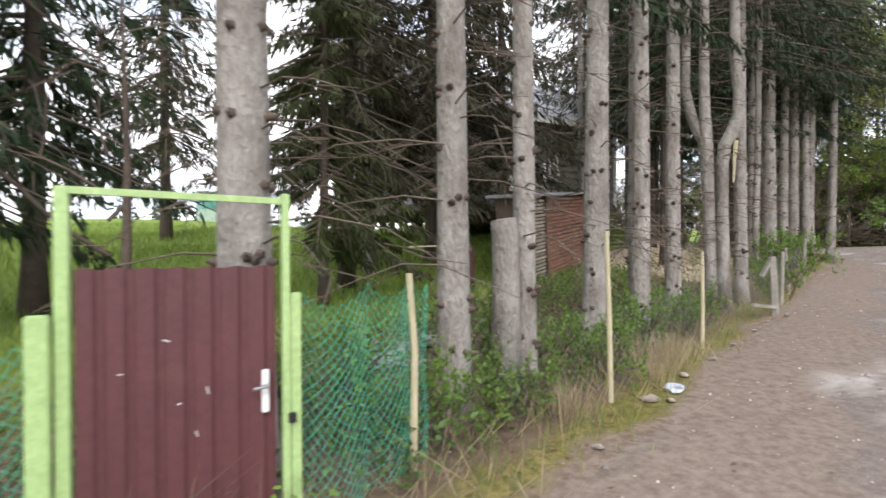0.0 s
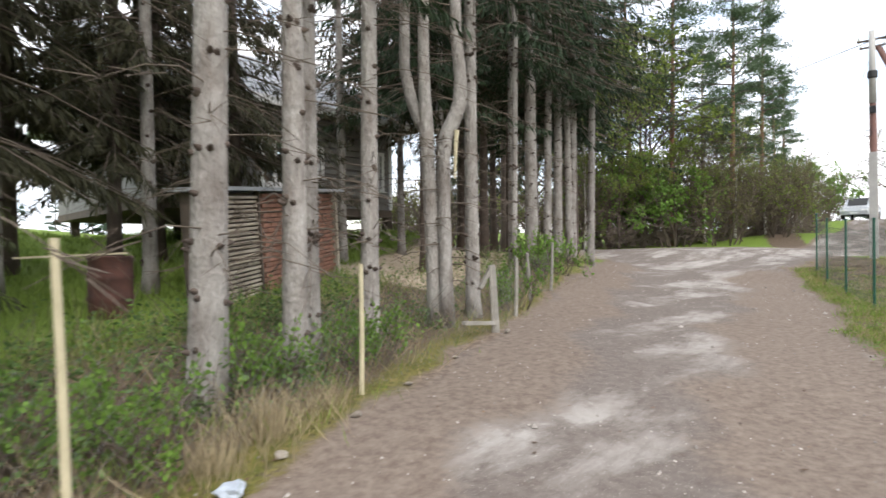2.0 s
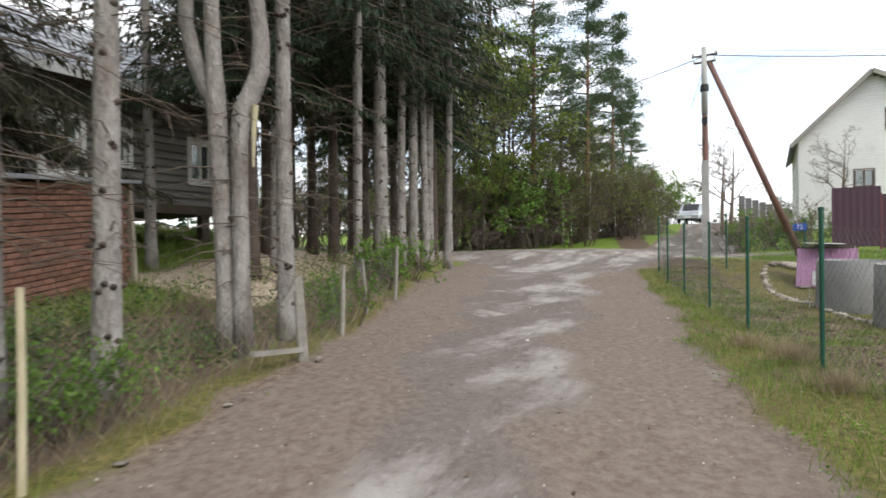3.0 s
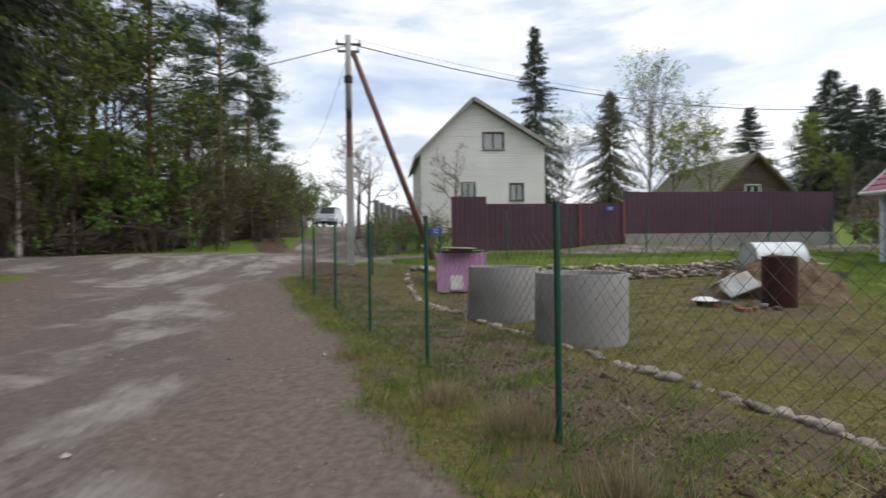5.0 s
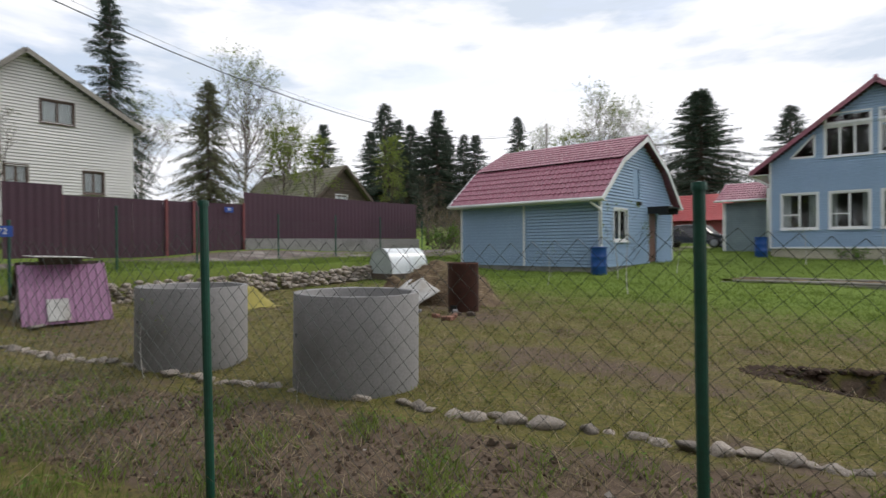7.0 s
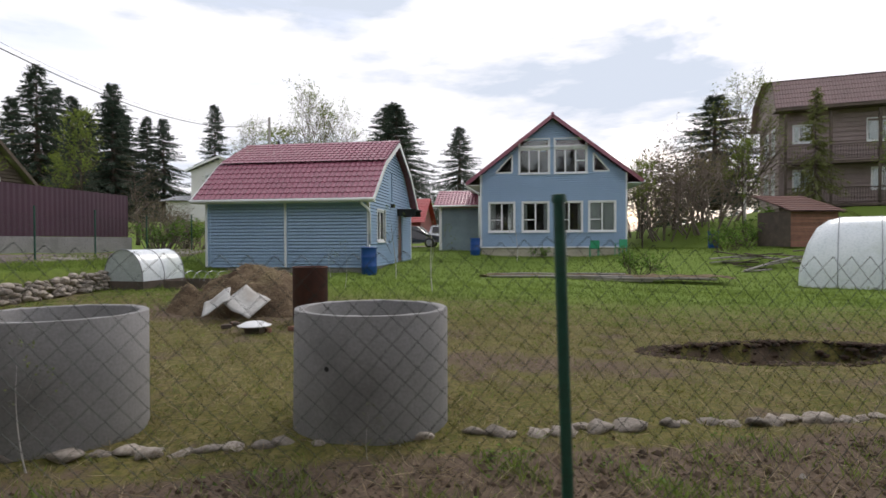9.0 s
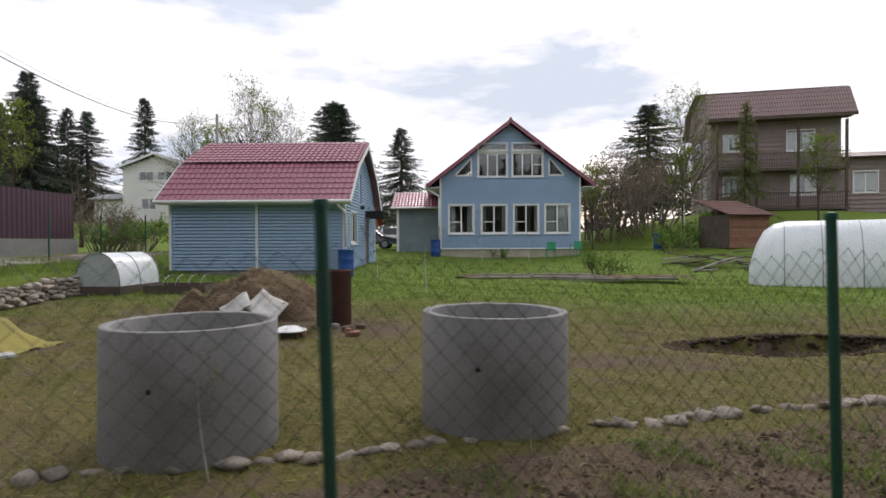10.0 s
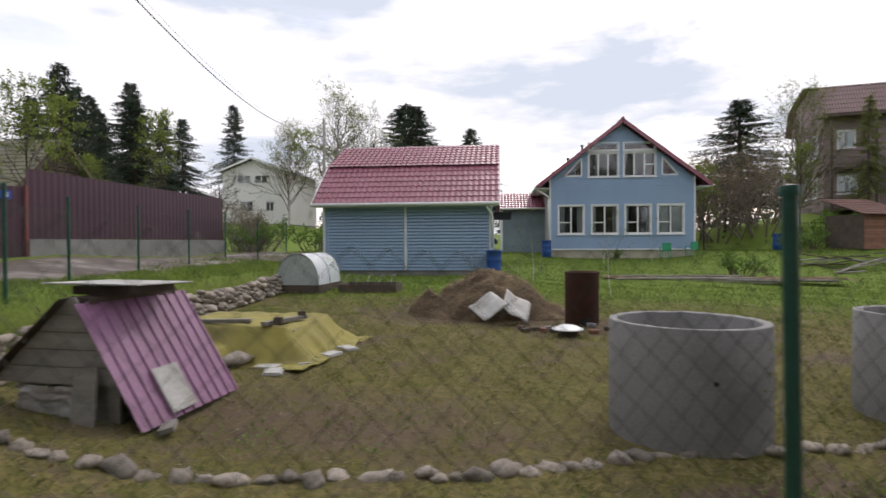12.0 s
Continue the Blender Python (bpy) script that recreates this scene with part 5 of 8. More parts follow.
    part("cap_sheet", soft_box(-0.48, 0.42, -0.45, 0.45, 0, 0.012, 0.003), WHITE_SHEET, h, "flat pale sheet laid over the ridge", m=pose(0.02, 0.05, 1.11, 2, -1, 6))
    part("cap_block", boxes((-0.3, 0.3, -0.3, 0.3, 1.03, 1.10)), DARK_WOOD, h)
    ang = math.degrees(math.atan2(0.97, 0.64))
    part("white_panel", soft_box(0.0, 0.42, -0.17, 0.17, 0.02, 0.035, 0.01), WHITE_SHEET, h, "white plastic panel on the roof sheet", m=Matrix.Translation((-0.72, 0.14, 0.05)) @ Matrix.Rotation(-math.atan2(0.97, 0.64), 4, "Y"))
    part("foot_board", boxes((-0.06, 0.06, -0.12, 0.12, 0, 0.04)), GREY_BOARD, h, m=pose(-0.84, 0.5, 0.0, 0, 12, 30))
    return h


kennel = dog_house()
kennel.scale = (0.88, 0.88, 0.95)


def tarp_pile():
    bx0, by0 = 20.1, -3.2
    g = gz(bx0, by0)
    crates = thing("board_pile", pose(bx0, by0, g), "pile of old boards and blocks under a tarp", "board pile")
    part("boards", boxes((-0.85, 0.85, -0.65, 0.55, 0.18, 0.36)), GREY_BOARD, crates)
    part("block", boxes((-0.8, -0.5, 0.2, 0.5, 0, 0.178), (0.4, 0.8, 0.2, 0.5, 0, 0.178), (-0.8, 0.8, -0.6, -0.3, 0, 0.178)), CONCRETE, crates)
    n, m_ = 64, 54
    V = []
    for i in range(n + 1):
        for j in range(m_ + 1):
            u, v = -1.15 + 2.5 * i / n, -1.0 + 2.05 * j / m_
            x, y = u, v
            dx = max(abs(x) - 0.86, 0)
            dy = max((y - 0.56), -(y + 0.68), 0)
            d = math.hypot(dx, dy)
            top = 0.385 + 0.02 * noise.noise(Vector((x * 2, y * 2, 0)))
            drop = min(1.0, d / (0.32 + 0.16 * noise.noise(Vector((x * 1.8, y * 1.8, 5)))))
            z = top * (1 - drop ** 0.8) + 0.012
            fold = 0.05 * math.sin(11 * (x if dy > dx else y) + 3 * noise.noise(Vector((x, y, 2)))) * min(1, d * 5)
            z += abs(fold) * 0.5
            if dy > dx and y > 0:
                y += fold * 0.6
                if -0.35 < x < 0.25:      # a gap where the edge is lifted
                    z = max(z, 0.25 - 0.25 * d)
            else:
                x += fold * 0.6
            z += 0.02 * noise.noise(Vector((x * 5, y * 5, 9)))
            V.append((x, y, max(z, 0.006)))
    F = [(i * (m_ + 1) + j, (i + 1) * (m_ + 1) + j, (i + 1) * (m_ + 1) + j + 1, i * (m_ + 1) + j + 1) for i in range(n) for j in range(m_)]
    tarp = raw("tarp", [(-x, y, z) for x, y, z in V], F, TARP, smooth=True, m=pose(bx0, by0, g + 0.005, 0, 0, -6))
    sol = tarp.modifiers.new("thick", "SOLIDIFY")
    sol.thickness = 0.006
    tagged(tarp, "creased mustard-yellow tarp spread over a pile of boards", "tarp")
    for x, y, l, rz in ((19.45, -2.9, 0.75, 70), (20.3, -2.75, 0.9, 8)):
        b = thing("timber", pose(x, y, g + 0.42, 0, 0, rz), "grey timber offcut weighing down the tarp", "timber", "timbers on the tarp")
        part("beam", soft_box(-l / 2, l / 2, -0.045, 0.045, 0, 0.05, 0.006), GREY_BOARD, b)
    for k, (x, y) in enumerate(((19.42, -2.62), (19.35, -3.2))):
        b = thing("timber_block", pose(x, y, g + 0.43, 0, 0, 20 * k), "small dark wooden block on the tarp", "wood block", "blocks on the tarp")
        part("block", soft_box(-0.05, 0.05, -0.04, 0.04, 0.0, 0.09, 0.006), DARK_WOOD, b)
    for k, (x, y) in enumerate(((19.35, -2.15), (19.0, -2.45), (18.85, -2.85), (19.2, -1.95), (18.75, -3.2))):
        s = thing("flagstone", pose(x, y, gz(x, y), 0, 0, 35 * k), "flat pale flagstone lying in the grass", "flagstone", "flagstones by the tarp")
        part("slab", soft_box(-0.14, 0.14, -0.10, 0.10, -0.02, 0.03, 0.015), WHITE_SHEET, s)
    rock = thing("boulder", pose(19.75, -2.2, g), "round pale boulder under the tarp's edge", "stone")
    stone(rock, 0, 0, 0.08, 0.34, 0.3, 0.3, 1, 3)


tarp_pile()


def soil_heap():
    """A broad, lumpy heap of dug soil and dead turf, with a tussock at one end."""
    cx, cy = 17.0, -7.0
    n = 84
    V = []
    for i in range(n + 1):
        for j in range(n + 1):
            x, y = -2.1 + 4.2 * i / n, -1.5 + 3.0 * j / n
            z = 0.0
            for hx, hy, rx, ry, h in ((-0.05, 0.0, 1.2, 1.15, 0.80), (0.55, 0.1, 0.9, 0.9, 0.30), (-0.75, 0.15, 0.9, 0.8, 0.22), (1.15, 0.35, 0.38, 0.4, 0.46)):
                r2 = ((x - hx) / rx) ** 2 + ((y - hy) / ry) ** 2
                z = max(z, h * max(0, 1 - r2) ** 0.8)
            e = min(1, z * 4)
            z += e * (0.16 * noise.noise(Vector((x * 2.6, y * 2.6, 3))) + 0.09 * noise.noise(Vector((x * 6.5, y * 6.5, 7))) + 0.045 * noise.noise(Vector((x * 15, y * 15, 3))))
            V.append((cx + x, cy + y, gz(cx + x, cy + y) + (z if z > 0.01 else -0.05)))
    F = [(i * (n + 1) + j, (i + 1) * (n + 1) + j, (i + 1) * (n + 1) + j + 1, i * (n + 1) + j + 1) for i in range(n) for j in range(n)]
    heap = raw("soil_heap", V, F, SOIL, smooth=True)
    tagged(heap, "heap of brown soil and dead turf on the lawn", "soil heap")
    pts = np.array(V)
    pts = pts[pts[:, 2] > level_arr(pts[:, 0], pts[:, 1]) + 0.08]
    rs = np.random.RandomState(8)
    sel = pts[rs.randint(0, len(pts), 5200)] + rs.normal(size=(5200, 3)) * np.array([0.03, 0.03, 0.0])
    al = rs.normal(size=(5200, 3)) * np.array([0.07, 0.07, 0.03]) + np.array([0, 0, 0.012])
    side = np.cross(al, rs.normal(size=(5200, 3)))
    side *= 0.003 / (np.linalg.norm(side, axis=1, keepdims=True) + 1e-9)
    lv = Leaves()
    lv.add(sel, al, side)
    tagged(lv.mesh("dead_turf", DRY_BLADE, heap, "dry roots and turf straw"), kind="stuff")
    for k, (x, y, rx, ry, rz) in enumerate(((16.98, -5.62, -16, 30, 20), (16.5, -5.72, -26, -32, 6))):
        b = thing("metal_sheet", pose(x, y, gz(x, y) + 0.30, rx, ry, rz), "bent pale metal sheet leaning on the soil heap", "metal sheet", "sheets on the soil heap")
        bm = bmesh.new()
        q = 10
        g = [[bm.verts.new((-0.25 + 0.5 * i / q, -0.34 + 0.66 * j / q, 0.02 * math.sin(i * 0.6 + k) + 0.02 * noise.noise(Vector((i * 0.4, j * 0.4, k))))) for j in range(q + 1)] for i in range(q + 1)]
        for i in range(q):
            for j in range(q):
                bm.faces.new((g[i][j], g[i + 1][j], g[i + 1][j + 1], g[i][j + 1]))
        o = part("sheet", bm, WHITE_SHEET, b, smooth=True)
        o.modifiers.new("thick", "SOLIDIFY").thickness = 0.012


soil_heap()
# turned clods round the pit
clods = bmesh.new()
for k in range(800):
    a = rng.uniform(0, 6.28)
    u, v = 1.78 * math.cos(a) * rng.uniform(0.93, 1.12), 0.64 * math.sin(a) * rng.uniform(0.9, 1.2)
    x, y = 8.6 + u * 0.98 - v * 0.2, -4.75 + u * 0.2 + v * 0.98
    r = rng.uniform(0.012, 0.065)
    got = bmesh.ops.create_icosphere(clods, subdivisions=1, radius=r)
    for w in got["verts"]:
        w.co = Vector((w.co.x, w.co.y, w.co.z * 0.6)) * (1 + 0.4 * noise.noise(w.co * 20 + Vector((k, 0, 0)))) + Vector((x, y, gz(x, y) - r * 0.1))
tagged(part("soil_clods", clods, mat("dark_wet_soil", (0.075, 0.052, 0.038), (0.045, 0.032, 0.025), 0.95, 6, 40, 0.8, spec=0.1)), "dark clods of soil round the dug pit", "soil", kind="stuff")


def drum(name, x, y, r, h, material, label, category, group="", ribs=True, turn=0, open_top=False, lean=0):
    d = thing(name, pose(x, y, gz(x, y) - 0.02, lean, 0, turn), label, category, group)
    prof = [(0, 0.0), (r - 0.02, 0.0), (r, 0.02)]
    for k in (0.33, 0.66):
        if ribs:
            prof += [(r, h * k - 0.03), (r + 0.012, h * k), (r, h * k + 0.03)]
    prof += [(r, h - 0.03), (r + 0.01, h - 0.015), (r + 0.006, h)]
    prof += [(r - 0.012, h), (r - 0.014, 0.06), (0, 0.05)] if open_top else [(r - 0.03, h), (r - 0.04, h - 0.025), (0, h - 0.02)]
    part("barrel_body", lathe(prof, 36), material, d, smooth=True)
    return d


burn = drum("fire_barrel", 15.405, -5.74, 0.28, 0.92, RUST, "rusty open steel barrel for burning, beside the soil heap", "barrel", ribs=False, open_top=True)
# the opening is not cut; a black block paints its dark inside
part("air_hole", boxes((-0.07, 0.07, 0.265, 0.29, 0.06, 0.16)), BLACK, burn, "black patch for the shade in the foot's air hole")
for bx, by, lab in ((17.0, -15.02, "blue plastic rain barrel under the downpipe"), (14.3, -26.4, "blue plastic rain barrel by the house corner"), (1.75, -27.7, "blue plastic barrel on the grass slope")):
    b = drum("rain_barrel", bx, by, 0.26, 0.92, BARREL_BLUE, lab, "barrel", "blue plastic barrels")
    part("lid_rim", lathe([(0.23, 0.90), (0.285, 0.905), (0.29, 0.935), (0.24, 0.945)], 28), BARREL_BLUE, b, smooth=True)
lid = thing("basin", pose(15.78, -4.56, gz(15.78, -4.56)), "upturned white enamel basin on dark blocks", "basin")
part("bowl", lathe([(0, 0.17), (0.12, 0.168), (0.20, 0.13), (0.235, 0.12), (0.235, 0.11), (0.19, 0.115), (0.1, 0.15)], 30), WHITE_TRIM, lid, smooth=True)
part("support", boxes((-0.12, 0.1, -0.1, 0.1, 0, 0.11)), DARK_WOOD, lid)
for k in range(16):
    a, r = rng.uniform(0, 6.28), rng.uniform(0.3, 1.0)
    x, y = 15.6 + r * math.cos(a), -5.0 + 0.5 * r * math.sin(a)
    b = thing("rubble", pose(x, y, gz(x, y) + 0.02, 0, 0, rng.uniform(0, 360)), "broken dark brick on the burnt soil", "rubble", "rubble by the fire barrel")
    part("piece", soft_box(-0.09, 0.06, -0.045, 0.045, -0.02, 0.045, 0.008, 1), rng.choice([DARK_WOOD, BRICK, CONCRETE]), b)


def tunnel(name, m, length, width, height, label, base_mat, base_h, ribs, skirt):
    g = thing(name, m, label, "greenhouse")
    n = 20
    bm = bmesh.new()
    arc = []
    for k in range(n + 1):
        a = math.pi * k / n
        arc.append((-width / 2 * math.copysign(abs(math.cos(a)) ** 0.92, math.cos(a)), base_h + (height - base_h) * math.sin(a) ** 0.92))
    taper = ((0, 0.55, 0.3), (0.03, 0.78, 0.62), (0.07, 0.92, 0.85), (0.12, 0.98, 0.96), (0.18, 1, 1), (0.6, 1, 1), (1, 1, 1)) if skirt else ((0, 1, 1), (0.5, 1, 1), (1, 1, 1))
    rows = [[bm.verts.new((x * kx, length * t, z * kz)) for x, z in arc] for t, kx, kz in taper]
    for a, b in zip(rows, rows[1:]):
        for k in range(n):
            bm.faces.new((a[k], a[k + 1], b[k + 1], b[k]))
    part("cover", bm, POLYCARB, g, "milky polycarbonate cover", smooth=True)
    for y in ((0.0, length) if not skirt else (length,)):
        bm = bmesh.new()
        bm.faces.new([bm.verts.new((x * 0.995, y + (0.01 if y == 0 else -0.01), z * 0.997)) for x, z in arc])
        part("end_panel", bm, POLYCARB if skirt else DULL_POLY, g)
    for k in range(ribs):
        y = length * k / (ribs - 1)
        if skirt and k == 0:
            continue
        part("rib", tube_bm([(x * 1.006, y, z * 1.004) for x, z in arc], 0.012, 6), STEEL, g, smooth=True)
    if base_h > 0.02:
        part("base_frame", boxes((-width / 2 - 0.03, -width / 2, -0.03, length + 0.03, -0.1, base_h), (width / 2, width / 2 + 0.03, -0.03, length + 0.03, -0.1, base_h),
                                 (-width / 2, width / 2, -0.03, 0, -0.1, base_h), (-width / 2, width / 2, length, length + 0.03, -0.1, base_h)), base_mat, g)
    return g


tunnel("cold_frame", pose(21.95, -9.75, gz(22, -10.4), 0, 0, 176), 1.55, 1.15, 1.0, "small arched polycarbonate cold frame on a brown base", DARK_WOOD, 0.2, 3, False)
tunnel("greenhouse", pose(3.84 - 0.75, -14.65 - 1.28, gz(3, -15.5) - 0.05, 0, 0, 60), 6.0, 3.0, 2.15, "large milky polycarbonate tunnel greenhouse on the lawn", DARK_WOOD, 0.05, 7, True)
bed = thing("raised_bed", pose(20.15, -10.3, gz(20.15, -10.3)), "empty raised bed with a dark board frame", "raised bed")
for a in ((-0.75, 0.75, 0.42, 0.46), (-0.75, 0.75, -0.46, -0.42), (-0.75, -0.71, -0.419, 0.419), (0.71, 0.75, -0.419, 0.419)):
    part("board", boxes((a[0], a[1], a[2], a[3], -0.05, 0.2)), DARK_WOOD, bed)
part("soil", boxes((-0.709, 0.709, -0.419, 0.419, -0.05, 0.1)), SOIL, bed)
for k in range(5):
    part("arch", tube_bm([(-0.6 + 0.3 * k, 0.4 * math.cos(a), 0.15 + 0.28 * math.sin(a)) for a in np.linspace(0, math.pi, 9)], 0.006, 5), STEEL, bed)

logbed = thing("log_bed", pose(9.3, -15.6, gz(9.3, -15.4)), "long flower bed edged with grey stacked poles", "flower bed")
for k in range(22):
    L = rng.uniform(1.6, 3.2)
    x = rng.uniform(-4.1, 4.0 - L)
    row = k % 3
    y = (0.55, 0.45, -0.9)[row] + rng.uniform(-0.06, 0.06)
    zz = 0.05 + 0.06 * (k % 2) + (-0.06 if x < -1 else 0)
    part("pole", tube_bm([(x, y, zz), (x + L / 2, y + rng.uniform(-0.05, 0.05), zz + 0.02), (x + L, y + rng.uniform(-0.1, 0.1), zz)], [0.045, 0.04, 0.032], 7), GREY_BOARD, logbed, smooth=True)
V = [(-4.0 + 8.0 * i / 40, -0.85 + 1.35 * j / 8, 0.1 + 0.08 * noise.noise(Vector((i * 0.5, j * 0.7, 1)))) for i in range(41) for j in range(9)]
raw("soil", V, [(i * 9 + j, (i + 1) * 9 + j, (i + 1) * 9 + j + 1, i * 9 + j + 1) for i in range(40) for j in range(8)], SOIL, logbed, smooth=True)


def plastic_chair(x, y, turn):
    c = thing("garden_chair", pose(x, y, gz(x, y), 0, 0, turn), "green plastic garden chair by the house wall", "chair", "garden chairs")
    part("seat", soft_box(-0.24, 0.24, -0.22, 0.22, 0.41, 0.44, 0.01), CHAIR_GREEN, c)
    part("backrest", soft_box(-0.23, 0.23, 0.22, 0.25, 0.45, 0.86, 0.012), CHAIR_GREEN, c)
    for sx in (-0.21, 0.21):
        for sy in (-0.2, 0.2):
            part("leg", tube_bm([(sx, sy, 0), (sx, sy, 0.41)], 0.02, 8), CHAIR_GREEN, c)
        part("armrest", boxes((sx - 0.025, sx + 0.025, -0.2, 0.22, 0.62, 0.645), (sx - 0.02, sx + 0.02, -0.2, -0.17, 0.44, 0.62)), CHAIR_GREEN, c)


plastic_chair(8.1, -26.2, 0)
plastic_chair(6.75, -26.3, 20)

# the wine-dark sheet fence across the street
big_fence = thing("sheet_fence", pose(28.7, 0, 0), "tall wine-dark profiled sheet fence across the street", "fence")


def fence_run(y0, y1, z0, z1, n, dx=0.0):
    """Sheets of profiled metal between y0 and y1, each its own part."""
    for i in range(n):
        a, b = y0 + (y1 - y0) * i / n, y0 + (y1 - y0) * (i + 1) / n
        bm = bmesh.new()
        steps = max(4, int(abs(b - a) / 0.1))
        lo, hi = [], []
        for k in range(steps + 1):
            y = a + (b - a) * k / steps
            x = dx + (0.012 if k % 2 else 0.0)
            lo.append(bm.verts.new((x, y, z0)))
            hi.append(bm.verts.new((x, y, z1)))
        for k in range(steps):
            bm.faces.new((lo[k], lo[k + 1], hi[k + 1], hi[k]))
        o = part("sheet", bm, BROWN_FENCE, big_fence)
        o.modifiers.new("thick", "SOLIDIFY").thickness = 0.006


fence_run(-1.45, -2.9, 1.15, 3.33, 1, -0.25)
fence_run(-2.95, -8.85, 1.1, 3.05, 6)
fence_run(-8.9, -18.6, 1.75, 3.53, 9, 0.0)
part("plinth", boxes((-0.1, 0.25, -18.7, -8.9, 1.0, 1.74)), CONCRETE, big_fence, "grey concrete plinth")
for y in (-2.92, -6.0, -6.95, -8.87):
    part("post", boxes((-0.06, -0.02, y - 0.04, y + 0.04, 1.0, 3.1)), mat("rust_red_post", (0.22, 0.06, 0.06), None, 0.6, 3, 30, 0.1), big_fence)


def plate_sign(x, y, z, text, parent_label, turn=-90):
    s = thing("house_number", pose(x, y, z, 0, 0, turn), parent_label, "number plate")
    part("plate", soft_box(-0.16, 0.16, -0.008, 0.008, -0.1, 0.1, 0.004), PLATE_BLUE, s)
    c = bpy.data.curves.new("digits", "FONT")
    c.body, c.size, c.align_x, c.align_y = text, 0.16, "CENTER", "CENTER"
    o = new("digits", c)
    c.materials.append(WHITE_TRIM)
    o.parent = s
    o.matrix_basis = pose(0, -0.012, 0, 90, 0, 0)
    return s


plate_sign(28.62, -8.25, 2.82, "70", "blue house number plate with white digits on the fence")
plate_sign(21.5, -0.18, gz(21.6, -0.3) + 1.3, "72", "blue house number plate with white digits on the wire fence")
g_ = thing("garden_gate", pose(33.2, -0.2, 2.0, 0, 0, 75), "blue-grey stepped board gate beside the white house", "gate")
for k in range(7):
    part("board", boxes((k * 0.3, k * 0.3 + 0.28, 0, 0.03, -0.2, 0.9 + 0.12 * k)), GREY_SIDING, g_)

# the pole with its brace, insulators and cables
pole = thing("power_pole", pose(21.96, 2.18, gz(21.96, 2.18)), "weathered power pole on a concrete stub with a brace", "power pole")
part("concrete_stub", soft_box(-0.22, -0.07, -0.1, 0.1, -0.2, 3.0, 0.02), POLE_CONC, pole, "pale concrete stub")
part("mast", tube_bm([(0.03, 0, -0.2), (0.01, 0, 2.0), (-0.01, 0.01, 4.2), (-0.02, 0.01, 6.35)], [0.10, 0.095, 0.085, 0.07], 12), POLE_RUST, pole, smooth=True)
part("upper_mast", tube_bm([(-0.02, 0.01, 4.4), (-0.02, 0.01, 6.45)], [0.092, 0.076], 12), POLE_CONC, pole, smooth=True)
part("brace", tube_bm([(1.5, -2.44, 0.1), (0.02, -0.12, 6.0)], [0.1, 0.075], 10), POLE_RUST, pole, "red-brown slanting brace", smooth=True)
for z, l in ((6.2, 0.35), (6.0, 0.3)):
    part("cross_arm", bar_between((-0.02, -l, z), (-0.02, l, z), 0.05, 0.05), DARK_WOOD, pole)
    for s in (-1, 1):
        part("insulator", lathe([(0, 0), (0.03, 0.0), (0.045, 0.03), (0.03, 0.06), (0.035, 0.09), (0, 0.11)], 10), WHITE_TRIM, pole, m=Matrix.Translation((-0.02, s * l * 0.9, z + 0.03)))
part("clamp", lathe([(0.1, 0), (0.12, 0.02), (0.12, 0.2), (0.1, 0.22)], 12), BLACK, pole, m=Matrix.Translation((-0.02, 0.01, 5.1)))
part("cable_coil", tube_bm([(-0.13, 0.12 + 0.09 * math.cos(a), 3.55 + 0.09 * math.sin(a)) for a in np.linspace(0, 6.0, 18)], 0.012, 6), BLACK, pole)
part("junction_box", soft_box(-0.2, -0.1, -0.08, 0.08, 4.1, 4.3, 0.01), BLACK, pole)


def cable(a, b, dip, r=0.014, name="cable", label="black overhead power cable"):
    a, b = Vector(a), Vector(b)
    pts = [a.lerp(b, t) - Vector((0, 0, dip * 4 * t * (1 - t))) for t in np.linspace(0, 1, 24)]
    o = part(name, tube_bm(pts, r, 5), WIRE_MAT, smooth=True)
    return tagged(o, label, "cable", "overhead cables")


pt = (21.94, 2.1, gz(21.96, 2.18) + 6.2)
cable(pt, (28.6, -32.0, 9.7), 2.1)
cable((21.94, 2.0, pt[2] + 0.15), (28.6, -32.0, 9.8), 2.1, 0.004)
cable(pt, (45, 32, 9.5), 0.5)
wood_pole = thing("wooden_pole", pose(28.6, -32.0, 1.3), "grey wooden power pole behind the barn", "power pole")
part("mast", tube_bm([(0, 0, -0.2), (0, 0, 8.6)], [0.12, 0.08], 10), GREY_BOARD, wood_pole, smooth=True)
cable(pt, (60, 9, 11), 1.2, 0.008)
far_pole = thing("far_pole", pose(26.6, -44, 2.0), "pale street lamp pole behind the barn", "pole")
part("mast", tube_bm([(0, 0, 0), (0, 0, 6.6)], [0.14, 0.11], 10), POLE_CONC, far_pole, smooth=True)
part("head", soft_box(-0.2, 0.5, -0.1, 0.1, 6.5, 6.62, 0.03), STEEL, far_pole)


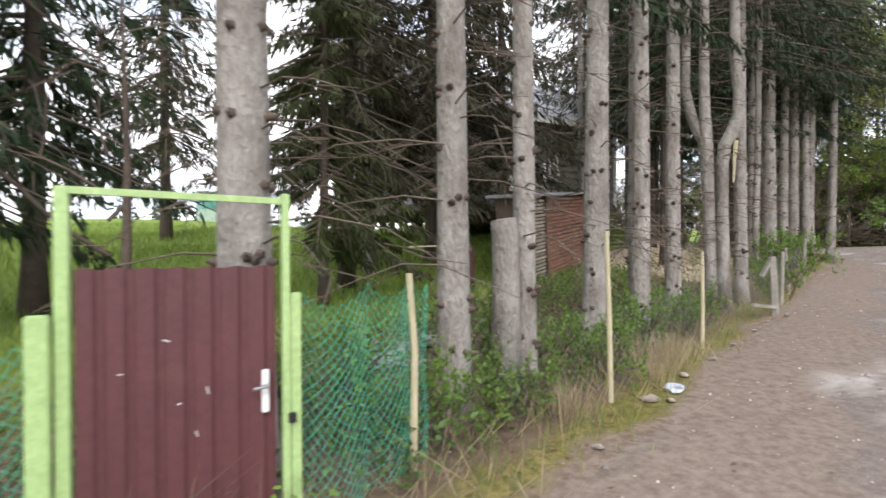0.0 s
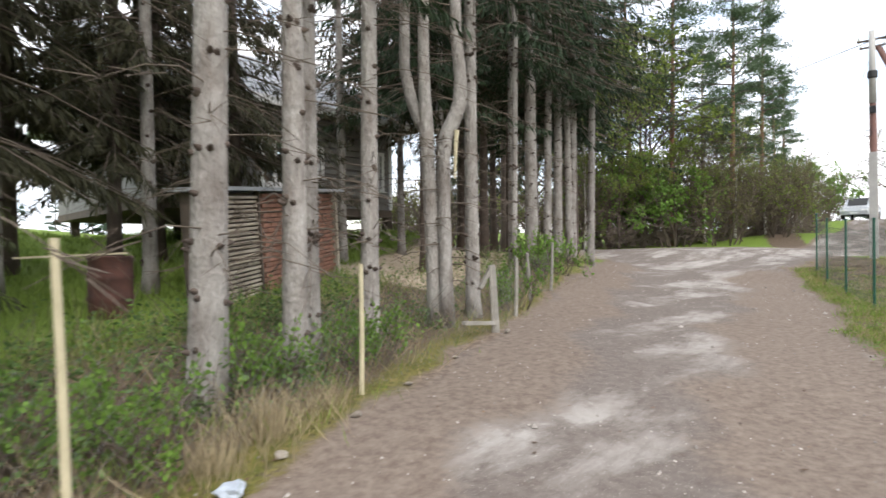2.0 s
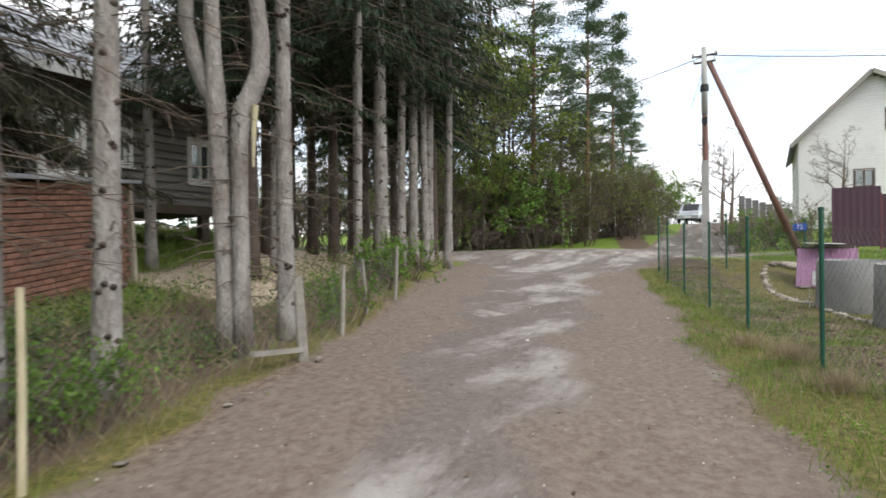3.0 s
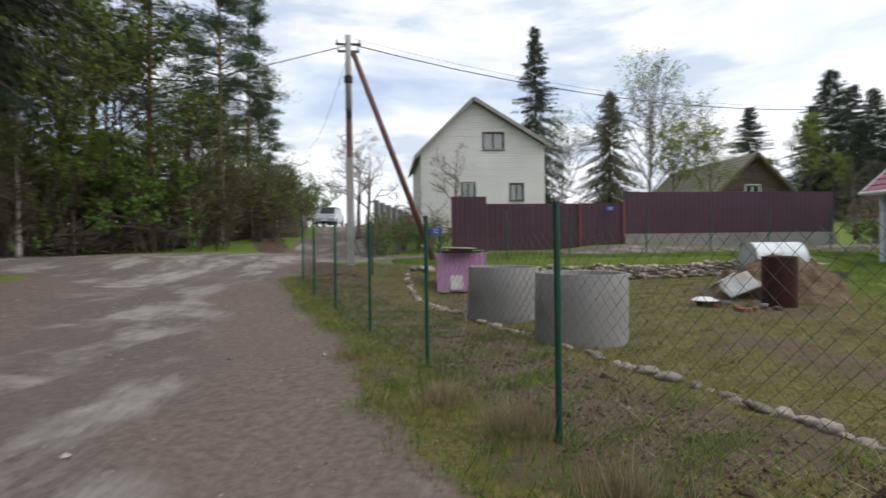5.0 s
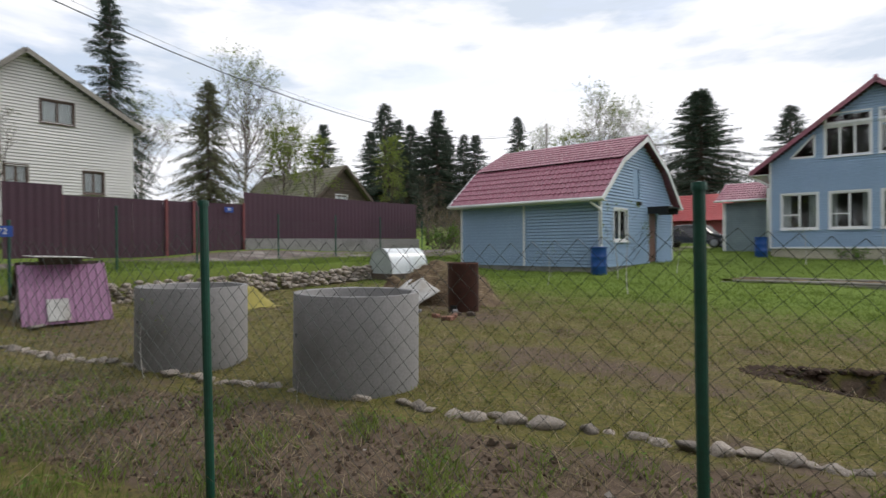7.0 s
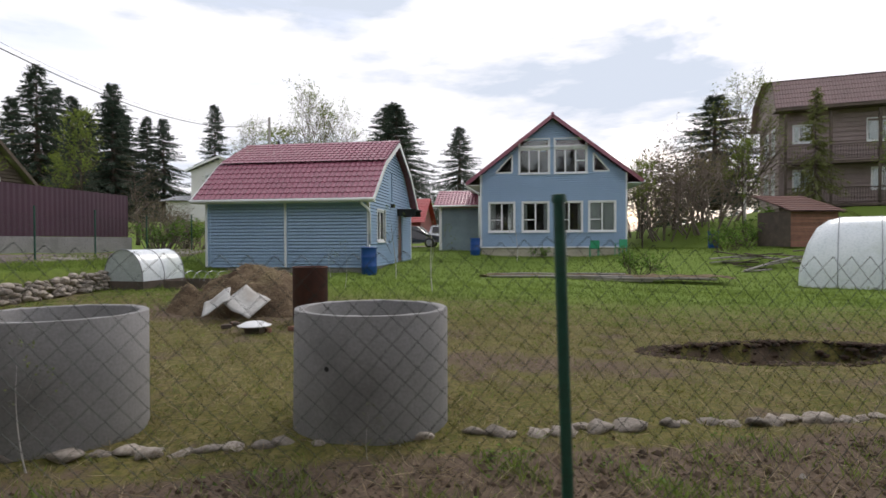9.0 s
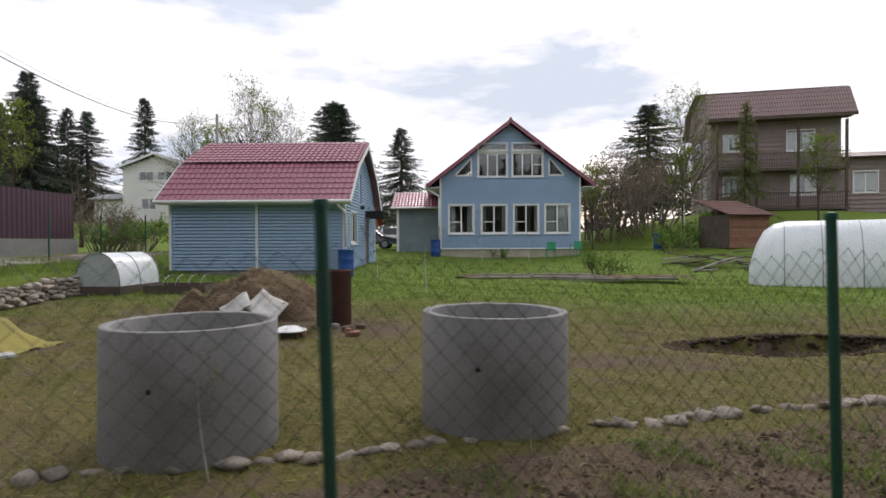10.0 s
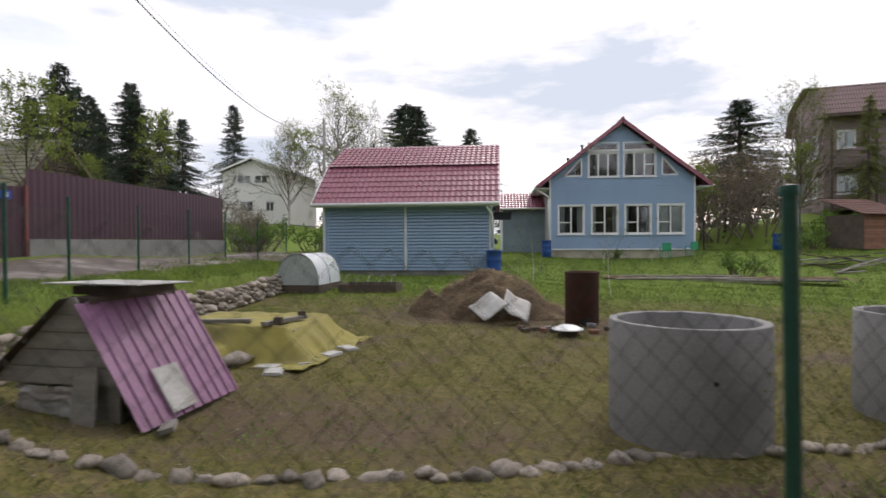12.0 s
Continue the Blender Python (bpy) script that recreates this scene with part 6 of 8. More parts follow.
def car(x, y, z, turn, material, label, tall=False, name="car"):
    c = thing(name, pose(x, y, z, 0, 0, turn), label, "car")
    top, hood, roof_h = (1.65, 0.95, 1.0) if tall else (1.45, 0.82, 0.9)
    prof = [(-2.2, 0.35), (-2.22, 0.62), (-2.1, hood + 0.02), (-1.55, hood + 0.08), (-0.95, top - 0.05), (-0.3, top), (0.55, top - 0.03), (1.25, hood + 0.06), (2.05, hood - 0.08), (2.2, 0.6), (2.18, 0.35)]
    bm = bmesh.new()
    secs = []
    for y_, k in ((-0.85, 0.0), (-0.78, 1.0), (0.78, 1.0), (0.85, 0.0)):
        secs.append([bm.verts.new((px * (1 if k else 0.985), y_ * (0.86 if pz > hood + 0.1 else 1), pz - (0.02 if not k else 0))) for px, pz in prof])
    for a, b in zip(secs, secs[1:]):
        for q in range(len(prof) - 1):
            bm.faces.new((a[q], a[q + 1], b[q + 1], b[q]))
    for s in (secs[0], secs[-1]):
        bm.faces.new(s)
    part("body", bm, material, c, smooth=False)
    for s in (-1, 1):
        w = part("side_window", boxes((-1.05, -0.15, s * 0.745 - 0.012, s * 0.745 + 0.012, hood + 0.12, top - 0.12), (-0.08, 0.75, s * 0.745 - 0.012, s * 0.745 + 0.012, hood + 0.12, top - 0.12)), BLACK, c)
    part("windscreen", bar_between((0.68, 0, top - 0.06), (1.22, 0, hood + 0.1), 1.2, 0.02), BLACK, c)
    part("rear_window", bar_between((-1.06, 0, top - 0.1), (-1.5, 0, hood + 0.13), 1.2, 0.02), BLACK, c)
    for sx in (-1.35, 1.35):
        for sy in (-0.8, 0.8):
            wh = part("wheel", lathe([(0.0, -0.09), (0.24, -0.1), (0.32, -0.08), (0.32, 0.08), (0.24, 0.1), (0.0, 0.09)], 24), BLACK, c, m=pose(sx, sy, 0.32, 90, 0, 0), smooth=True)
            part("rim", lathe([(0, -0.1), (0.19, -0.105), (0.21, -0.095)], 16), STEEL, wh)
            part("rim", lathe([(0, 0.1), (0.19, 0.105), (0.21, 0.095)], 16), STEEL, wh)
    for s in (-0.6, 0.6):
        part("headlight", soft_box(2.12, 2.2, s - 0.17, s + 0.17, 0.6, 0.72, 0.02), WHITE_TRIM, c)
        part("tail_light", soft_box(-2.24, -2.16, s - 0.17, s + 0.17, 0.68, 0.82, 0.02), ROOF_RED, c)
    for s in (2.2, -2.22):
        part("number_plate", boxes((s - 0.012, s + 0.012, -0.25, 0.25, 0.42, 0.53)), WHITE_TRIM, c)
    return c


car(19.2, -33.6, gz(19.2, -33.6), 180, CAR_DARK, "dark grey saloon car parked on the drive")
car(18.6, -43.0, gz(18.6, -43), 95, CAR_SILVER, "silver estate car parked behind the barn", tall=True)
car(53.4, 6.0, gz(53.4, 6.0), 175, CAR_SILVER, "silver off-road car standing up the hill road", tall=True)
# wooden stack and shed below the brown house
shed = thing("shed", pose(-1.6, -24.5, gz(-1.6, -24.5), 0, 0, 15), "small red-brown board shed with stacked timber", "shed")
for k in range(12):
    part("board", boxes((-1.2, 1.2, -0.02 + 0.004 * (k % 2), 0.02, 0.14 * k, 0.14 * k + 0.13)), BRICK, shed)
part("side_wall", boxes((1.15, 1.2, -2.2, -0.03, 0, 1.66), (-1.2, -1.15, -2.2, -0.03, 0, 1.66), (-1.15, 1.15, -2.2, -2.15, 0, 1.66)), DARK_WOOD, shed)
roof_plane("roof_slope", (-1.4, 0.3, 1.65), (2.8, 0, 0), (0, -2.7, 0.9), mat("brown_old_roof", (0.15, 0.07, 0.055), None, 0.8, 1, 12, 0.3), shed)
for k in range(26):
    L = rng.uniform(0.8, 2.2)
    x, y = rng.uniform(-0.5, 3.2), rng.uniform(-22.0, -19.8)
    p = thing("plank", pose(x, y, gz(x, y) + rng.uniform(0.0, 0.35), rng.uniform(-8, 8), rng.uniform(-14, 14), rng.uniform(-40, 40)), "weathered plank in a loose timber stack", "plank", "loose planks by the shed")
    part("plank", boxes((-L / 2, L / 2, -0.07, 0.07, 0, 0.04)), rng.choice([GREY_BOARD, DARK_WOOD]), p)

# ---- trees and undergrowth ----
NP = np.random.RandomState(11)


def unit(v):
    return v / (np.linalg.norm(v, axis=-1, keepdims=True) + 1e-9)


def spray(leaves, origin, tip, n, length, width, droop=0.5, spread=0.5):
    """Needle sprays hung along a limb from origin to tip."""
    o, t = np.asarray(origin, float), np.asarray(tip, float)
    u = NP.uniform(0.12, 1.0, n)[:, None]
    base = o + (t - o) * u
    d = unit(t - o)
    side = unit(np.cross(d, [0, 0, 1.0]))
    s = NP.choice([-1, 1], n)[:, None] * NP.uniform(0.1, 1, n)[:, None]
    along = d * NP.uniform(0.1, 0.8, n)[:, None] + side * s * spread + np.array([0, 0, -1.0]) * NP.uniform(0.0, 2 * droop, n)[:, None]
    along = unit(along) * (length * NP.uniform(0.5, 1.2, n) * (1.15 - 0.6 * u[:, 0]))[:, None]
    w = unit(np.cross(along, NP.normal(size=(n, 3)))) * width * NP.uniform(0.6, 1.3, n)[:, None]
    leaves.add(base + NP.normal(size=(n, 3)) * 0.02, along, w)


def trunk_mesh(h, r, bend, top=0.15, sides=12, rings=16, flare=0.35, rough=0.06):
    bm = bmesh.new()
    pts, rad = [], []
    for k in range(rings + 1):
        t = k / rings
        z = h * t ** 1.3
        pts.append((bend * math.sin(2.2 * t + 0.3), bend * 0.7 * math.sin(3.1 * t + 1.2), z - 0.12))
        rad.append(r * ((1 - z / h) * (1 - top) + top) * (1 + flare * math.exp(-z * 5)))
    tube_bm(pts, rad, sides, True, bm)
    for v in bm.verts:
        k = noise.noise(Vector((v.co.x * 9, v.co.y * 9, v.co.z * 1.5 + r * 50)))
        v.co.x += k * r * rough
        v.co.y += k * r * rough
    return bm


def row_spruce(x, y, r, h=13.0, low=3.4, reach=1.9, dead=26, needles=1500, lean=(0, 0), side=None, seed=0, label="tall grey-barked spruce with dead lower twigs", foliage=None):
    """A spruce of the roadside row: bare knotty trunk, dead whorls, a dark crown high up."""
    rnd = random.Random(seed + int(x * 31))
    t = thing("spruce_tree", pose(x, y, gz(x, y), lean[0], lean[1], rnd.uniform(0, 360)), label, "tree", "spruces along the road")
    part("trunk", trunk_mesh(h, r, 0.05), SPRUCE_BARK, t, smooth=True)
    knots = Rods(5)
    for k in range(64):
        z = 0.4 + 0.34 * int(rnd.uniform(0, 13)) + rnd.uniform(-0.05, 0.05)
        a = rnd.uniform(0, 6.28)
        rr = r * (1 - z / h * 0.85)
        d = np.array([math.cos(a), math.sin(a), 0.15])
        c = np.array([0.05 * math.sin(2.2 * (z / h) ** 0.77 + 0.3), 0.035 * math.sin(3.1 * (z / h) ** 0.77 + 1.2), z])
        knots.add([c + d * rr * 0.85, c + d * (rr + 0.012), c + d * (rr + rnd.uniform(0.015, 0.05))], [0.03, 0.022, 0.008])
    tagged(knots.mesh("knot_wood", DARK_BARK, t), kind="stuff")
    twigs = Rods(3)
    for k in range(dead):
        z = rnd.uniform(1.0, low + 1.6)
        a = rnd.uniform(0, 6.28)
        L = rnd.uniform(0.35, 1.5)
        d = np.array([math.cos(a), math.sin(a), 0])
        ps = [np.array([0, 0, z]) + d * L * q + np.array([0, 0, 0.05 * math.sin(3 * q) - 0.28 * L * q * q + 0.03 * rnd.uniform(-1, 1)]) for q in (0, 0.3, 0.6, 1.0)]
        twigs.add(ps, [0.008, 0.006, 0.004, 0.0018])
        for _ in range(5):
            q = rnd.uniform(0.3, 0.95)
            b0 = np.array([0, 0, z]) + d * L * q + np.array([0, 0, -0.28 * L * q * q])
            e = unit(d + np.array([rnd.uniform(-1, 1), rnd.uniform(-1, 1), rnd.uniform(-0.7, 0.1)])) * rnd.uniform(0.12, 0.4)
            twigs.add([b0, b0 + e * 0.6, b0 + e], [0.004, 0.003, 0.0015])
    lv = Leaves()
    nb = max(8, needles // 30)
    for k in range(nb):
        z = low + (min(h, 9.5) - low) * (k + rnd.random()) / nb
        a = rnd.uniform(0, 6.28)
        L = reach * rnd.uniform(0.55, 1.1) * (1.0 - 0.25 * (z - low) / (h - low)) * (0.55 + 0.45 * min(1, (z - low) / 1.2))
        o = np.array([0, 0, z])
        tip = o + np.array([math.cos(a) * L, math.sin(a) * L, -0.42 * L])
        twigs.add([o, o + (tip - o) * 0.5 + np.array([0, 0, 0.08]), tip], [0.018, 0.011, 0.004])
        spray(lv, o + np.array([0, 0, 0.06]), tip, 36, 0.34, 0.017, 0.8, 0.55)
    tagged(twigs.mesh("dead_wood", TWIG, t), kind="stuff")
    lv.mesh("crown", foliage or SPRUCE_NEEDLES, t)
    return t


ROW = [(0.44, 2.62, 0.135, 40), (1.75, 3.02, 0.112, 40), (2.43, 3.27, 0.092, 40), (3.88, 3.95, 0.135, 44), (4.57, 4.06, 0.105, 40), (5.02, 4.45, 0.09, 30), (5.72, 4.50, 0.098, 40),
       (7.82, 4.97, 0.10, 34), (11.25, 6.95, 0.075, 26), (11.6, 7.2, 0.09, 24), (12.7, 7.4, 0.155, 26), (13.85, 7.74, 0.11, 20), (14.6, 7.92, 0.13, 20), (14.95, 7.84, 0.10, 16), (15.2, 7.85, 0.13, 16), (15.4, 7.5, 0.11, 14)]
for i, (x, y, r, dead) in enumerate(ROW):
    far = x > 7.5
    row_spruce(x, y, r, 14, low=3.6 if not far else 4.3, reach=1.5 if not far else 2.6, dead=int(dead * 0.8), needles=700 if not far else 2600, lean=(random.uniform(-1, 1), random.uniform(-1.2, 1.2)), seed=i)

for i, (x, y) in enumerate(((4.9, 8.3), (9.2, 9.9), (10.9, 8.6), (11.4, 10.4), (3.3, 8.6))):
    row_spruce(x, y, 0.10, 13, low=3.1, reach=2.3, dead=26, needles=2600, seed=60 + i, label="shaded spruce with a bare twiggy trunk", foliage=BROWN_NEEDLES)


def forked_spruce(x, y):
    t = thing("forked_spruce", pose(x, y, gz(x, y), 0, 0, -50), "pair of grown-together spruce trunks that fork into curved stems", "tree", "spruces along the road")
    stems = (("trunk", [(0.05, 0, -0.1), (0.03, 0, 0.5), (0.0, 0, 1.3), (-0.02, 0, 2.0), (-0.04, 0, 2.4), (-0.05, -0.02, 2.75), (-0.06, -0.03, 3.2), (-0.05, -0.03, 4.4), (-0.03, 0, 9)], (0.115, 0.088, 0.08, 0.084, 0.092, 0.074, 0.068, 0.06, 0.02)),
             ("trunk", [(0.19, -0.05, -0.1), (0.18, -0.05, 0.5), (0.17, -0.03, 1.3), (0.17, -0.02, 2.0), (0.20, -0.02, 2.28), (0.29, -0.03, 2.44), (0.37, -0.03, 2.66), (0.38, -0.02, 2.95), (0.33, -0.02, 3.5), (0.3, 0, 9)], (0.11, 0.085, 0.075, 0.078, 0.086, 0.09, 0.086, 0.078, 0.07, 0.02)),
             ("stem", [(-0.03, 0, 2.25), (-0.12, 0.02, 2.46), (-0.22, 0.03, 2.72), (-0.30, 0.03, 3.1), (-0.29, 0.02, 3.7), (-0.22, 0, 5.5), (-0.2, 0, 9)], (0.06, 0.074, 0.072, 0.066, 0.062, 0.05, 0.02)))
    for name, pts, radii in stems:
        part(name, tube_bm(pts, list(radii), 14), SPRUCE_BARK, t, smooth=True)
    rnd = random.Random(4)
    tw = Rods(3)
    for k in range(110):
        z, a, L = rnd.uniform(0.5, 5), rnd.uniform(0, 6.28), rnd.uniform(0.15, 0.8)
        d = np.array([math.cos(a), math.sin(a), -0.2])
        o = np.array([rnd.choice([0.02, 0.17]) if z < 2.4 else rnd.choice([-0.28, -0.05, 0.34]), 0, z])
        tw.add([o, o + d * L * 0.5 + np.array([0, 0, 0.05]), o + d * L], [0.010, 0.006, 0.002])
    tagged(tw.mesh("dead_wood", TWIG, t), kind="stuff")
    part("broken_stub", tube_bm([(0.30, -0.06, 1.75), (0.31, -0.07, 2.05), (0.33, -0.07, 2.32)], [0.012, 0.022, 0.03], 7), STAKE_WOOD, t, "pale splintered branch stub")
    lv = Leaves()
    for k in range(60):
        z, a = rnd.uniform(4.2, 9), rnd.uniform(0, 6.28)
        o = np.array([0, 0, z])
        tip = o + np.array([math.cos(a) * 1.8, math.sin(a) * 1.8, -0.7]) * rnd.uniform(0.6, 1.1)
        spray(lv, o, tip, 36, 0.34, 0.017, 0.8, 0.55)
    lv.mesh("crown", SPRUCE_NEEDLES, t)


forked_spruce(6.95, 4.92)
stub = thing("tree_stump", pose(2.25, 3.2, gz(2.25, 3.2)), "tall sawn-off spruce stump grown against a trunk", "stump")
part("trunk", tube_bm([(0, 0, -0.1), (0.01, 0, 0.7), (0.0, 0, 1.2), (-0.02, 0, 1.3)], [0.125, 0.10, 0.095, 0.09], 14), SPRUCE_BARK, stub, smooth=True)


def skirt_spruce(h, low, reach, nb, per, foliage, spray_len=0.4, width=0.022):
    """A spruce with drooping live boughs; parts for a thing at the origin."""
    lv, tw = Leaves(), Rods(3)
    for k in range(nb):
        f = (k + NP.rand()) / nb
        z = low + (h - low) * f ** 1.15
        a = NP.uniform(0, 6.28)
        L = reach * (1 - 0.93 * (z - low) / (h - low)) * NP.uniform(0.55, 1.2)
        o = np.array([0, 0, z])
        dr = -0.45 if f < 0.6 else -0.15 + 0.2 * f
        tip = o + np.array([math.cos(a) * L, math.sin(a) * L, dr * L])
        tw.add([o, o + (tip - o) * 0.5 + np.array([0, 0, 0.05 * L]), tip], [0.02 + 0.006 * L, 0.012, 0.004])
        spray(lv, o, tip, max(6, int(per * (0.3 + L / reach))), spray_len, width, 0.7, 0.6)
    return lv, tw


def conifer(name, x, y, h, low, reach, nb, per, foliage, r, label, group, z=None, spray_len=0.4, width=0.022):
    t = thing(name, pose(x, y, gz(x, y) if z is None else z), label, "tree", group)
    part("trunk", trunk_mesh(h, r, 0.04, 0.05, 8, 8), DARK_BARK, t, smooth=True)
    lv, tw = skirt_spruce(h, low, reach, nb, per, foliage, spray_len, width)
    tagged(tw.mesh("bough_wood", TWIG, t), kind="stuff")
    lv.mesh("crown", foliage, t)
    return t


G1 = "dark spruces behind the row"
base_a = conifer("spruce_tree", 2.6, 7.8, 11, 2.0, 2.2, 170, 72, BROWN_NEEDLES, 0.12, "shaded spruce with dark drooping boughs", G1, spray_len=0.36, width=0.016)
base_b = conifer("spruce_tree", -1.05, 6.9, 11, 1.7, 1.9, 190, 75, SPRUCE_NEEDLES, 0.12, "broad dark spruce with boughs near the ground", G1, spray_len=0.36, width=0.016)
base_c = conifer("spruce_tree", 14.8, 11.5, 13, 4.6, 2.9, 150, 80, SPRUCE_NEEDLES, 0.14, "tall dark spruce with a high drooping crown", G1, spray_len=0.4, width=0.018)
for i, (x, y, s) in enumerate(((4.7, 9.1, 0.9), (5.6, 10.0, 1.0), (0.4, 13.8, 1.05), (6.8, 9.8, 1.0), (3.5, 9.5, 0.95))):
    c = copy_thing(base_a, pose(x, y, gz(x, y) - 0.1, 0, 0, 40 + i * 67))
    c.scale = (s, s, s * random.uniform(0.95, 1.1))
for i, (x, y, s) in enumerate(((13.6, 9.6, 0.95), (15.6, 10.2, 1.0), (17.2, 10.4, 1.0), (12.4, 10.6, 1.0), (17.0, 8.9, 0.9), (13.4, 13.4, 1.1), (15.5, 13.0, 1.0), (17.8, 12.6, 1.1), (20.2, 14.0, 1.1), (9.9, 8.1, 0.85))):
    c = copy_thing(base_c, pose(x, y, gz(x, y) - 0.1, 0, 0, i * 67))
    c.scale = (s, s, s * random.uniform(0.9, 1.1))
for i, (x, y, s) in enumerate(((26.4, 18.4, 1.2), (31.2, 17.6, 1.2), (24.8, 20.0, 1.3), (-3.6, 4.2, 0.85), (-1.9, 5.3, 0.85), (-4.2, 8.5, 1.1), (-6.5, 6.0, 1.2))):
    c = copy_thing(base_b, pose(x, y, gz(x, y) - 0.1, 0, 0, i * 50))
    c.scale = (s, s, s)


def branchy(rods, leaves, o, d, length, r, depth, rnd, leaf_n, leaf_len, leaf_w, up=0.25, wiggle=0.25, fork=(2, 4)):
    """Limbs that fork again and again, with small leaves at the ends."""
    o, d = np.asarray(o, float), unit(np.asarray(d, float))
    pts, p = [o], o
    for k in range(3):
        d = unit(d + NP.normal(size=3) * wiggle * 0.5 + np.array([0, 0, up * 0.3]))
        p = p + d * length / 3
        pts.append(p)
    rods.add(pts, [r, r * 0.85, r * 0.7, r * 0.5])
    if depth == 0:
        if leaf_n:
            b = pts[1] + (pts[3] - pts[1]) * NP.rand(leaf_n, 1) + NP.normal(size=(leaf_n, 3)) * length * 0.1
            al = unit(NP.normal(size=(leaf_n, 3)) + np.array([0, 0, -0.2])) * leaf_len * NP.uniform(0.6, 1.3, (leaf_n, 1))
            leaves.add(b, al, unit(np.cross(al, NP.normal(size=(leaf_n, 3)))) * leaf_w)
        return
    for k in range(rnd.randint(*fork)):
        q = rnd.uniform(0.35, 1.0)
        i = min(2, int(q * 3))
        b = pts[i] + (pts[i + 1] - pts[i]) * (q * 3 - i)
        nd_ = unit(d + NP.normal(size=3) * 0.65)
        branchy(rods, leaves, b, nd_, length * rnd.uniform(0.55, 0.8), r * 0.55, depth - 1, rnd, leaf_n, leaf_len, leaf_w, up, wiggle, fork)


def leafy_tree(name, x, y, h, r, label, group, bark, leaf, leaf_n=6, leaf_len=0.12, leaf_w=0.035, limbs=14, depth=3, spread=0.8, low=0.25, seed=1, z=None, up=0.3, category="tree"):
    t = thing(name, pose(x, y, gz(x, y) if z is None else z), label, category, group)
    rnd = random.Random(seed)
    NP.seed(seed)
    part("trunk", trunk_mesh(h * 0.95, r, 0.12, 0.06, 8, 10, flare=0.2), bark, t, smooth=True)
    rods, lv = Rods(3), Leaves()
    for k in range(limbs):
        f = low + (0.95 - low) * (k + rnd.random()) / limbs
        a = rnd.uniform(0, 6.28)
        L = h * 0.34 * (1.1 - f * 0.75)
        branchy(rods, lv, (0, 0, h * f), (math.cos(a) * spread, math.sin(a) * spread, 0.75), L, r * 0.5 * (1.1 - f), depth, rnd, leaf_n, leaf_len, leaf_w, up)
    tagged(rods.mesh("limb_wood", bark if bark is not BIRCH_BARK else TWIG, t), kind="stuff")
    if leaf_n:
        lv.mesh("crown", leaf, t)
    return t


def bush(name, x, y, h, w, stems, label, group, leaf, leaf_n=5, leaf_len=0.09, leaf_w=0.03, seed=1, bark=None, depth=2, z=None):
    t = thing(name, pose(x, y, gz(x, y) - 0.03 if z is None else z), label, "shrub", group)
    rnd = random.Random(seed)
    NP.seed(seed)
    rods, lv = Rods(3), Leaves()
    for k in range(stems):
        a, q = rnd.uniform(0, 6.28), rnd.uniform(0, 1) ** 0.5
        o = np.array([math.cos(a) * w * 0.25 * q, math.sin(a) * w * 0.25 * q, 0])
        branchy(rods, lv, o, (math.cos(a) * 0.55 * w / h, math.sin(a) * 0.55 * w / h, 1.0), h * rnd.uniform(0.42, 0.62), 0.012 + 0.008 * h, depth, rnd, leaf_n, leaf_len, leaf_w, 0.35)
    tagged(rods.mesh("stem_wood", bark or TWIG, t), kind="stuff")
    if leaf_n:
        lv.mesh("leaves", leaf, t)
    return t


def pine(name, x, y, h, r, low, label, group, seed=1, clumps=46, reach=2.6):
    t = thing(name, pose(x, y, gz(x, y)), label, "tree", group)
    rnd = random.Random(seed)
    NP.seed(seed)
    part("trunk", trunk_mesh(h, r, 0.15, 0.12, 10, 12, flare=0.2), PINE_BARK, t, smooth=True)
    rods, lv = Rods(4), Leaves()
    for k in range(clumps):
        f = (k + rnd.random()) / clumps
        z = h * (low + (1 - low) * f)
        a = rnd.uniform(0, 6.28)
        L = reach * rnd.uniform(0.45, 1.15) * (1.05 - 0.7 * f)
        o = np.array([0, 0, z])
        tip = o + np.array([math.cos(a) * L, math.sin(a) * L, rnd.uniform(-0.1, 0.3) * L])
        rods.add([o, o + (tip - o) * 0.5 + np.array([0, 0, 0.1]), tip], [0.05, 0.03, 0.012])
        for c in range(5):
            q = rnd.uniform(0.4, 1.05)
            cc = o + (tip - o) * q + NP.normal(size=3) * np.array([0.3, 0.3, 0.12]) * L * 0.35
            n = 58
            rodp = NP.normal(size=(n, 3)) * np.array([0.26, 0.26, 0.1]) * (0.7 + 0.25 * L)
            al = unit(NP.normal(size=(n, 3)) + np.array([0, 0, 0.6])) * NP.uniform(0.12, 0.26, (n, 1))
            lv.add(cc + rodp, al, unit(np.cross(al, NP.normal(size=(n, 3)))) * 0.02)
    tagged(rods.mesh("limb_wood", DARK_BARK, t), kind="stuff")
    lv.mesh("crown", PINE_NEEDLES, t)
    return t


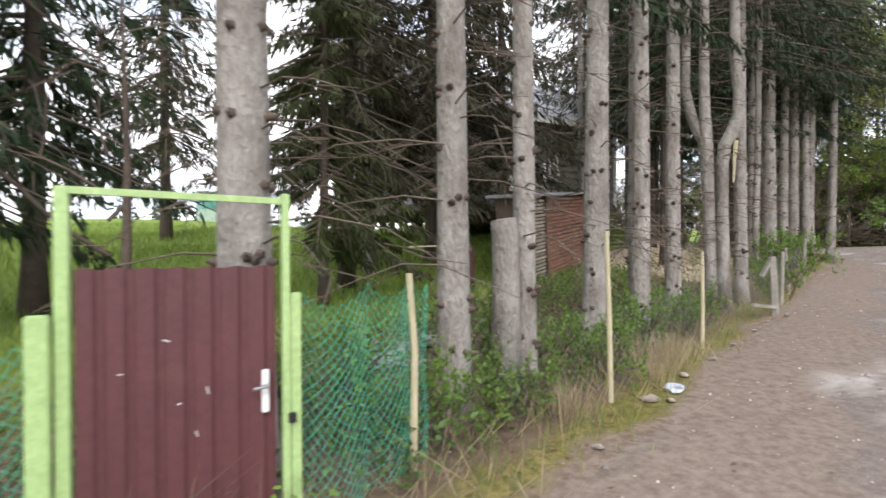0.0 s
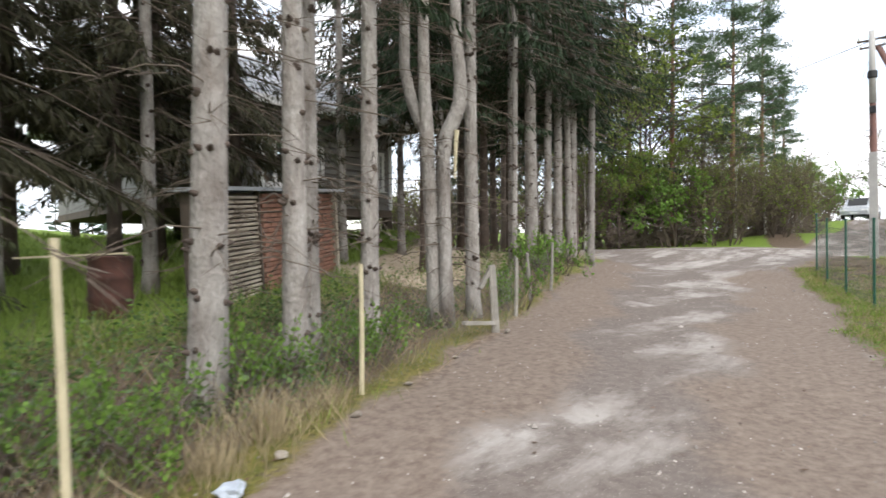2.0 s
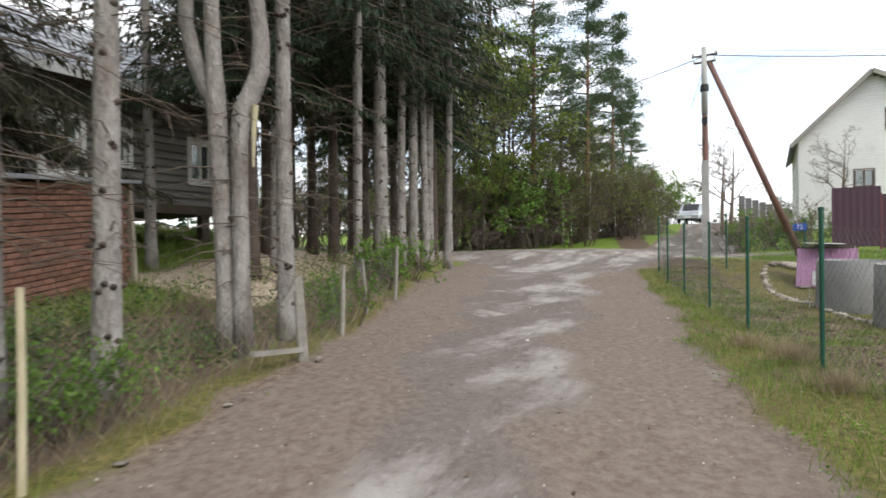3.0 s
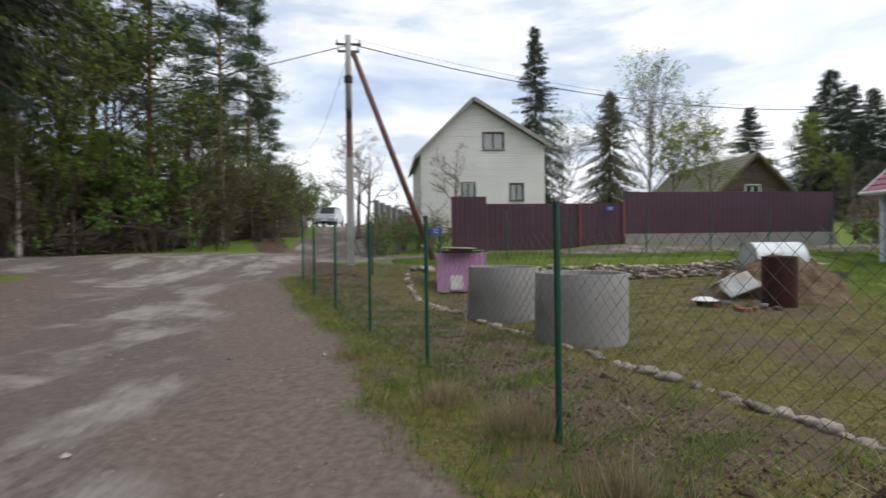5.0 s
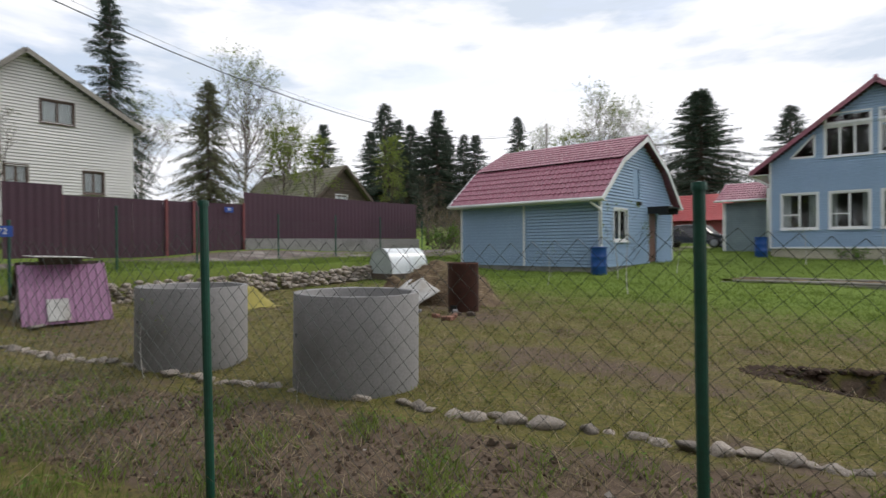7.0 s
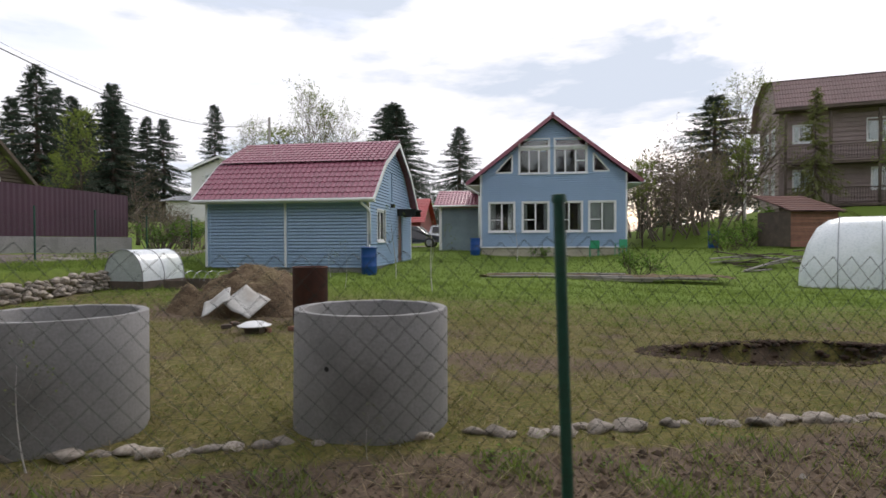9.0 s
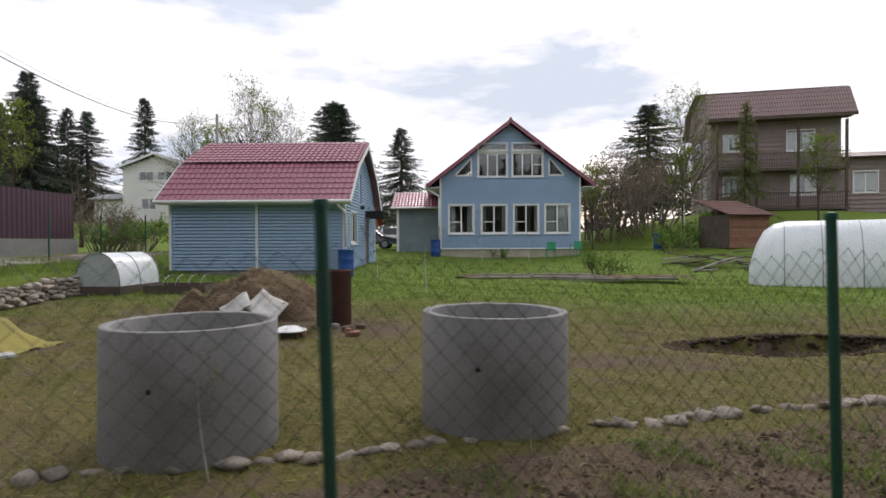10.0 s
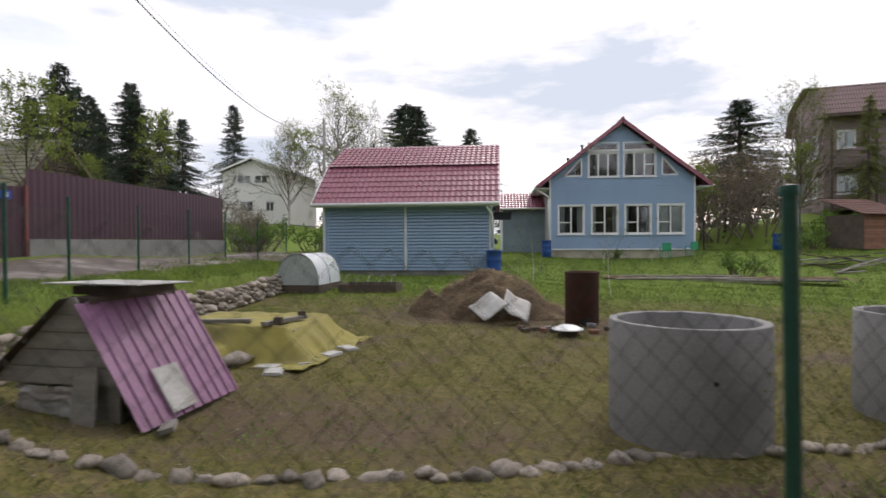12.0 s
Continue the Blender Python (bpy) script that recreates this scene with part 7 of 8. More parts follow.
# pines, shrubs and a thicket beyond the crossing
G2 = "pines at the crossing"
p1 = pine("pine_tree", 31.8, 11.6, 17, 0.19, 0.36, "tall pine with an orange trunk beyond the crossing", G2, 3, 60, 3.0)
p2 = pine("pine_tree", 35.2, 9.6, 15, 0.17, 0.30, "tall pine with an open layered crown", G2, 8, 60, 3.0)
for i, (x, y, s) in enumerate(((39.5, 9.2, 0.95), (29.5, 17.0, 1.1), (41, 13, 0.9), (25.5, 22, 1.05), (46, 10.0, 0.75), (33.5, 15.0, 1.15), (52, 14, 0.8), (57, 11.8, 0.75))):
    c = copy_thing(p1 if i % 2 else p2, pose(x, y, gz(x, y), 0, 0, 47 * i))
    c.scale = (s, s, s)
G3 = "shrubs beyond the crossing"
b1 = bush("green_shrub", 30.2, 11.0, 4.2, 3.0, 9, "tall shrub in fresh green leaf", G3, GREEN_LEAF, 9, 0.16, 0.06, 3, depth=3)
b2 = bush("bare_shrub", 32.0, 9.2, 3.2, 3.2, 10, "thin shrub with brown twigs and olive buds", G3, BUD_LEAF, 4, 0.10, 0.03, 5, depth=3)
b3 = bush("young_shrub", 35.0, 7.4, 3.0, 2.6, 8, "bushy shrub with yellowish young leaves", G3, YOUNG_LEAF, 5, 0.10, 0.035, 7, depth=3)
for i in range(34):
    f = i / 33
    x, y = 27.5 + 12 * f + random.uniform(-1, 1), 15.5 - 9.0 * f + random.uniform(-0.5, 2.6)
    c = copy_thing(b1 if (x - 30) ** 2 + (y - 12.5) ** 2 < 7 else (b3, b2, b2, b2)[i % 4], pose(x, y, gz(x, y) - 0.05, 0, 0, i * 71))
    s = random.uniform(0.8, 1.35)
    c.scale = (s, s, s)
for i in range(16):
    x, y = 27 + random.uniform(-7, 2), 20 + random.uniform(-4, 5)
    c = copy_thing((b3, b2, b3)[i % 3], pose(x, y, gz(x, y) - 0.05, 0, 0, i * 71))
    s = random.uniform(0.8, 1.3)
    c.scale = (s, s, s)
for i in range(20):
    x, y = 42 + 1.3 * i + random.uniform(-1, 1), 8.5 + random.uniform(-0.5, 5) + 0.05 * i
    c = copy_thing((b2, b3, b1)[i % 3], pose(x, y, gz(x, y) - 0.05, 0, 0, i * 39))
    s = random.uniform(0.8, 1.4)
    c.scale = (s, s, s)
wattle = thing("brush_fence", pose(0, 0, 0), "low fence of dead branches along the thicket", "brush fence")
rw = Rods(3)
for k in range(900):
    f = NP.rand()
    x, y = 27.6 + 11.5 * f, 13.6 - 7.2 * f + NP.uniform(-0.4, 0.4)
    g = 1.25 + 0.35 * f
    a = NP.uniform(-0.6, 0.6)
    L = NP.uniform(0.5, 1.7)
    d = np.array([0.85 * math.cos(a), -0.53 * math.cos(a), NP.uniform(-0.3, 1.0)]) * L
    o = np.array([x, y, g + NP.uniform(-0.05, 0.7)])
    rw.add([o, o + d * 0.5 + NP.normal(size=3) * 0.05, o + d], [0.02, 0.015, 0.005])
tagged(rw.mesh("dead_wood", TWIG, wattle), kind="stuff")

# far spruces, birches and garden trees
G4 = "far spruces above the roofs"
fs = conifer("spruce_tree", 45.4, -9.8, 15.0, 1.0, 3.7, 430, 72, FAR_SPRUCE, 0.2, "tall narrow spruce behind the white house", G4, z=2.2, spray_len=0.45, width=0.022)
FAR = [(61.5, -47.6, 4.0, 16.0, 1.05), (63.5, -52, 4.0, 15.0, 0.9), (61.7, -58.4, 4.0, 17.2, 1.0), (66, -57, 4.0, 15.5, 0.9), (64, -63, 4.0, 15, 0.9), (67, -50, 4.0, 13.5, 1.0), (60, -62.5, 4.0, 14, 0.85), (58, -54, 4.0, 14, 1.1), (56, -60, 4, 13, 1.0),
       (51, -63.2, 4.0, 15.4, 0.75), (27.7, -66.5, 3.0, 16.3, 1.35), (21.8, -90, 4, 17.0, 1.2), (32, -82.2, 4, 19.5, 1.5), (-7.6, -55.0, 4.6, 11.4, 1.9), (70, -44, 4.0, 14, 1.0), (72, -66, 4, 16, 1.1), (55, -45, 3.5, 9.5, 0.9)]
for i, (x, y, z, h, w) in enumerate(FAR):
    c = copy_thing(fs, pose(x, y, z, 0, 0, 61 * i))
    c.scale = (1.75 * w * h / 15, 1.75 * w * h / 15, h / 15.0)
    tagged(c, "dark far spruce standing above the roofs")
G5 = "bare spring trees"
bi = leafy_tree("birch_tree", 46.4, -19.1, 12.0, 0.16, "tall bare birch with a haze of young leaves", G5, BIRCH_BARK, YOUNG_LEAF, 3, 0.15, 0.04, 34, 3, 0.65, 0.22, 21, z=2.4)
wb = conifer("garden_pine", 40.2, -13.2, 8.8, 0.5, 3.7, 320, 75, leaf_mat("grey_green_needles", (0.15, 0.155, 0.085), (0.10, 0.11, 0.06), 0.35, 0.3), 0.14, "broad grey-green pine behind the fence", G5, z=2.3, spray_len=0.4, width=0.02)
ap = leafy_tree("apple_tree", 33.5, -2.3, 4.2, 0.10, "gnarled bare apple tree by the white house", G5, TWIG, BUD_LEAF, 1, 0.07, 0.02, 9, 3, 1.2, 0.3, 29, z=1.9, up=0.1)
for i, (src, x, y, z, s, lab) in enumerate(((bi, 33.6, -52, 2.4, 1.15, ""), (bi, 31.0, -53, 2.4, 1.0, ""), (bi, 48.5, -24, 2.5, 0.8, ""), (bi, -1.4, -31.7, 2.4, 0.66, ""), (ap, 31.2, 2.0, 1.4, 1.15, ""), (ap, 35.5, 2.5, 1.9, 1.2, ""),
                                     (ap, 30.0, -20.8, 1.5, 0.9, ""), (ap, 2.0, -34, 2.2, 1.2, ""), (ap, -0.5, -36, 2.6, 1.3, ""), (ap, 3.5, -37, 2.0, 1.3, ""), (bi, 52, -14, 2.6, 0.75, ""), (bi, 36.0, -44, 2.5, 0.75, ""))):
    c = copy_thing(src, pose(x, y, z, 0, 0, 83 * i))
    c.scale = (s, s, s)
ys = leafy_tree("garden_tree", 40.2, -58.5, 10.5, 0.13, "tree in yellow-green young leaf behind the barn", G5, DARK_BARK, YOUNG_LEAF, 11, 0.2, 0.07, 22, 2, 0.7, 0.3, 31, z=3.6)
for i, (x, y, z, s) in enumerate(((-0.7, -30.2, 1.6, 0.5), (5.0, -29.5, 1.0, 0.45), (48, -30, 2.5, 0.5), (36.5, -59.0, 3.6, 0.8), (52, -40, 3, 0.55), (33.5, -21.5, 1.8, 0.55), (33.0, -13.5, 1.7, 0.5), (34.5, -16.5, 1.9, 0.5))):
    c = copy_thing(ys, pose(x, y, z, 0, 0, 57 * i))
    c.scale = (s * 0.8, s * 0.8, s)
for i, (x, y, s) in enumerate(((28.6, 13.6, 0.75), (30.4, 12.6, 0.85), (29.4, 15.4, 0.95), (32.0, 13.0, 0.8), (33.8, 11.4, 0.7), (36.8, 10.6, 0.7), (27.0, 17.0, 0.9), (31.2, 17.5, 1.0), (28.2, 12.9, 0.4), (29.6, 12.2, 0.36), (31.0, 11.2, 0.42), (32.6, 10.3, 0.36), (34.2, 9.2, 0.4), (36.0, 8.2, 0.36), (38.0, 7.4, 0.4), (27.4, 14.4, 0.45), (40.5, 7.4, 0.4))):
    near_green = (x - 30) ** 2 + (y - 12.5) ** 2 < 8
    c = copy_thing(ys if near_green else bi, pose(x, y, gz(x, y), 0, 0, 91 * i))
    c.scale = (s * 1.3, s * 1.3, s * (1.2 if near_green else 0.8))
    tagged(c, "spring-green tree at the edge of the crossing" if near_green else "thin twiggy tree at the edge of the crossing")
G6 = "young conifers by the brown house"
yc = conifer("young_pine", -4.9, -31.0, 8.0, 0.6, 2.2, 190, 60, leaf_mat("olive_pine_needles", (0.20, 0.215, 0.075), (0.14, 0.155, 0.055), 0.35, 0.45), 0.09, "young olive-green pine in front of the brown house", G6, z=2.2, spray_len=0.34, width=0.018)
c = copy_thing(ys, pose(-8.4, -29.5, 2.2, 0, 0, 20))
c.scale = (0.55, 0.55, 0.5)
G7 = "garden shrubs"
sh = bush("currant_bush", 7.5, -18.5, 1.15, 1.7, 14, "round green garden shrub in young leaf", G7, GREEN_LEAF, 9, 0.07, 0.028, 41, depth=2)
for i, (x, y, s) in enumerate(((2.2, -24.8, 1.1), (0.6, -26.5, 1.3), (10.9, -25.6, 0.6), (26.5, -24, 1.5), (28.4, -20.2, 1.3), (29.8, -24.6, 1.8), (24.6, -27, 1.4), (-2.0, -28.2, 1.6), (27.3, -30.5, 1.7), (31, -1.0, 1.5), (29.6, 1.2, 1.3), (32.5, 0.5, 1.7))):
    c = copy_thing(sh, pose(x, y, gz(x, y) - 0.03, 0, 0, 37 * i))
    c.scale = (s, s, s)
hb = bush("hazel_thicket", 29.0, -21.0, 2.4, 2.6, 12, "bare grey-brown shrub with few buds", G7, BUD_LEAF, 2, 0.07, 0.025, 43, bark=mat("grey_brown_twig", (0.27, 0.22, 0.185), (0.19, 0.155, 0.13), 0.95, 3, 30, 0, spec=0.2), depth=3)
for i, (x, y, s) in enumerate(((30.2, -23.2, 1.2), (31.5, -27.5, 0.8), (33, -31, 0.9), (1.0, -32.0, 2.1), (2.9, -33.0, 2.0), (-0.4, -33.5, 2.2), (4.2, -34.5, 1.9), (1.8, -35.0, 2.4), (29.5, 3.0 - 1.2, 0.8), (30.5, -0.2, 1.0), (24.8, -30, 1.0))):
    c = copy_thing(hb, pose(x, y, gz(x, y) - 0.03, 0, 0, 53 * i))
    c.scale = (s, s, s)
G8 = "thin saplings on the lawn"
sap = leafy_tree("sapling", 14.0, -10.2, 2.0, 0.014, "thin young birch sapling on the lawn", G8, BIRCH_BARK, YOUNG_LEAF, 2, 0.05, 0.018, 7, 1, 0.6, 0.35, 51)
for i, (x, y, s) in enumerate(((12.95, -0.5, 0.16), (14.95, -0.1, 0.36), (12.2, -22.0, 1.1), (16.4, -10.5, 0.55), (15.2, -17.5, 0.7), (9.7, -22.5, 1.0), (17.6, -12.9, 0.5), (15.9, -13.6, 1.05))):
    c = copy_thing(sap, pose(x, y, gz(x, y), 0, 0, 71 * i))
    c.scale = (s * 1.2, s * 1.2, s)

# woods that close the distance all round
wood = thing("far_wood", pose(0, 0, 0), "line of far dark conifers closing the horizon", "wood", kind="stuff")
lv, rw = Leaves(), Rods(3)
for k in range(230):
    a = NP.uniform(0, 6.28)
    R0 = NP.uniform(95, 150)
    x, y = 20 + R0 * math.cos(a), -10 + R0 * math.sin(a)
    h = NP.uniform(7, 12)
    z = level(x, y) - 0.5
    n = 60
    f = NP.rand(n) ** 0.8
    aa = NP.uniform(0, 6.28, n)
    rad = 2.2 * (1 - f) + 0.2
    b = np.stack([x + 0.3 * rad * np.cos(aa), y + 0.3 * rad * np.sin(aa), z + 1 + (h - 1) * f], 1)
    al = np.stack([np.cos(aa) * rad, np.sin(aa) * rad, -0.35 * rad], 1)
    lv.add(b, al, unit(np.cross(al, np.tile([0, 0, 1.0], (n, 1)) + 0.4 * NP.normal(size=(n, 3)))) * (0.35 * rad[:, None] + 0.12))
    rw.add([[x, y, z], [x, y, z + h]], [0.15, 0.03])
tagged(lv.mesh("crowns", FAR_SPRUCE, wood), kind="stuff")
tagged(rw.mesh("trunks", DARK_BARK, wood), kind="stuff")

# ---- grass, herbs, litter ----


def scatter(n, x0, x1, y0, y1, keep):
    x, y = NP.uniform(x0, x1, n), NP.uniform(y0, y1, n)
    k = NP.rand(n) < keep(x, y)
    x, y = x[k], y[k]
    return x, y, level_arr(x, y) + lumps(x, y) * (1 - 0.55 * road_mask(x, y)) - 0.02 * road_mask(x, y)


def patch(x, y, s=1.0, seed=0.0):
    return np.clip(0.5 + 0.5 * np.sin(2.3 * s * x + 1.1 * s * y + seed) * np.sin(1.9 * s * y - 0.7 * s * x + 2 * seed) + 0.35 * np.sin(5.1 * s * x + 3.7 * s * y + seed), 0, 1)


def blades(name, pts, lo, hi, width, material, label, lean=0.35):
    x, y, z = pts
    n = len(x)
    al = np.stack([NP.normal(size=n) * lean, NP.normal(size=n) * lean, np.ones(n)], 1) * NP.uniform(lo, hi, n)[:, None]
    lv = Leaves()
    lv.add(np.stack([x, y, z - 0.01], 1), al, unit(np.cross(al, NP.normal(size=(n, 3)))) * width * NP.uniform(0.6, 1.4, (n, 1)))
    o = lv.mesh(name, material)
    return tagged(o, label, "grass", kind="stuff")


def verge(x, y):
    return smooth01(y - fence_y(x), -0.6, 0.0) * (1 - smooth01(road_mask(x, y), 0.25, 0.7)) * (1 - smooth01(y - fence_y(x), 0.9, 1.3))


def lawn(x, y):
    return (1 - smooth01(y - fence_y(x), -0.2, 0.1)) * (1 - smooth01(pit(x, y), 0.0, 0.05)) * (1 - 0.75 * soil_mask(x, y))


def left_verge(x, y):
    e = 1.3 + 0.40 * x
    return smooth01(y - e, -0.25, 0.35) * (1 - smooth01(y - e, 2.6, 3.4)) * (1 - 0.6 * road_mask(x, y))


def bed_strip(x, y):
    d = y - fence_y(x)
    return smooth01(d, -1.6, -1.3) * (1 - smooth01(d, 0.0, 0.2))


blades("verge_grass", scatter(140000, 2, 20, -3, 5, lambda x, y: verge(x, y) * (0.2 + 0.8 * patch(x, y, 1.4))), 0.03, 0.14, 0.0028, GRASS_BLADE, "tufted green grass of the fence verge")
blades("dry_verge_grass", scatter(26000, 2, 20, -3.5, 5, lambda x, y: np.clip(verge(x, y) + 0.5 * smooth01(soil_mask(x, y), 0.3, 0.6) * (y < fence_y(x)), 0, 1) * patch(x, y, 1.1, 2) ** 2), 0.05, 0.26, 0.0022, DRY_BLADE, "dry pale grass along the fence", 0.6)
blades("lawn_grass", scatter(230000, 4, 22, -6.5, 4, lambda x, y: lawn(x, y) * (0.15 + 0.85 * patch(x, y, 2.1, 1) ** 2)), 0.015, 0.06, 0.0026, LAWN_BLADE, "short mossy lawn grass", 0.8)
blades("lawn_tufts", scatter(70000, 4, 22, -9, 4, lambda x, y: lawn(x, y) * patch(x, y, 3.3, 9) ** 4), 0.03, 0.085, 0.0028, GRASS_BLADE, "greener tufts in the lawn", 0.6)
blades("far_lawn_grass", scatter(80000, 4, 22, -13, -6.3, lambda x, y: lawn(x, y) * (0.3 + 0.7 * patch(x, y, 0.9, 1))), 0.02, 0.08, 0.004, GRASS_BLADE, "short grass of the middle lawn", 0.7)
blades("lawn_thatch", scatter(110000, 4, 22, -9, 3, lambda x, y: lawn(x, y) * patch(x, y, 1.9, 4)), 0.02, 0.07, 0.0024, DRY_BLADE, "dry thatch among the lawn grass", 1.5)
blades("back_lawn_grass", scatter(130000, -5, 26, -33, -9, lambda x, y: lawn(x, y) * 0.8), 0.05, 0.13, 0.006, GRASS_BLADE, "lush spring grass towards the houses", 0.5)
blades("street_bank_grass", scatter(40000, 22.4, 25, -16, 1, lambda x, y: (1 - road_mask(x, y)) * (0.3 + 0.7 * patch(x, y, 1.1, 7))), 0.05, 0.14, 0.005, GRASS_BLADE, "grass on the bank below the street", 0.5)
blades("roadside_grass", scatter(60000, -3, 18, 0, 11, lambda x, y: left_verge(x, y) * patch(x, y, 1.2, 1) * 0.8), 0.05, 0.25, 0.003, GRASS_BLADE, "grass under the spruces")
blades("roadside_dry_grass", scatter(60000, -3, 18, 0, 11, lambda x, y: left_verge(x, y) * patch(x, y, 1.6, 3)), 0.08, 0.42, 0.0024, DRY_BLADE, "dead grass stalks under the spruces", 0.6)
blades("meadow_grass", scatter(90000, -6, 14, 4, 20, lambda x, y: smooth01(y - 3.4 - 0.4 * x, 0, 1.0) * (1 - road_mask(x, y))), 0.06, 0.2, 0.006, GRASS_BLADE, "lush grass behind the spruces")

blades("bed_grass", scatter(120000, 7, 20, -3.5, 3, lambda x, y: bed_strip(x, y) * patch(x, y, 1.7, 6) ** 3), 0.03, 0.13, 0.0036, GRASS_BLADE, "patchy grass in the bed behind the fence", 0.5)
blades("bed_straw", scatter(38000, 7, 20, -3.5, 3, lambda x, y: bed_strip(x, y) * patch(x, y, 1.2, 8) ** 3), 0.03, 0.11, 0.0024, DRY_BLADE, "dry straw lying in the bed behind the fence", 1.5)


def herbs(name, pts, h, size, material, label):
    x, y, z = pts
    n, k = len(x), 7
    b = np.repeat(np.stack([x, y, z], 1), k, 0) + NP.normal(size=(n * k, 3)) * np.array([0.05, 0.05, 0])
    b[:, 2] += NP.uniform(0.02, 1.0, n * k) * np.repeat(NP.uniform(0.4, 1, n) * h, k)
    al = unit(NP.normal(size=(n * k, 3)) * np.array([1, 1, 0.45])) * size * NP.uniform(0.5, 1.3, (n * k, 1))
    lv = Leaves()
    lv.add(b, al, unit(np.cross(al, np.array([0, 0, 1.0]) + 0.6 * NP.normal(size=(n * k, 3)))) * size * 0.3)
    return tagged(lv.mesh(name, material), label, "undergrowth", kind="stuff")


def herb_zone(x, y):
    e = 1.3 + 0.40 * x
    return smooth01(y - e, 0.35, 0.9) * (1 - smooth01(y - e, 2.6, 3.3)) * (1 - 0.8 * smooth01(x, 5.5, 8))


herbs("ground_herbs", scatter(22000, -2, 17, 1, 10, lambda x, y: herb_zone(x, y) * (0.3 + 0.7 * patch(x, y, 0.8, 2.5))), 0.40, 0.055, HERB_LEAF, "leafy ground herbs under the spruces")
herbs("young_herbs", scatter(5200, -2, 17, 1, 10, lambda x, y: herb_zone(x, y) * patch(x, y, 1.3, 0.7)), 0.40, 0.05, GREEN_LEAF, "fresh green herbs under the spruces")
herbs("verge_weeds", scatter(6500, 4, 19, -3, 4, lambda x, y: (verge(x, y) + 0.3 * (soil_mask(x, y) > 0.4)) * patch(x, y, 1.5, 5) ** 2), 0.10, 0.035, GREEN_LEAF, "small broad-leaved weeds by the fence")
# crumbs of soil and turf in the bed behind the fence
x, y, z = scatter(60000, 6, 20.5, -3.5, 3.6, lambda x, y: np.clip(bed_strip(x, y) * 0.8, 0, 1) * (0.25 + 0.75 * patch(x, y, 2.4, 3)))
n = len(x)
sz = NP.uniform(0.004, 0.02, n) * (1 + 1.3 * (NP.rand(n) < 0.06))
crumb = np.array([[1, 0, 0], [0, 1, 0], [-1, 0, 0], [0, -1, 0], [0, 0, 0.7], [0, 0, -0.6]], float)
V = (crumb[None] * NP.uniform(0.5, 1.5, (n, 6, 1)) * sz[:, None, None] + np.stack([x, y, z + sz * 0.2], 1)[:, None, :]).reshape(-1, 3)
F = (np.array([[0, 1, 4], [1, 2, 4], [2, 3, 4], [3, 0, 4], [1, 0, 5], [2, 1, 5], [3, 2, 5], [0, 3, 5]])[None] + (np.arange(n) * 6)[:, None, None]).reshape(-1, 3)
tagged(raw("soil_crumbs", V, F, mat("crumbly_soil", (0.13, 0.095, 0.068), (0.07, 0.05, 0.036), 0.97, 8, 60, 0, vary=0.5, island=True, spec=0.1)), "crumbs of brown soil in the bed behind the fence", "soil", kind="stuff")
rw = Rods(3)
x, y, z = scatter(7500, -2, 17, 1, 10, lambda x, y: herb_zone(x, y))
for a, b, c in zip(x, y, z):
    d = NP.normal(size=3) * np.array([0.3, 0.3, 0.22]) + np.array([0, 0, 0.22])
    o = np.array([a, b, c])
    rw.add([o, o + d * 0.5 + NP.normal(size=3) * 0.03, o + d], [0.004, 0.003, 0.0012])
tagged(rw.mesh("brushwood", TWIG), "dead twigs and stalks under the spruces", "brushwood", kind="stuff")
# fallen leaves and loose stones
lv = Leaves()
x, y, z = scatter(9000, 0, 20, -2, 9, lambda x, y: 0.15 + 0.7 * smooth01(left_verge(x, y) + verge(x, y), 0.1, 0.6) - 0.1 * road_mask(x, y))
n = len(x)
al = unit(NP.normal(size=(n, 3)) * np.array([1, 1, 0.25])) * NP.uniform(0.02, 0.06, (n, 1))
lv.add(np.stack([x, y, z + 0.008], 1), al, unit(np.cross(al, [0, 0, 1.0])) * 0.012)
tagged(lv.mesh("leaf_litter", leaf_mat("dead_leaves", (0.16, 0.10, 0.06), (0.09, 0.06, 0.045), 0.4, 0.1)), "dead brown leaves on the ground", "leaf litter", kind="stuff")
x, y, z = scatter(9000, -1, 20, -1, 9, lambda x, y: 0.08 + 0.6 * np.clip(road_mask(x, y) * 1.4, 0, 1) * patch(x, y, 1.0, 3))
n = len(x)
sz = NP.uniform(0.004, 0.013, n) * (1 + 1.6 * (NP.rand(n) < 0.04))
octa = np.array([[1, 0, 0], [0, 1, 0], [-1, 0, 0], [0, -1, 0], [0, 0, 0.8], [0, 0, -0.6]], float)
V = (octa[None] * NP.uniform(0.6, 1.4, (n, 6, 1)) * sz[:, None, None] + np.stack([x, y, z + sz * 0.2], 1)[:, None, :]).reshape(-1, 3)
F = (np.array([[0, 1, 4], [1, 2, 4], [2, 3, 4], [3, 0, 4], [1, 0, 5], [2, 1, 5], [3, 2, 5], [0, 3, 5]])[None] + (np.arange(n) * 6)[:, None, None]).reshape(-1, 3)
tagged(raw("gravel", V, F, mat("gravel_stones", (0.36, 0.33, 0.30), (0.24, 0.21, 0.19), 0.9, 8, 60, 0, vary=0.4, island=True)), "loose gravel stones on the road", "gravel", kind="stuff")

# ---- the garden gate and what stands along the spruces ----


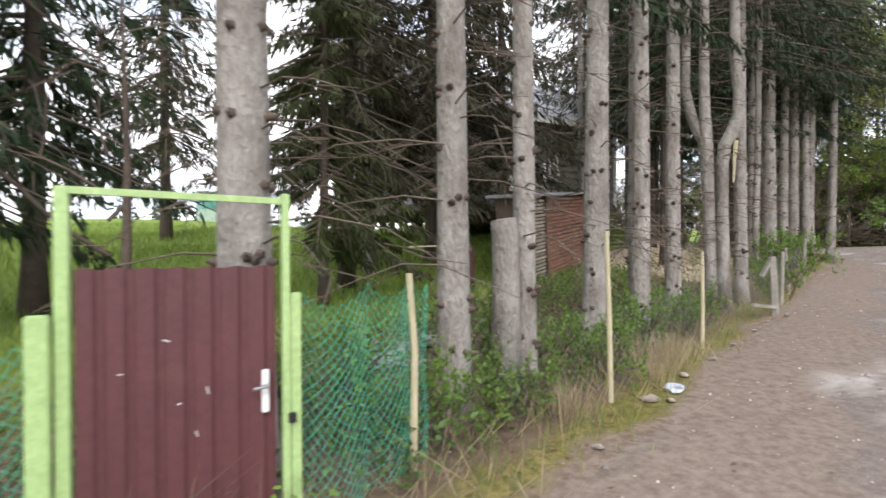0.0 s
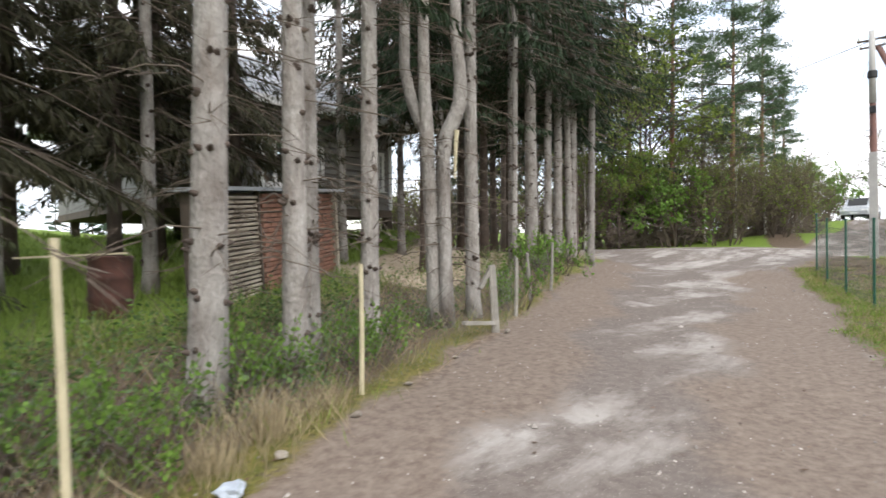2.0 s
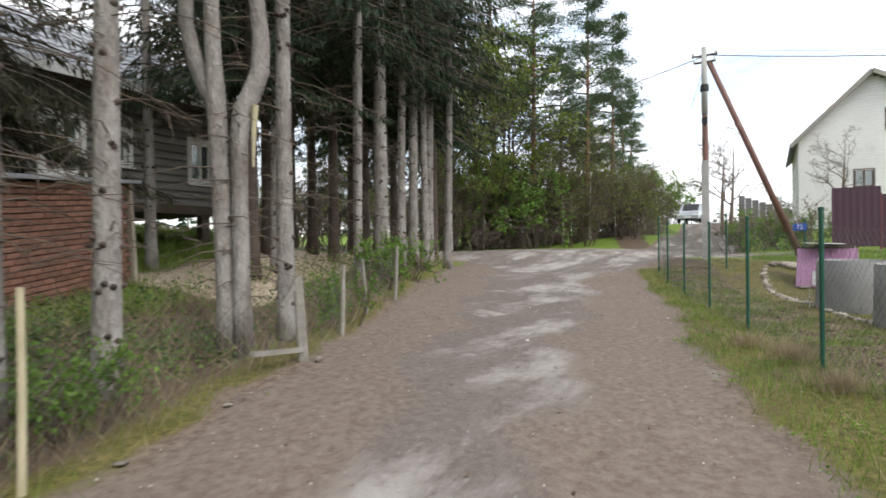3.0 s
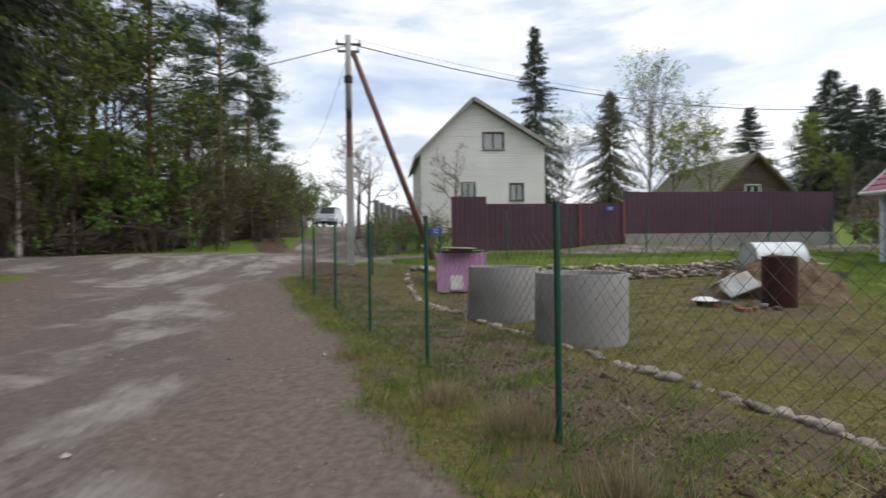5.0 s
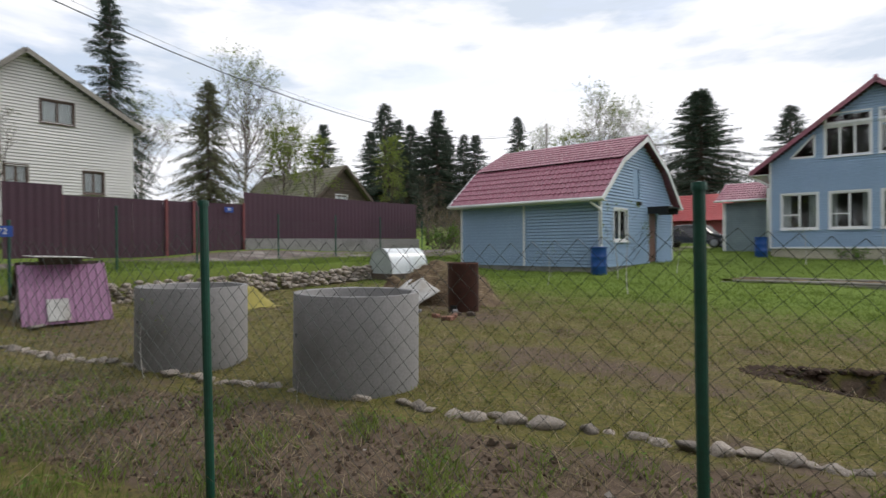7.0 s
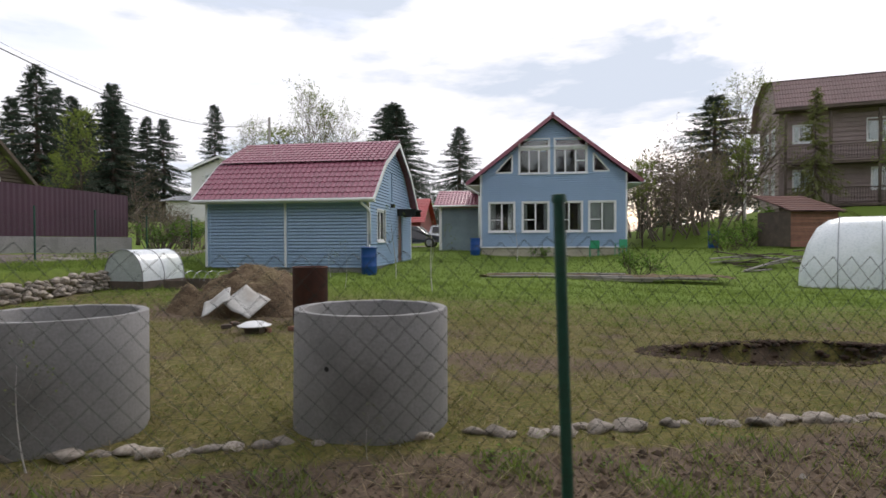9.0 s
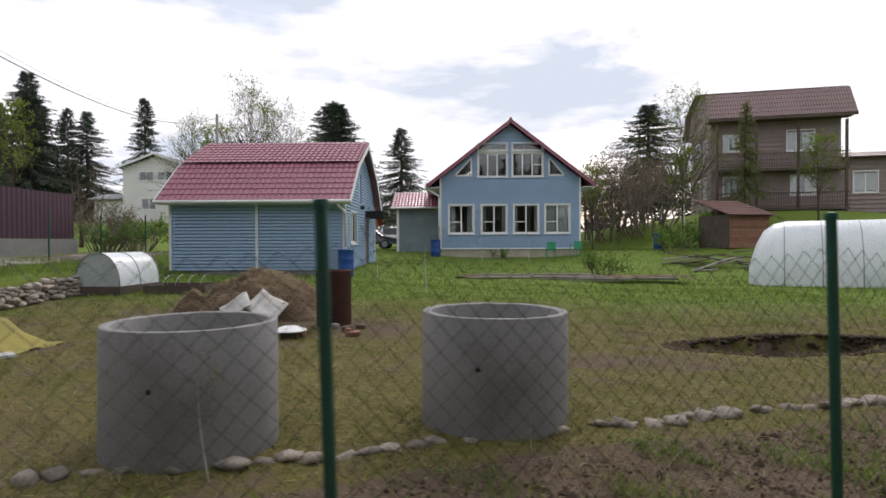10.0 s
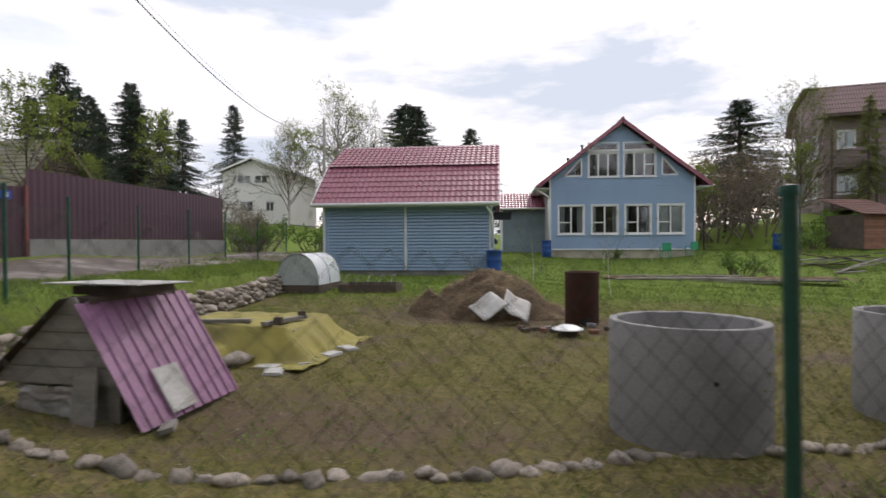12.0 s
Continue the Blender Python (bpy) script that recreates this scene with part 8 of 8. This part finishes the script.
def garden_door():
    a, b = Vector((-0.26, 2.28, 0)), Vector((0.49, 2.24, 0))
    g = min(gz(a.x, a.y), gz(b.x, b.y))
    ang = math.degrees(math.atan2(b.y - a.y, b.x - a.x))
    W = (b - a).length
    d = thing("garden_gate", pose(a.x, a.y, g, 0, 0, ang), "maroon sheet gate in a light green steel frame", "gate")
    top = 1.46 - g
    for x, w in ((0.0, 0.045), (W, 0.03)):
        part("frame_post", soft_box(x - w / 2, x + w / 2, -0.025, 0.025, -0.1, top, 0.004), LIME_PAINT, d, "light green steel post")
    part("top_bar", bar_between((0.023, 0, top - 0.012), (W - 0.016, 0, top - 0.03), 0.03, 0.025), LIME_PAINT, d, "light green top bar")
    bm = bmesh.new()
    n = 42
    lo, hi = [], []
    for k in range(n + 1):
        x = 0.035 + (W - 0.075) * k / n
        y = 0.012 if (k % 6) in (4, 5) else 0.0
        lo.append(bm.verts.new((x, y, 0.06)))
        hi.append(bm.verts.new((x, y, 1.17 - g + 0.004 * math.sin(k))))
    for k in range(n):
        bm.faces.new((lo[k], lo[k + 1], hi[k + 1], hi[k]))
    sheet = part("gate_sheet", bm, MAROON, d, "scratched maroon profiled sheet")
    sheet.modifiers.new("thick", "SOLIDIFY").thickness = 0.005
    for x, z, l, r in ((0.32, 0.86, 0.05, 20), (0.36, 0.62, 0.04, -10), (0.46, 0.66, 0.06, 80), (0.42, 0.5, 0.05, 70), (0.17, 0.75, 0.04, 5)):
        part("scratch", boxes((-l / 4, l / 4, -0.001, 0.0, -0.003, 0.003)), WHITE_SHEET, sheet, "pale scratch in the paint", m=pose(x, -0.004, z, 0, r, 0))
    part("handle_plate", soft_box(W - 0.095, W - 0.068, -0.02, -0.004, 0.55, 0.72, 0.004), WHITE_TRIM, d, "white handle plate")
    part("handle", tube_bm([(W - 0.08, -0.02, 0.66), (W - 0.08, -0.05, 0.66), (W - 0.13, -0.055, 0.655)], 0.007, 8), STEEL, d)
    part("side_plank", soft_box(W + 0.018, W + 0.06, -0.02, 0.02, -0.1, 1.02, 0.005), LIME_PAINT, d, "light green painted plank")
    part("side_plank", soft_box(-0.10, -0.03, -0.06, -0.02, -0.1, 0.98, 0.005), LIME_PAINT, d, "light green painted plank")
    part("latch", soft_box(W + 0.005, W + 0.035, -0.045, -0.026, 0.5, 0.54, 0.003), BLACK, d)


garden_door()
net = thing("net_fence", pose(0, 0, 0), "sagging green plastic net fence beside the gate", "fence")
link_mesh("net", [(0.56, 2.25), (0.9, 2.38), (1.17, 2.49), (1.3, 2.55)], 0.98, 0.0, net, GREEN_NET, cell=0.026, dz=0.026, r=0.0022, sag=0.08)
link_mesh("net", [(-0.34, 2.26), (-0.9, 2.1), (-1.7, 1.85), (-2.6, 1.5)], 0.9, 0.0, net, GREEN_NET, cell=0.026, dz=0.026, r=0.0022, sag=0.06)
for (x, y, h) in ((1.17, 2.47, 1.0), (-1.7, 1.83, 1.0)):
    part("stake", tube_bm([(x, y, gz(x, y) - 0.05), (x + 0.01, y, gz(x, y) + h * 0.6), (x - 0.02, y, gz(x, y) + h)], [0.02, 0.018, 0.016], 7), STAKE_WOOD, net)
stakes = thing("stake_fence", pose(0, 0, 0), "old thin wire fence on pale wooden stakes", "fence")
ST = [(1.62, 2.72, 0.0, 0, 0), (2.85, 2.78, 1.2, -1.5, 0.02), (4.78, 3.46, 0.95, 0.5, 0.02), (7.2, 4.17, 0.75, -4, 0.03), (8.4, 4.75, 0.8, 3, 0.03), (9.4, 5.2, 0.75, -6, 0.03), (10.6, 5.6, 0.85, 5, 0.03)]
for i, (x, y, h, lean, r) in enumerate(ST):
    if h:
        z = gz(x, y)
        part("stake", tube_bm([(0, 0, -0.08), (0.004, 0, h * 0.5), (0, 0.004, h)], [r, r * 0.9, r * 0.8], 7), STAKE_WOOD if i < 3 else GREY_BOARD, stakes, m=pose(x, y, z, 0, lean, 0))
link_mesh("wire", [(a[0], a[1] + 0.04) for a in ST], 0.75, 0.03, stakes, mat("grey_wire", (0.2, 0.21, 0.2), None, 0.6, 5, 40, 0), cell=0.045, dz=0.045, r=0.0009, sag=0.1)
bp = thing("broken_gate_frame", pose(7.2, 4.15, gz(7.2, 4.15)), "broken grey timber frame leaning by the road", "timber frame")
part("upright", bar_between((0.03, 0, -0.05), (-0.02, 0.02, 0.76), 0.06, 0.05), GREY_BOARD, bp)
part("diagonal", bar_between((-0.03, 0.02, 0.74), (-0.16, 0.08, 0.50), 0.05, 0.04), GREY_BOARD, bp)
part("bottom_rail", bar_between((-0.02, 0.0, 0.10), (-0.62, -0.08, 0.17), 0.05, 0.04), GREY_BOARD, bp)
drum("old_barrel", 4.08, 6.95, 0.215, 0.68, RUST, "rusty steel barrel on the grass behind the spruces", "barrel", ribs=True)
plank = thing("plank", pose(3.75, 7.0, gz(4.08, 6.95) + 0.64, 0, -2, 0), "pale plank resting on the rusty barrel", "plank")
part("board", boxes((-0.5, 0.5, -0.04, 0.04, 0.02, 0.04)), STAKE_WOOD, plank)


def brick_shed():
    """A low lath shed along the yard: a slatted bay in a sky-lit tone, then walls of brown brick pieces."""
    g = gz(5.3, 6.9)
    s = thing("brick_shed", pose(5.22, 6.85, g, 0, -5.2, 31.5), "low brown lath shed, its slatted bay coloured as if sky-lit", "shed")
    W, H, cut_x = 3.56, 1.40, 1.0
    part("core", boxes((0.06, W - 0.06, 0.07, 0.5, -0.3, H - 0.02)), DARK_WOOD, s)
    part("roof", boxes((-0.06, W + 0.12, -0.14, 0.62, H + 0.002, H + 0.05)), GREY_ROOF, s, "grey sheet roof")
    # brick-shaped pieces stand for the lath siding on the side away from the sky
    one = None
    for r in range(20):
        for c in range(13):
            x = cut_x + 0.02 + c * 0.2 + (0.1 if r % 2 else 0)
            if x > W - 0.15:
                continue
            m = Matrix.Translation((x, 0.004 * ((r * 7 + c * 3) % 3), r * 0.07 - 0.02))
            if one is None:
                one = part("brick", soft_box(0, 0.192, 0, 0.06, 0, 0.058, 0.004, 1), BRICK, s, m=m)
            else:
                twin(one, m, s)
    # slats of the lit side: sky light is painted in as the paler tone
    lath = None
    for r in range(23):
        m = Matrix.Translation((0, 0.012 * (r % 2), r * 0.06 - 0.02))
        if lath is None:
            lath = part("slat", soft_box(0.0, cut_x, 0.0, 0.035, 0, 0.036, 0.004, 1), SKYLIT_LATH, s, m=m)
        else:
            twin(lath, m, s)
    # the lit end edge, also lightened by colour
    part("corner_post", boxes((W - 0.03, W + 0.05, -0.03, 0.06, -0.3, H)), SKYLIT_LATH, s, "corner post in the sky-lit lath tone")
    part("corner_post", boxes((cut_x - 0.02, cut_x + 0.02, -0.02, 0.05, -0.3, H)), DARK_WOOD, s)


brick_shed()
cx, cy = 1.9, 24.0
cabin = thing("cabin", pose(cx, cy, gz(cx, cy)), "small teal and mint garden cabin", "cabin")
part("lower_wall", boxes((0, 2.4, 0, 2, -0.2, 0.55)), mat("mint_paint", (0.42, 0.55, 0.46), None, 0.7, 2, 20, 0.1), cabin)
part("upper_wall", boxes((0.02, 2.38, 0.02, 1.98, 0.551, 1.2)), mat("teal_paint", (0.12, 0.36, 0.32), None, 0.6, 2, 20, 0.1), cabin)
part("roof", boxes((-0.15, 2.55, -0.15, 2.15, 1.201, 1.27)), GREY_ROOF, cabin)
leafy_tree("crooked_spruce", -0.25, 4.7, 3.4, 0.05, "small crooked spruce with twisted bare limbs", "", DARK_BARK, SPRUCE_NEEDLES, 16, 0.14, 0.012, 9, 2, 1.2, 0.2, 61)
tr = conifer("weeping_spruce", 1.9, 6.6, 7.5, 0.9, 1.25, 110, 90, leaf_mat("olive_spruce_needles", (0.075, 0.085, 0.032), (0.045, 0.055, 0.022), 0.35, 0.25), 0.07, "olive-green spruce with hanging boughs", "", spray_len=0.32, width=0.014)
for k in range(9):
    x, y = 2.1 + random.uniform(-0.5, 0.6), 4.6 + random.uniform(-0.4, 0.4)
    s = thing("stone_slab", pose(x, y, gz(x, y) + 0.02, random.uniform(-12, 12), random.uniform(-12, 12), random.uniform(0, 180)), "broken grey slab dumped under the spruces", "slab", "dumped slabs")
    part("slab", soft_box(-0.22, 0.18, -0.13, 0.12, -0.02, 0.05, 0.012, 1), CONCRETE, s)
sack = thing("white_sack", pose(4.93, 6.72, gz(4.93, 6.72)), "crumpled white sack lying by the shed", "sack")
b_ = pebble(4, 0.55)
for v in b_.verts:
    v.co *= 0.2 * (1 + 0.4 * noise.noise(v.co * 7))
part("cloth", b_, WHITE_SHEET, sack, m=Matrix.Translation((0, 0, 0.04)))
bag = thing("plastic_bag", pose(3.5, 2.78, gz(3.5, 2.78)), "crumpled pale blue plastic bag in the dry grass", "litter")
b_ = pebble(9, 0.5)
for v in b_.verts:
    v.co *= 0.15 * (1 + 0.5 * noise.noise(v.co * 9))
part("film", b_, mat("pale_blue_film", (0.45, 0.5, 0.58), None, 0.4, 6, 40, 0.2), bag, m=Matrix.Translation((0, 0, 0.03)))
for k, (x, y, w) in enumerate(((3.12, 2.66, 0.10), (3.85, 2.95, 0.07), (4.5, 3.15, 0.06), (5.2, 3.42, 0.05), (3.25, 2.6, 0.06), (2.2, 2.25, 0.05), (6.1, 3.75, 0.05), (7.3, 4.05, 0.07), (0.9, 1.75, 0.05))):
    s = thing("pale_stone", pose(x, y, gz(x, y)), "pale stone at the edge of the road", "stone", "pale roadside stones")
    stone(s, 0, 0, w * 0.2, w * 1.4, w, w * 0.8, k, k)
straw = Leaves()
for cx, cy, n, h in ((3.9, 3.2, 420, 0.36), (3.5, 3.0, 260, 0.28), (2.4, 2.7, 200, 0.3), (4.4, 3.4, 200, 0.25), (9.9, 0.35, 600, 0.3), (8.9, 0.05, 500, 0.26), (10.6, 0.75, 400, 0.22)):
    a, r = NP.uniform(0, 6.28, n), np.abs(NP.normal(size=n)) * 0.13
    x, y = cx + r * np.cos(a), cy + r * np.sin(a)
    al = np.stack([np.cos(a) * 0.2 + NP.normal(size=n) * 0.22, np.sin(a) * 0.2 + NP.normal(size=n) * 0.22, np.ones(n)], 1) * NP.uniform(0.3, 1, n)[:, None] * h
    straw.add(np.stack([x, y, level_arr(x, y)], 1), al, unit(np.cross(al, NP.normal(size=(n, 3)))) * 0.0025)
tagged(straw.mesh("straw_tufts", DRY_BLADE), "tufts of pale dry straw by the road", "grass", kind="stuff")
# leafy branchlets by the nearest trunks
for i, (x, y, s) in enumerate(((1.3, 2.75, 0.55), (2.0, 2.8, 0.5), (3.3, 3.3, 0.6), (2.7, 3.6, 0.6), (4.2, 3.9, 0.65), (1.0, 3.4, 0.7), (5.2, 4.0, 0.6), (0.2, 3.2, 0.6), (8.7, 5.0, 0.7), (11.2, 6.2, 0.9), (12.2, 6.5, 0.9))):
    c = copy_thing(sh, pose(x, y, gz(x, y) - 0.05, 0, 0, 49 * i))
    c.scale = (s * 0.7, s * 0.7, s)
    tagged(c, "sprouting green undergrowth shrub beneath the spruces", group="undergrowth shrubs")
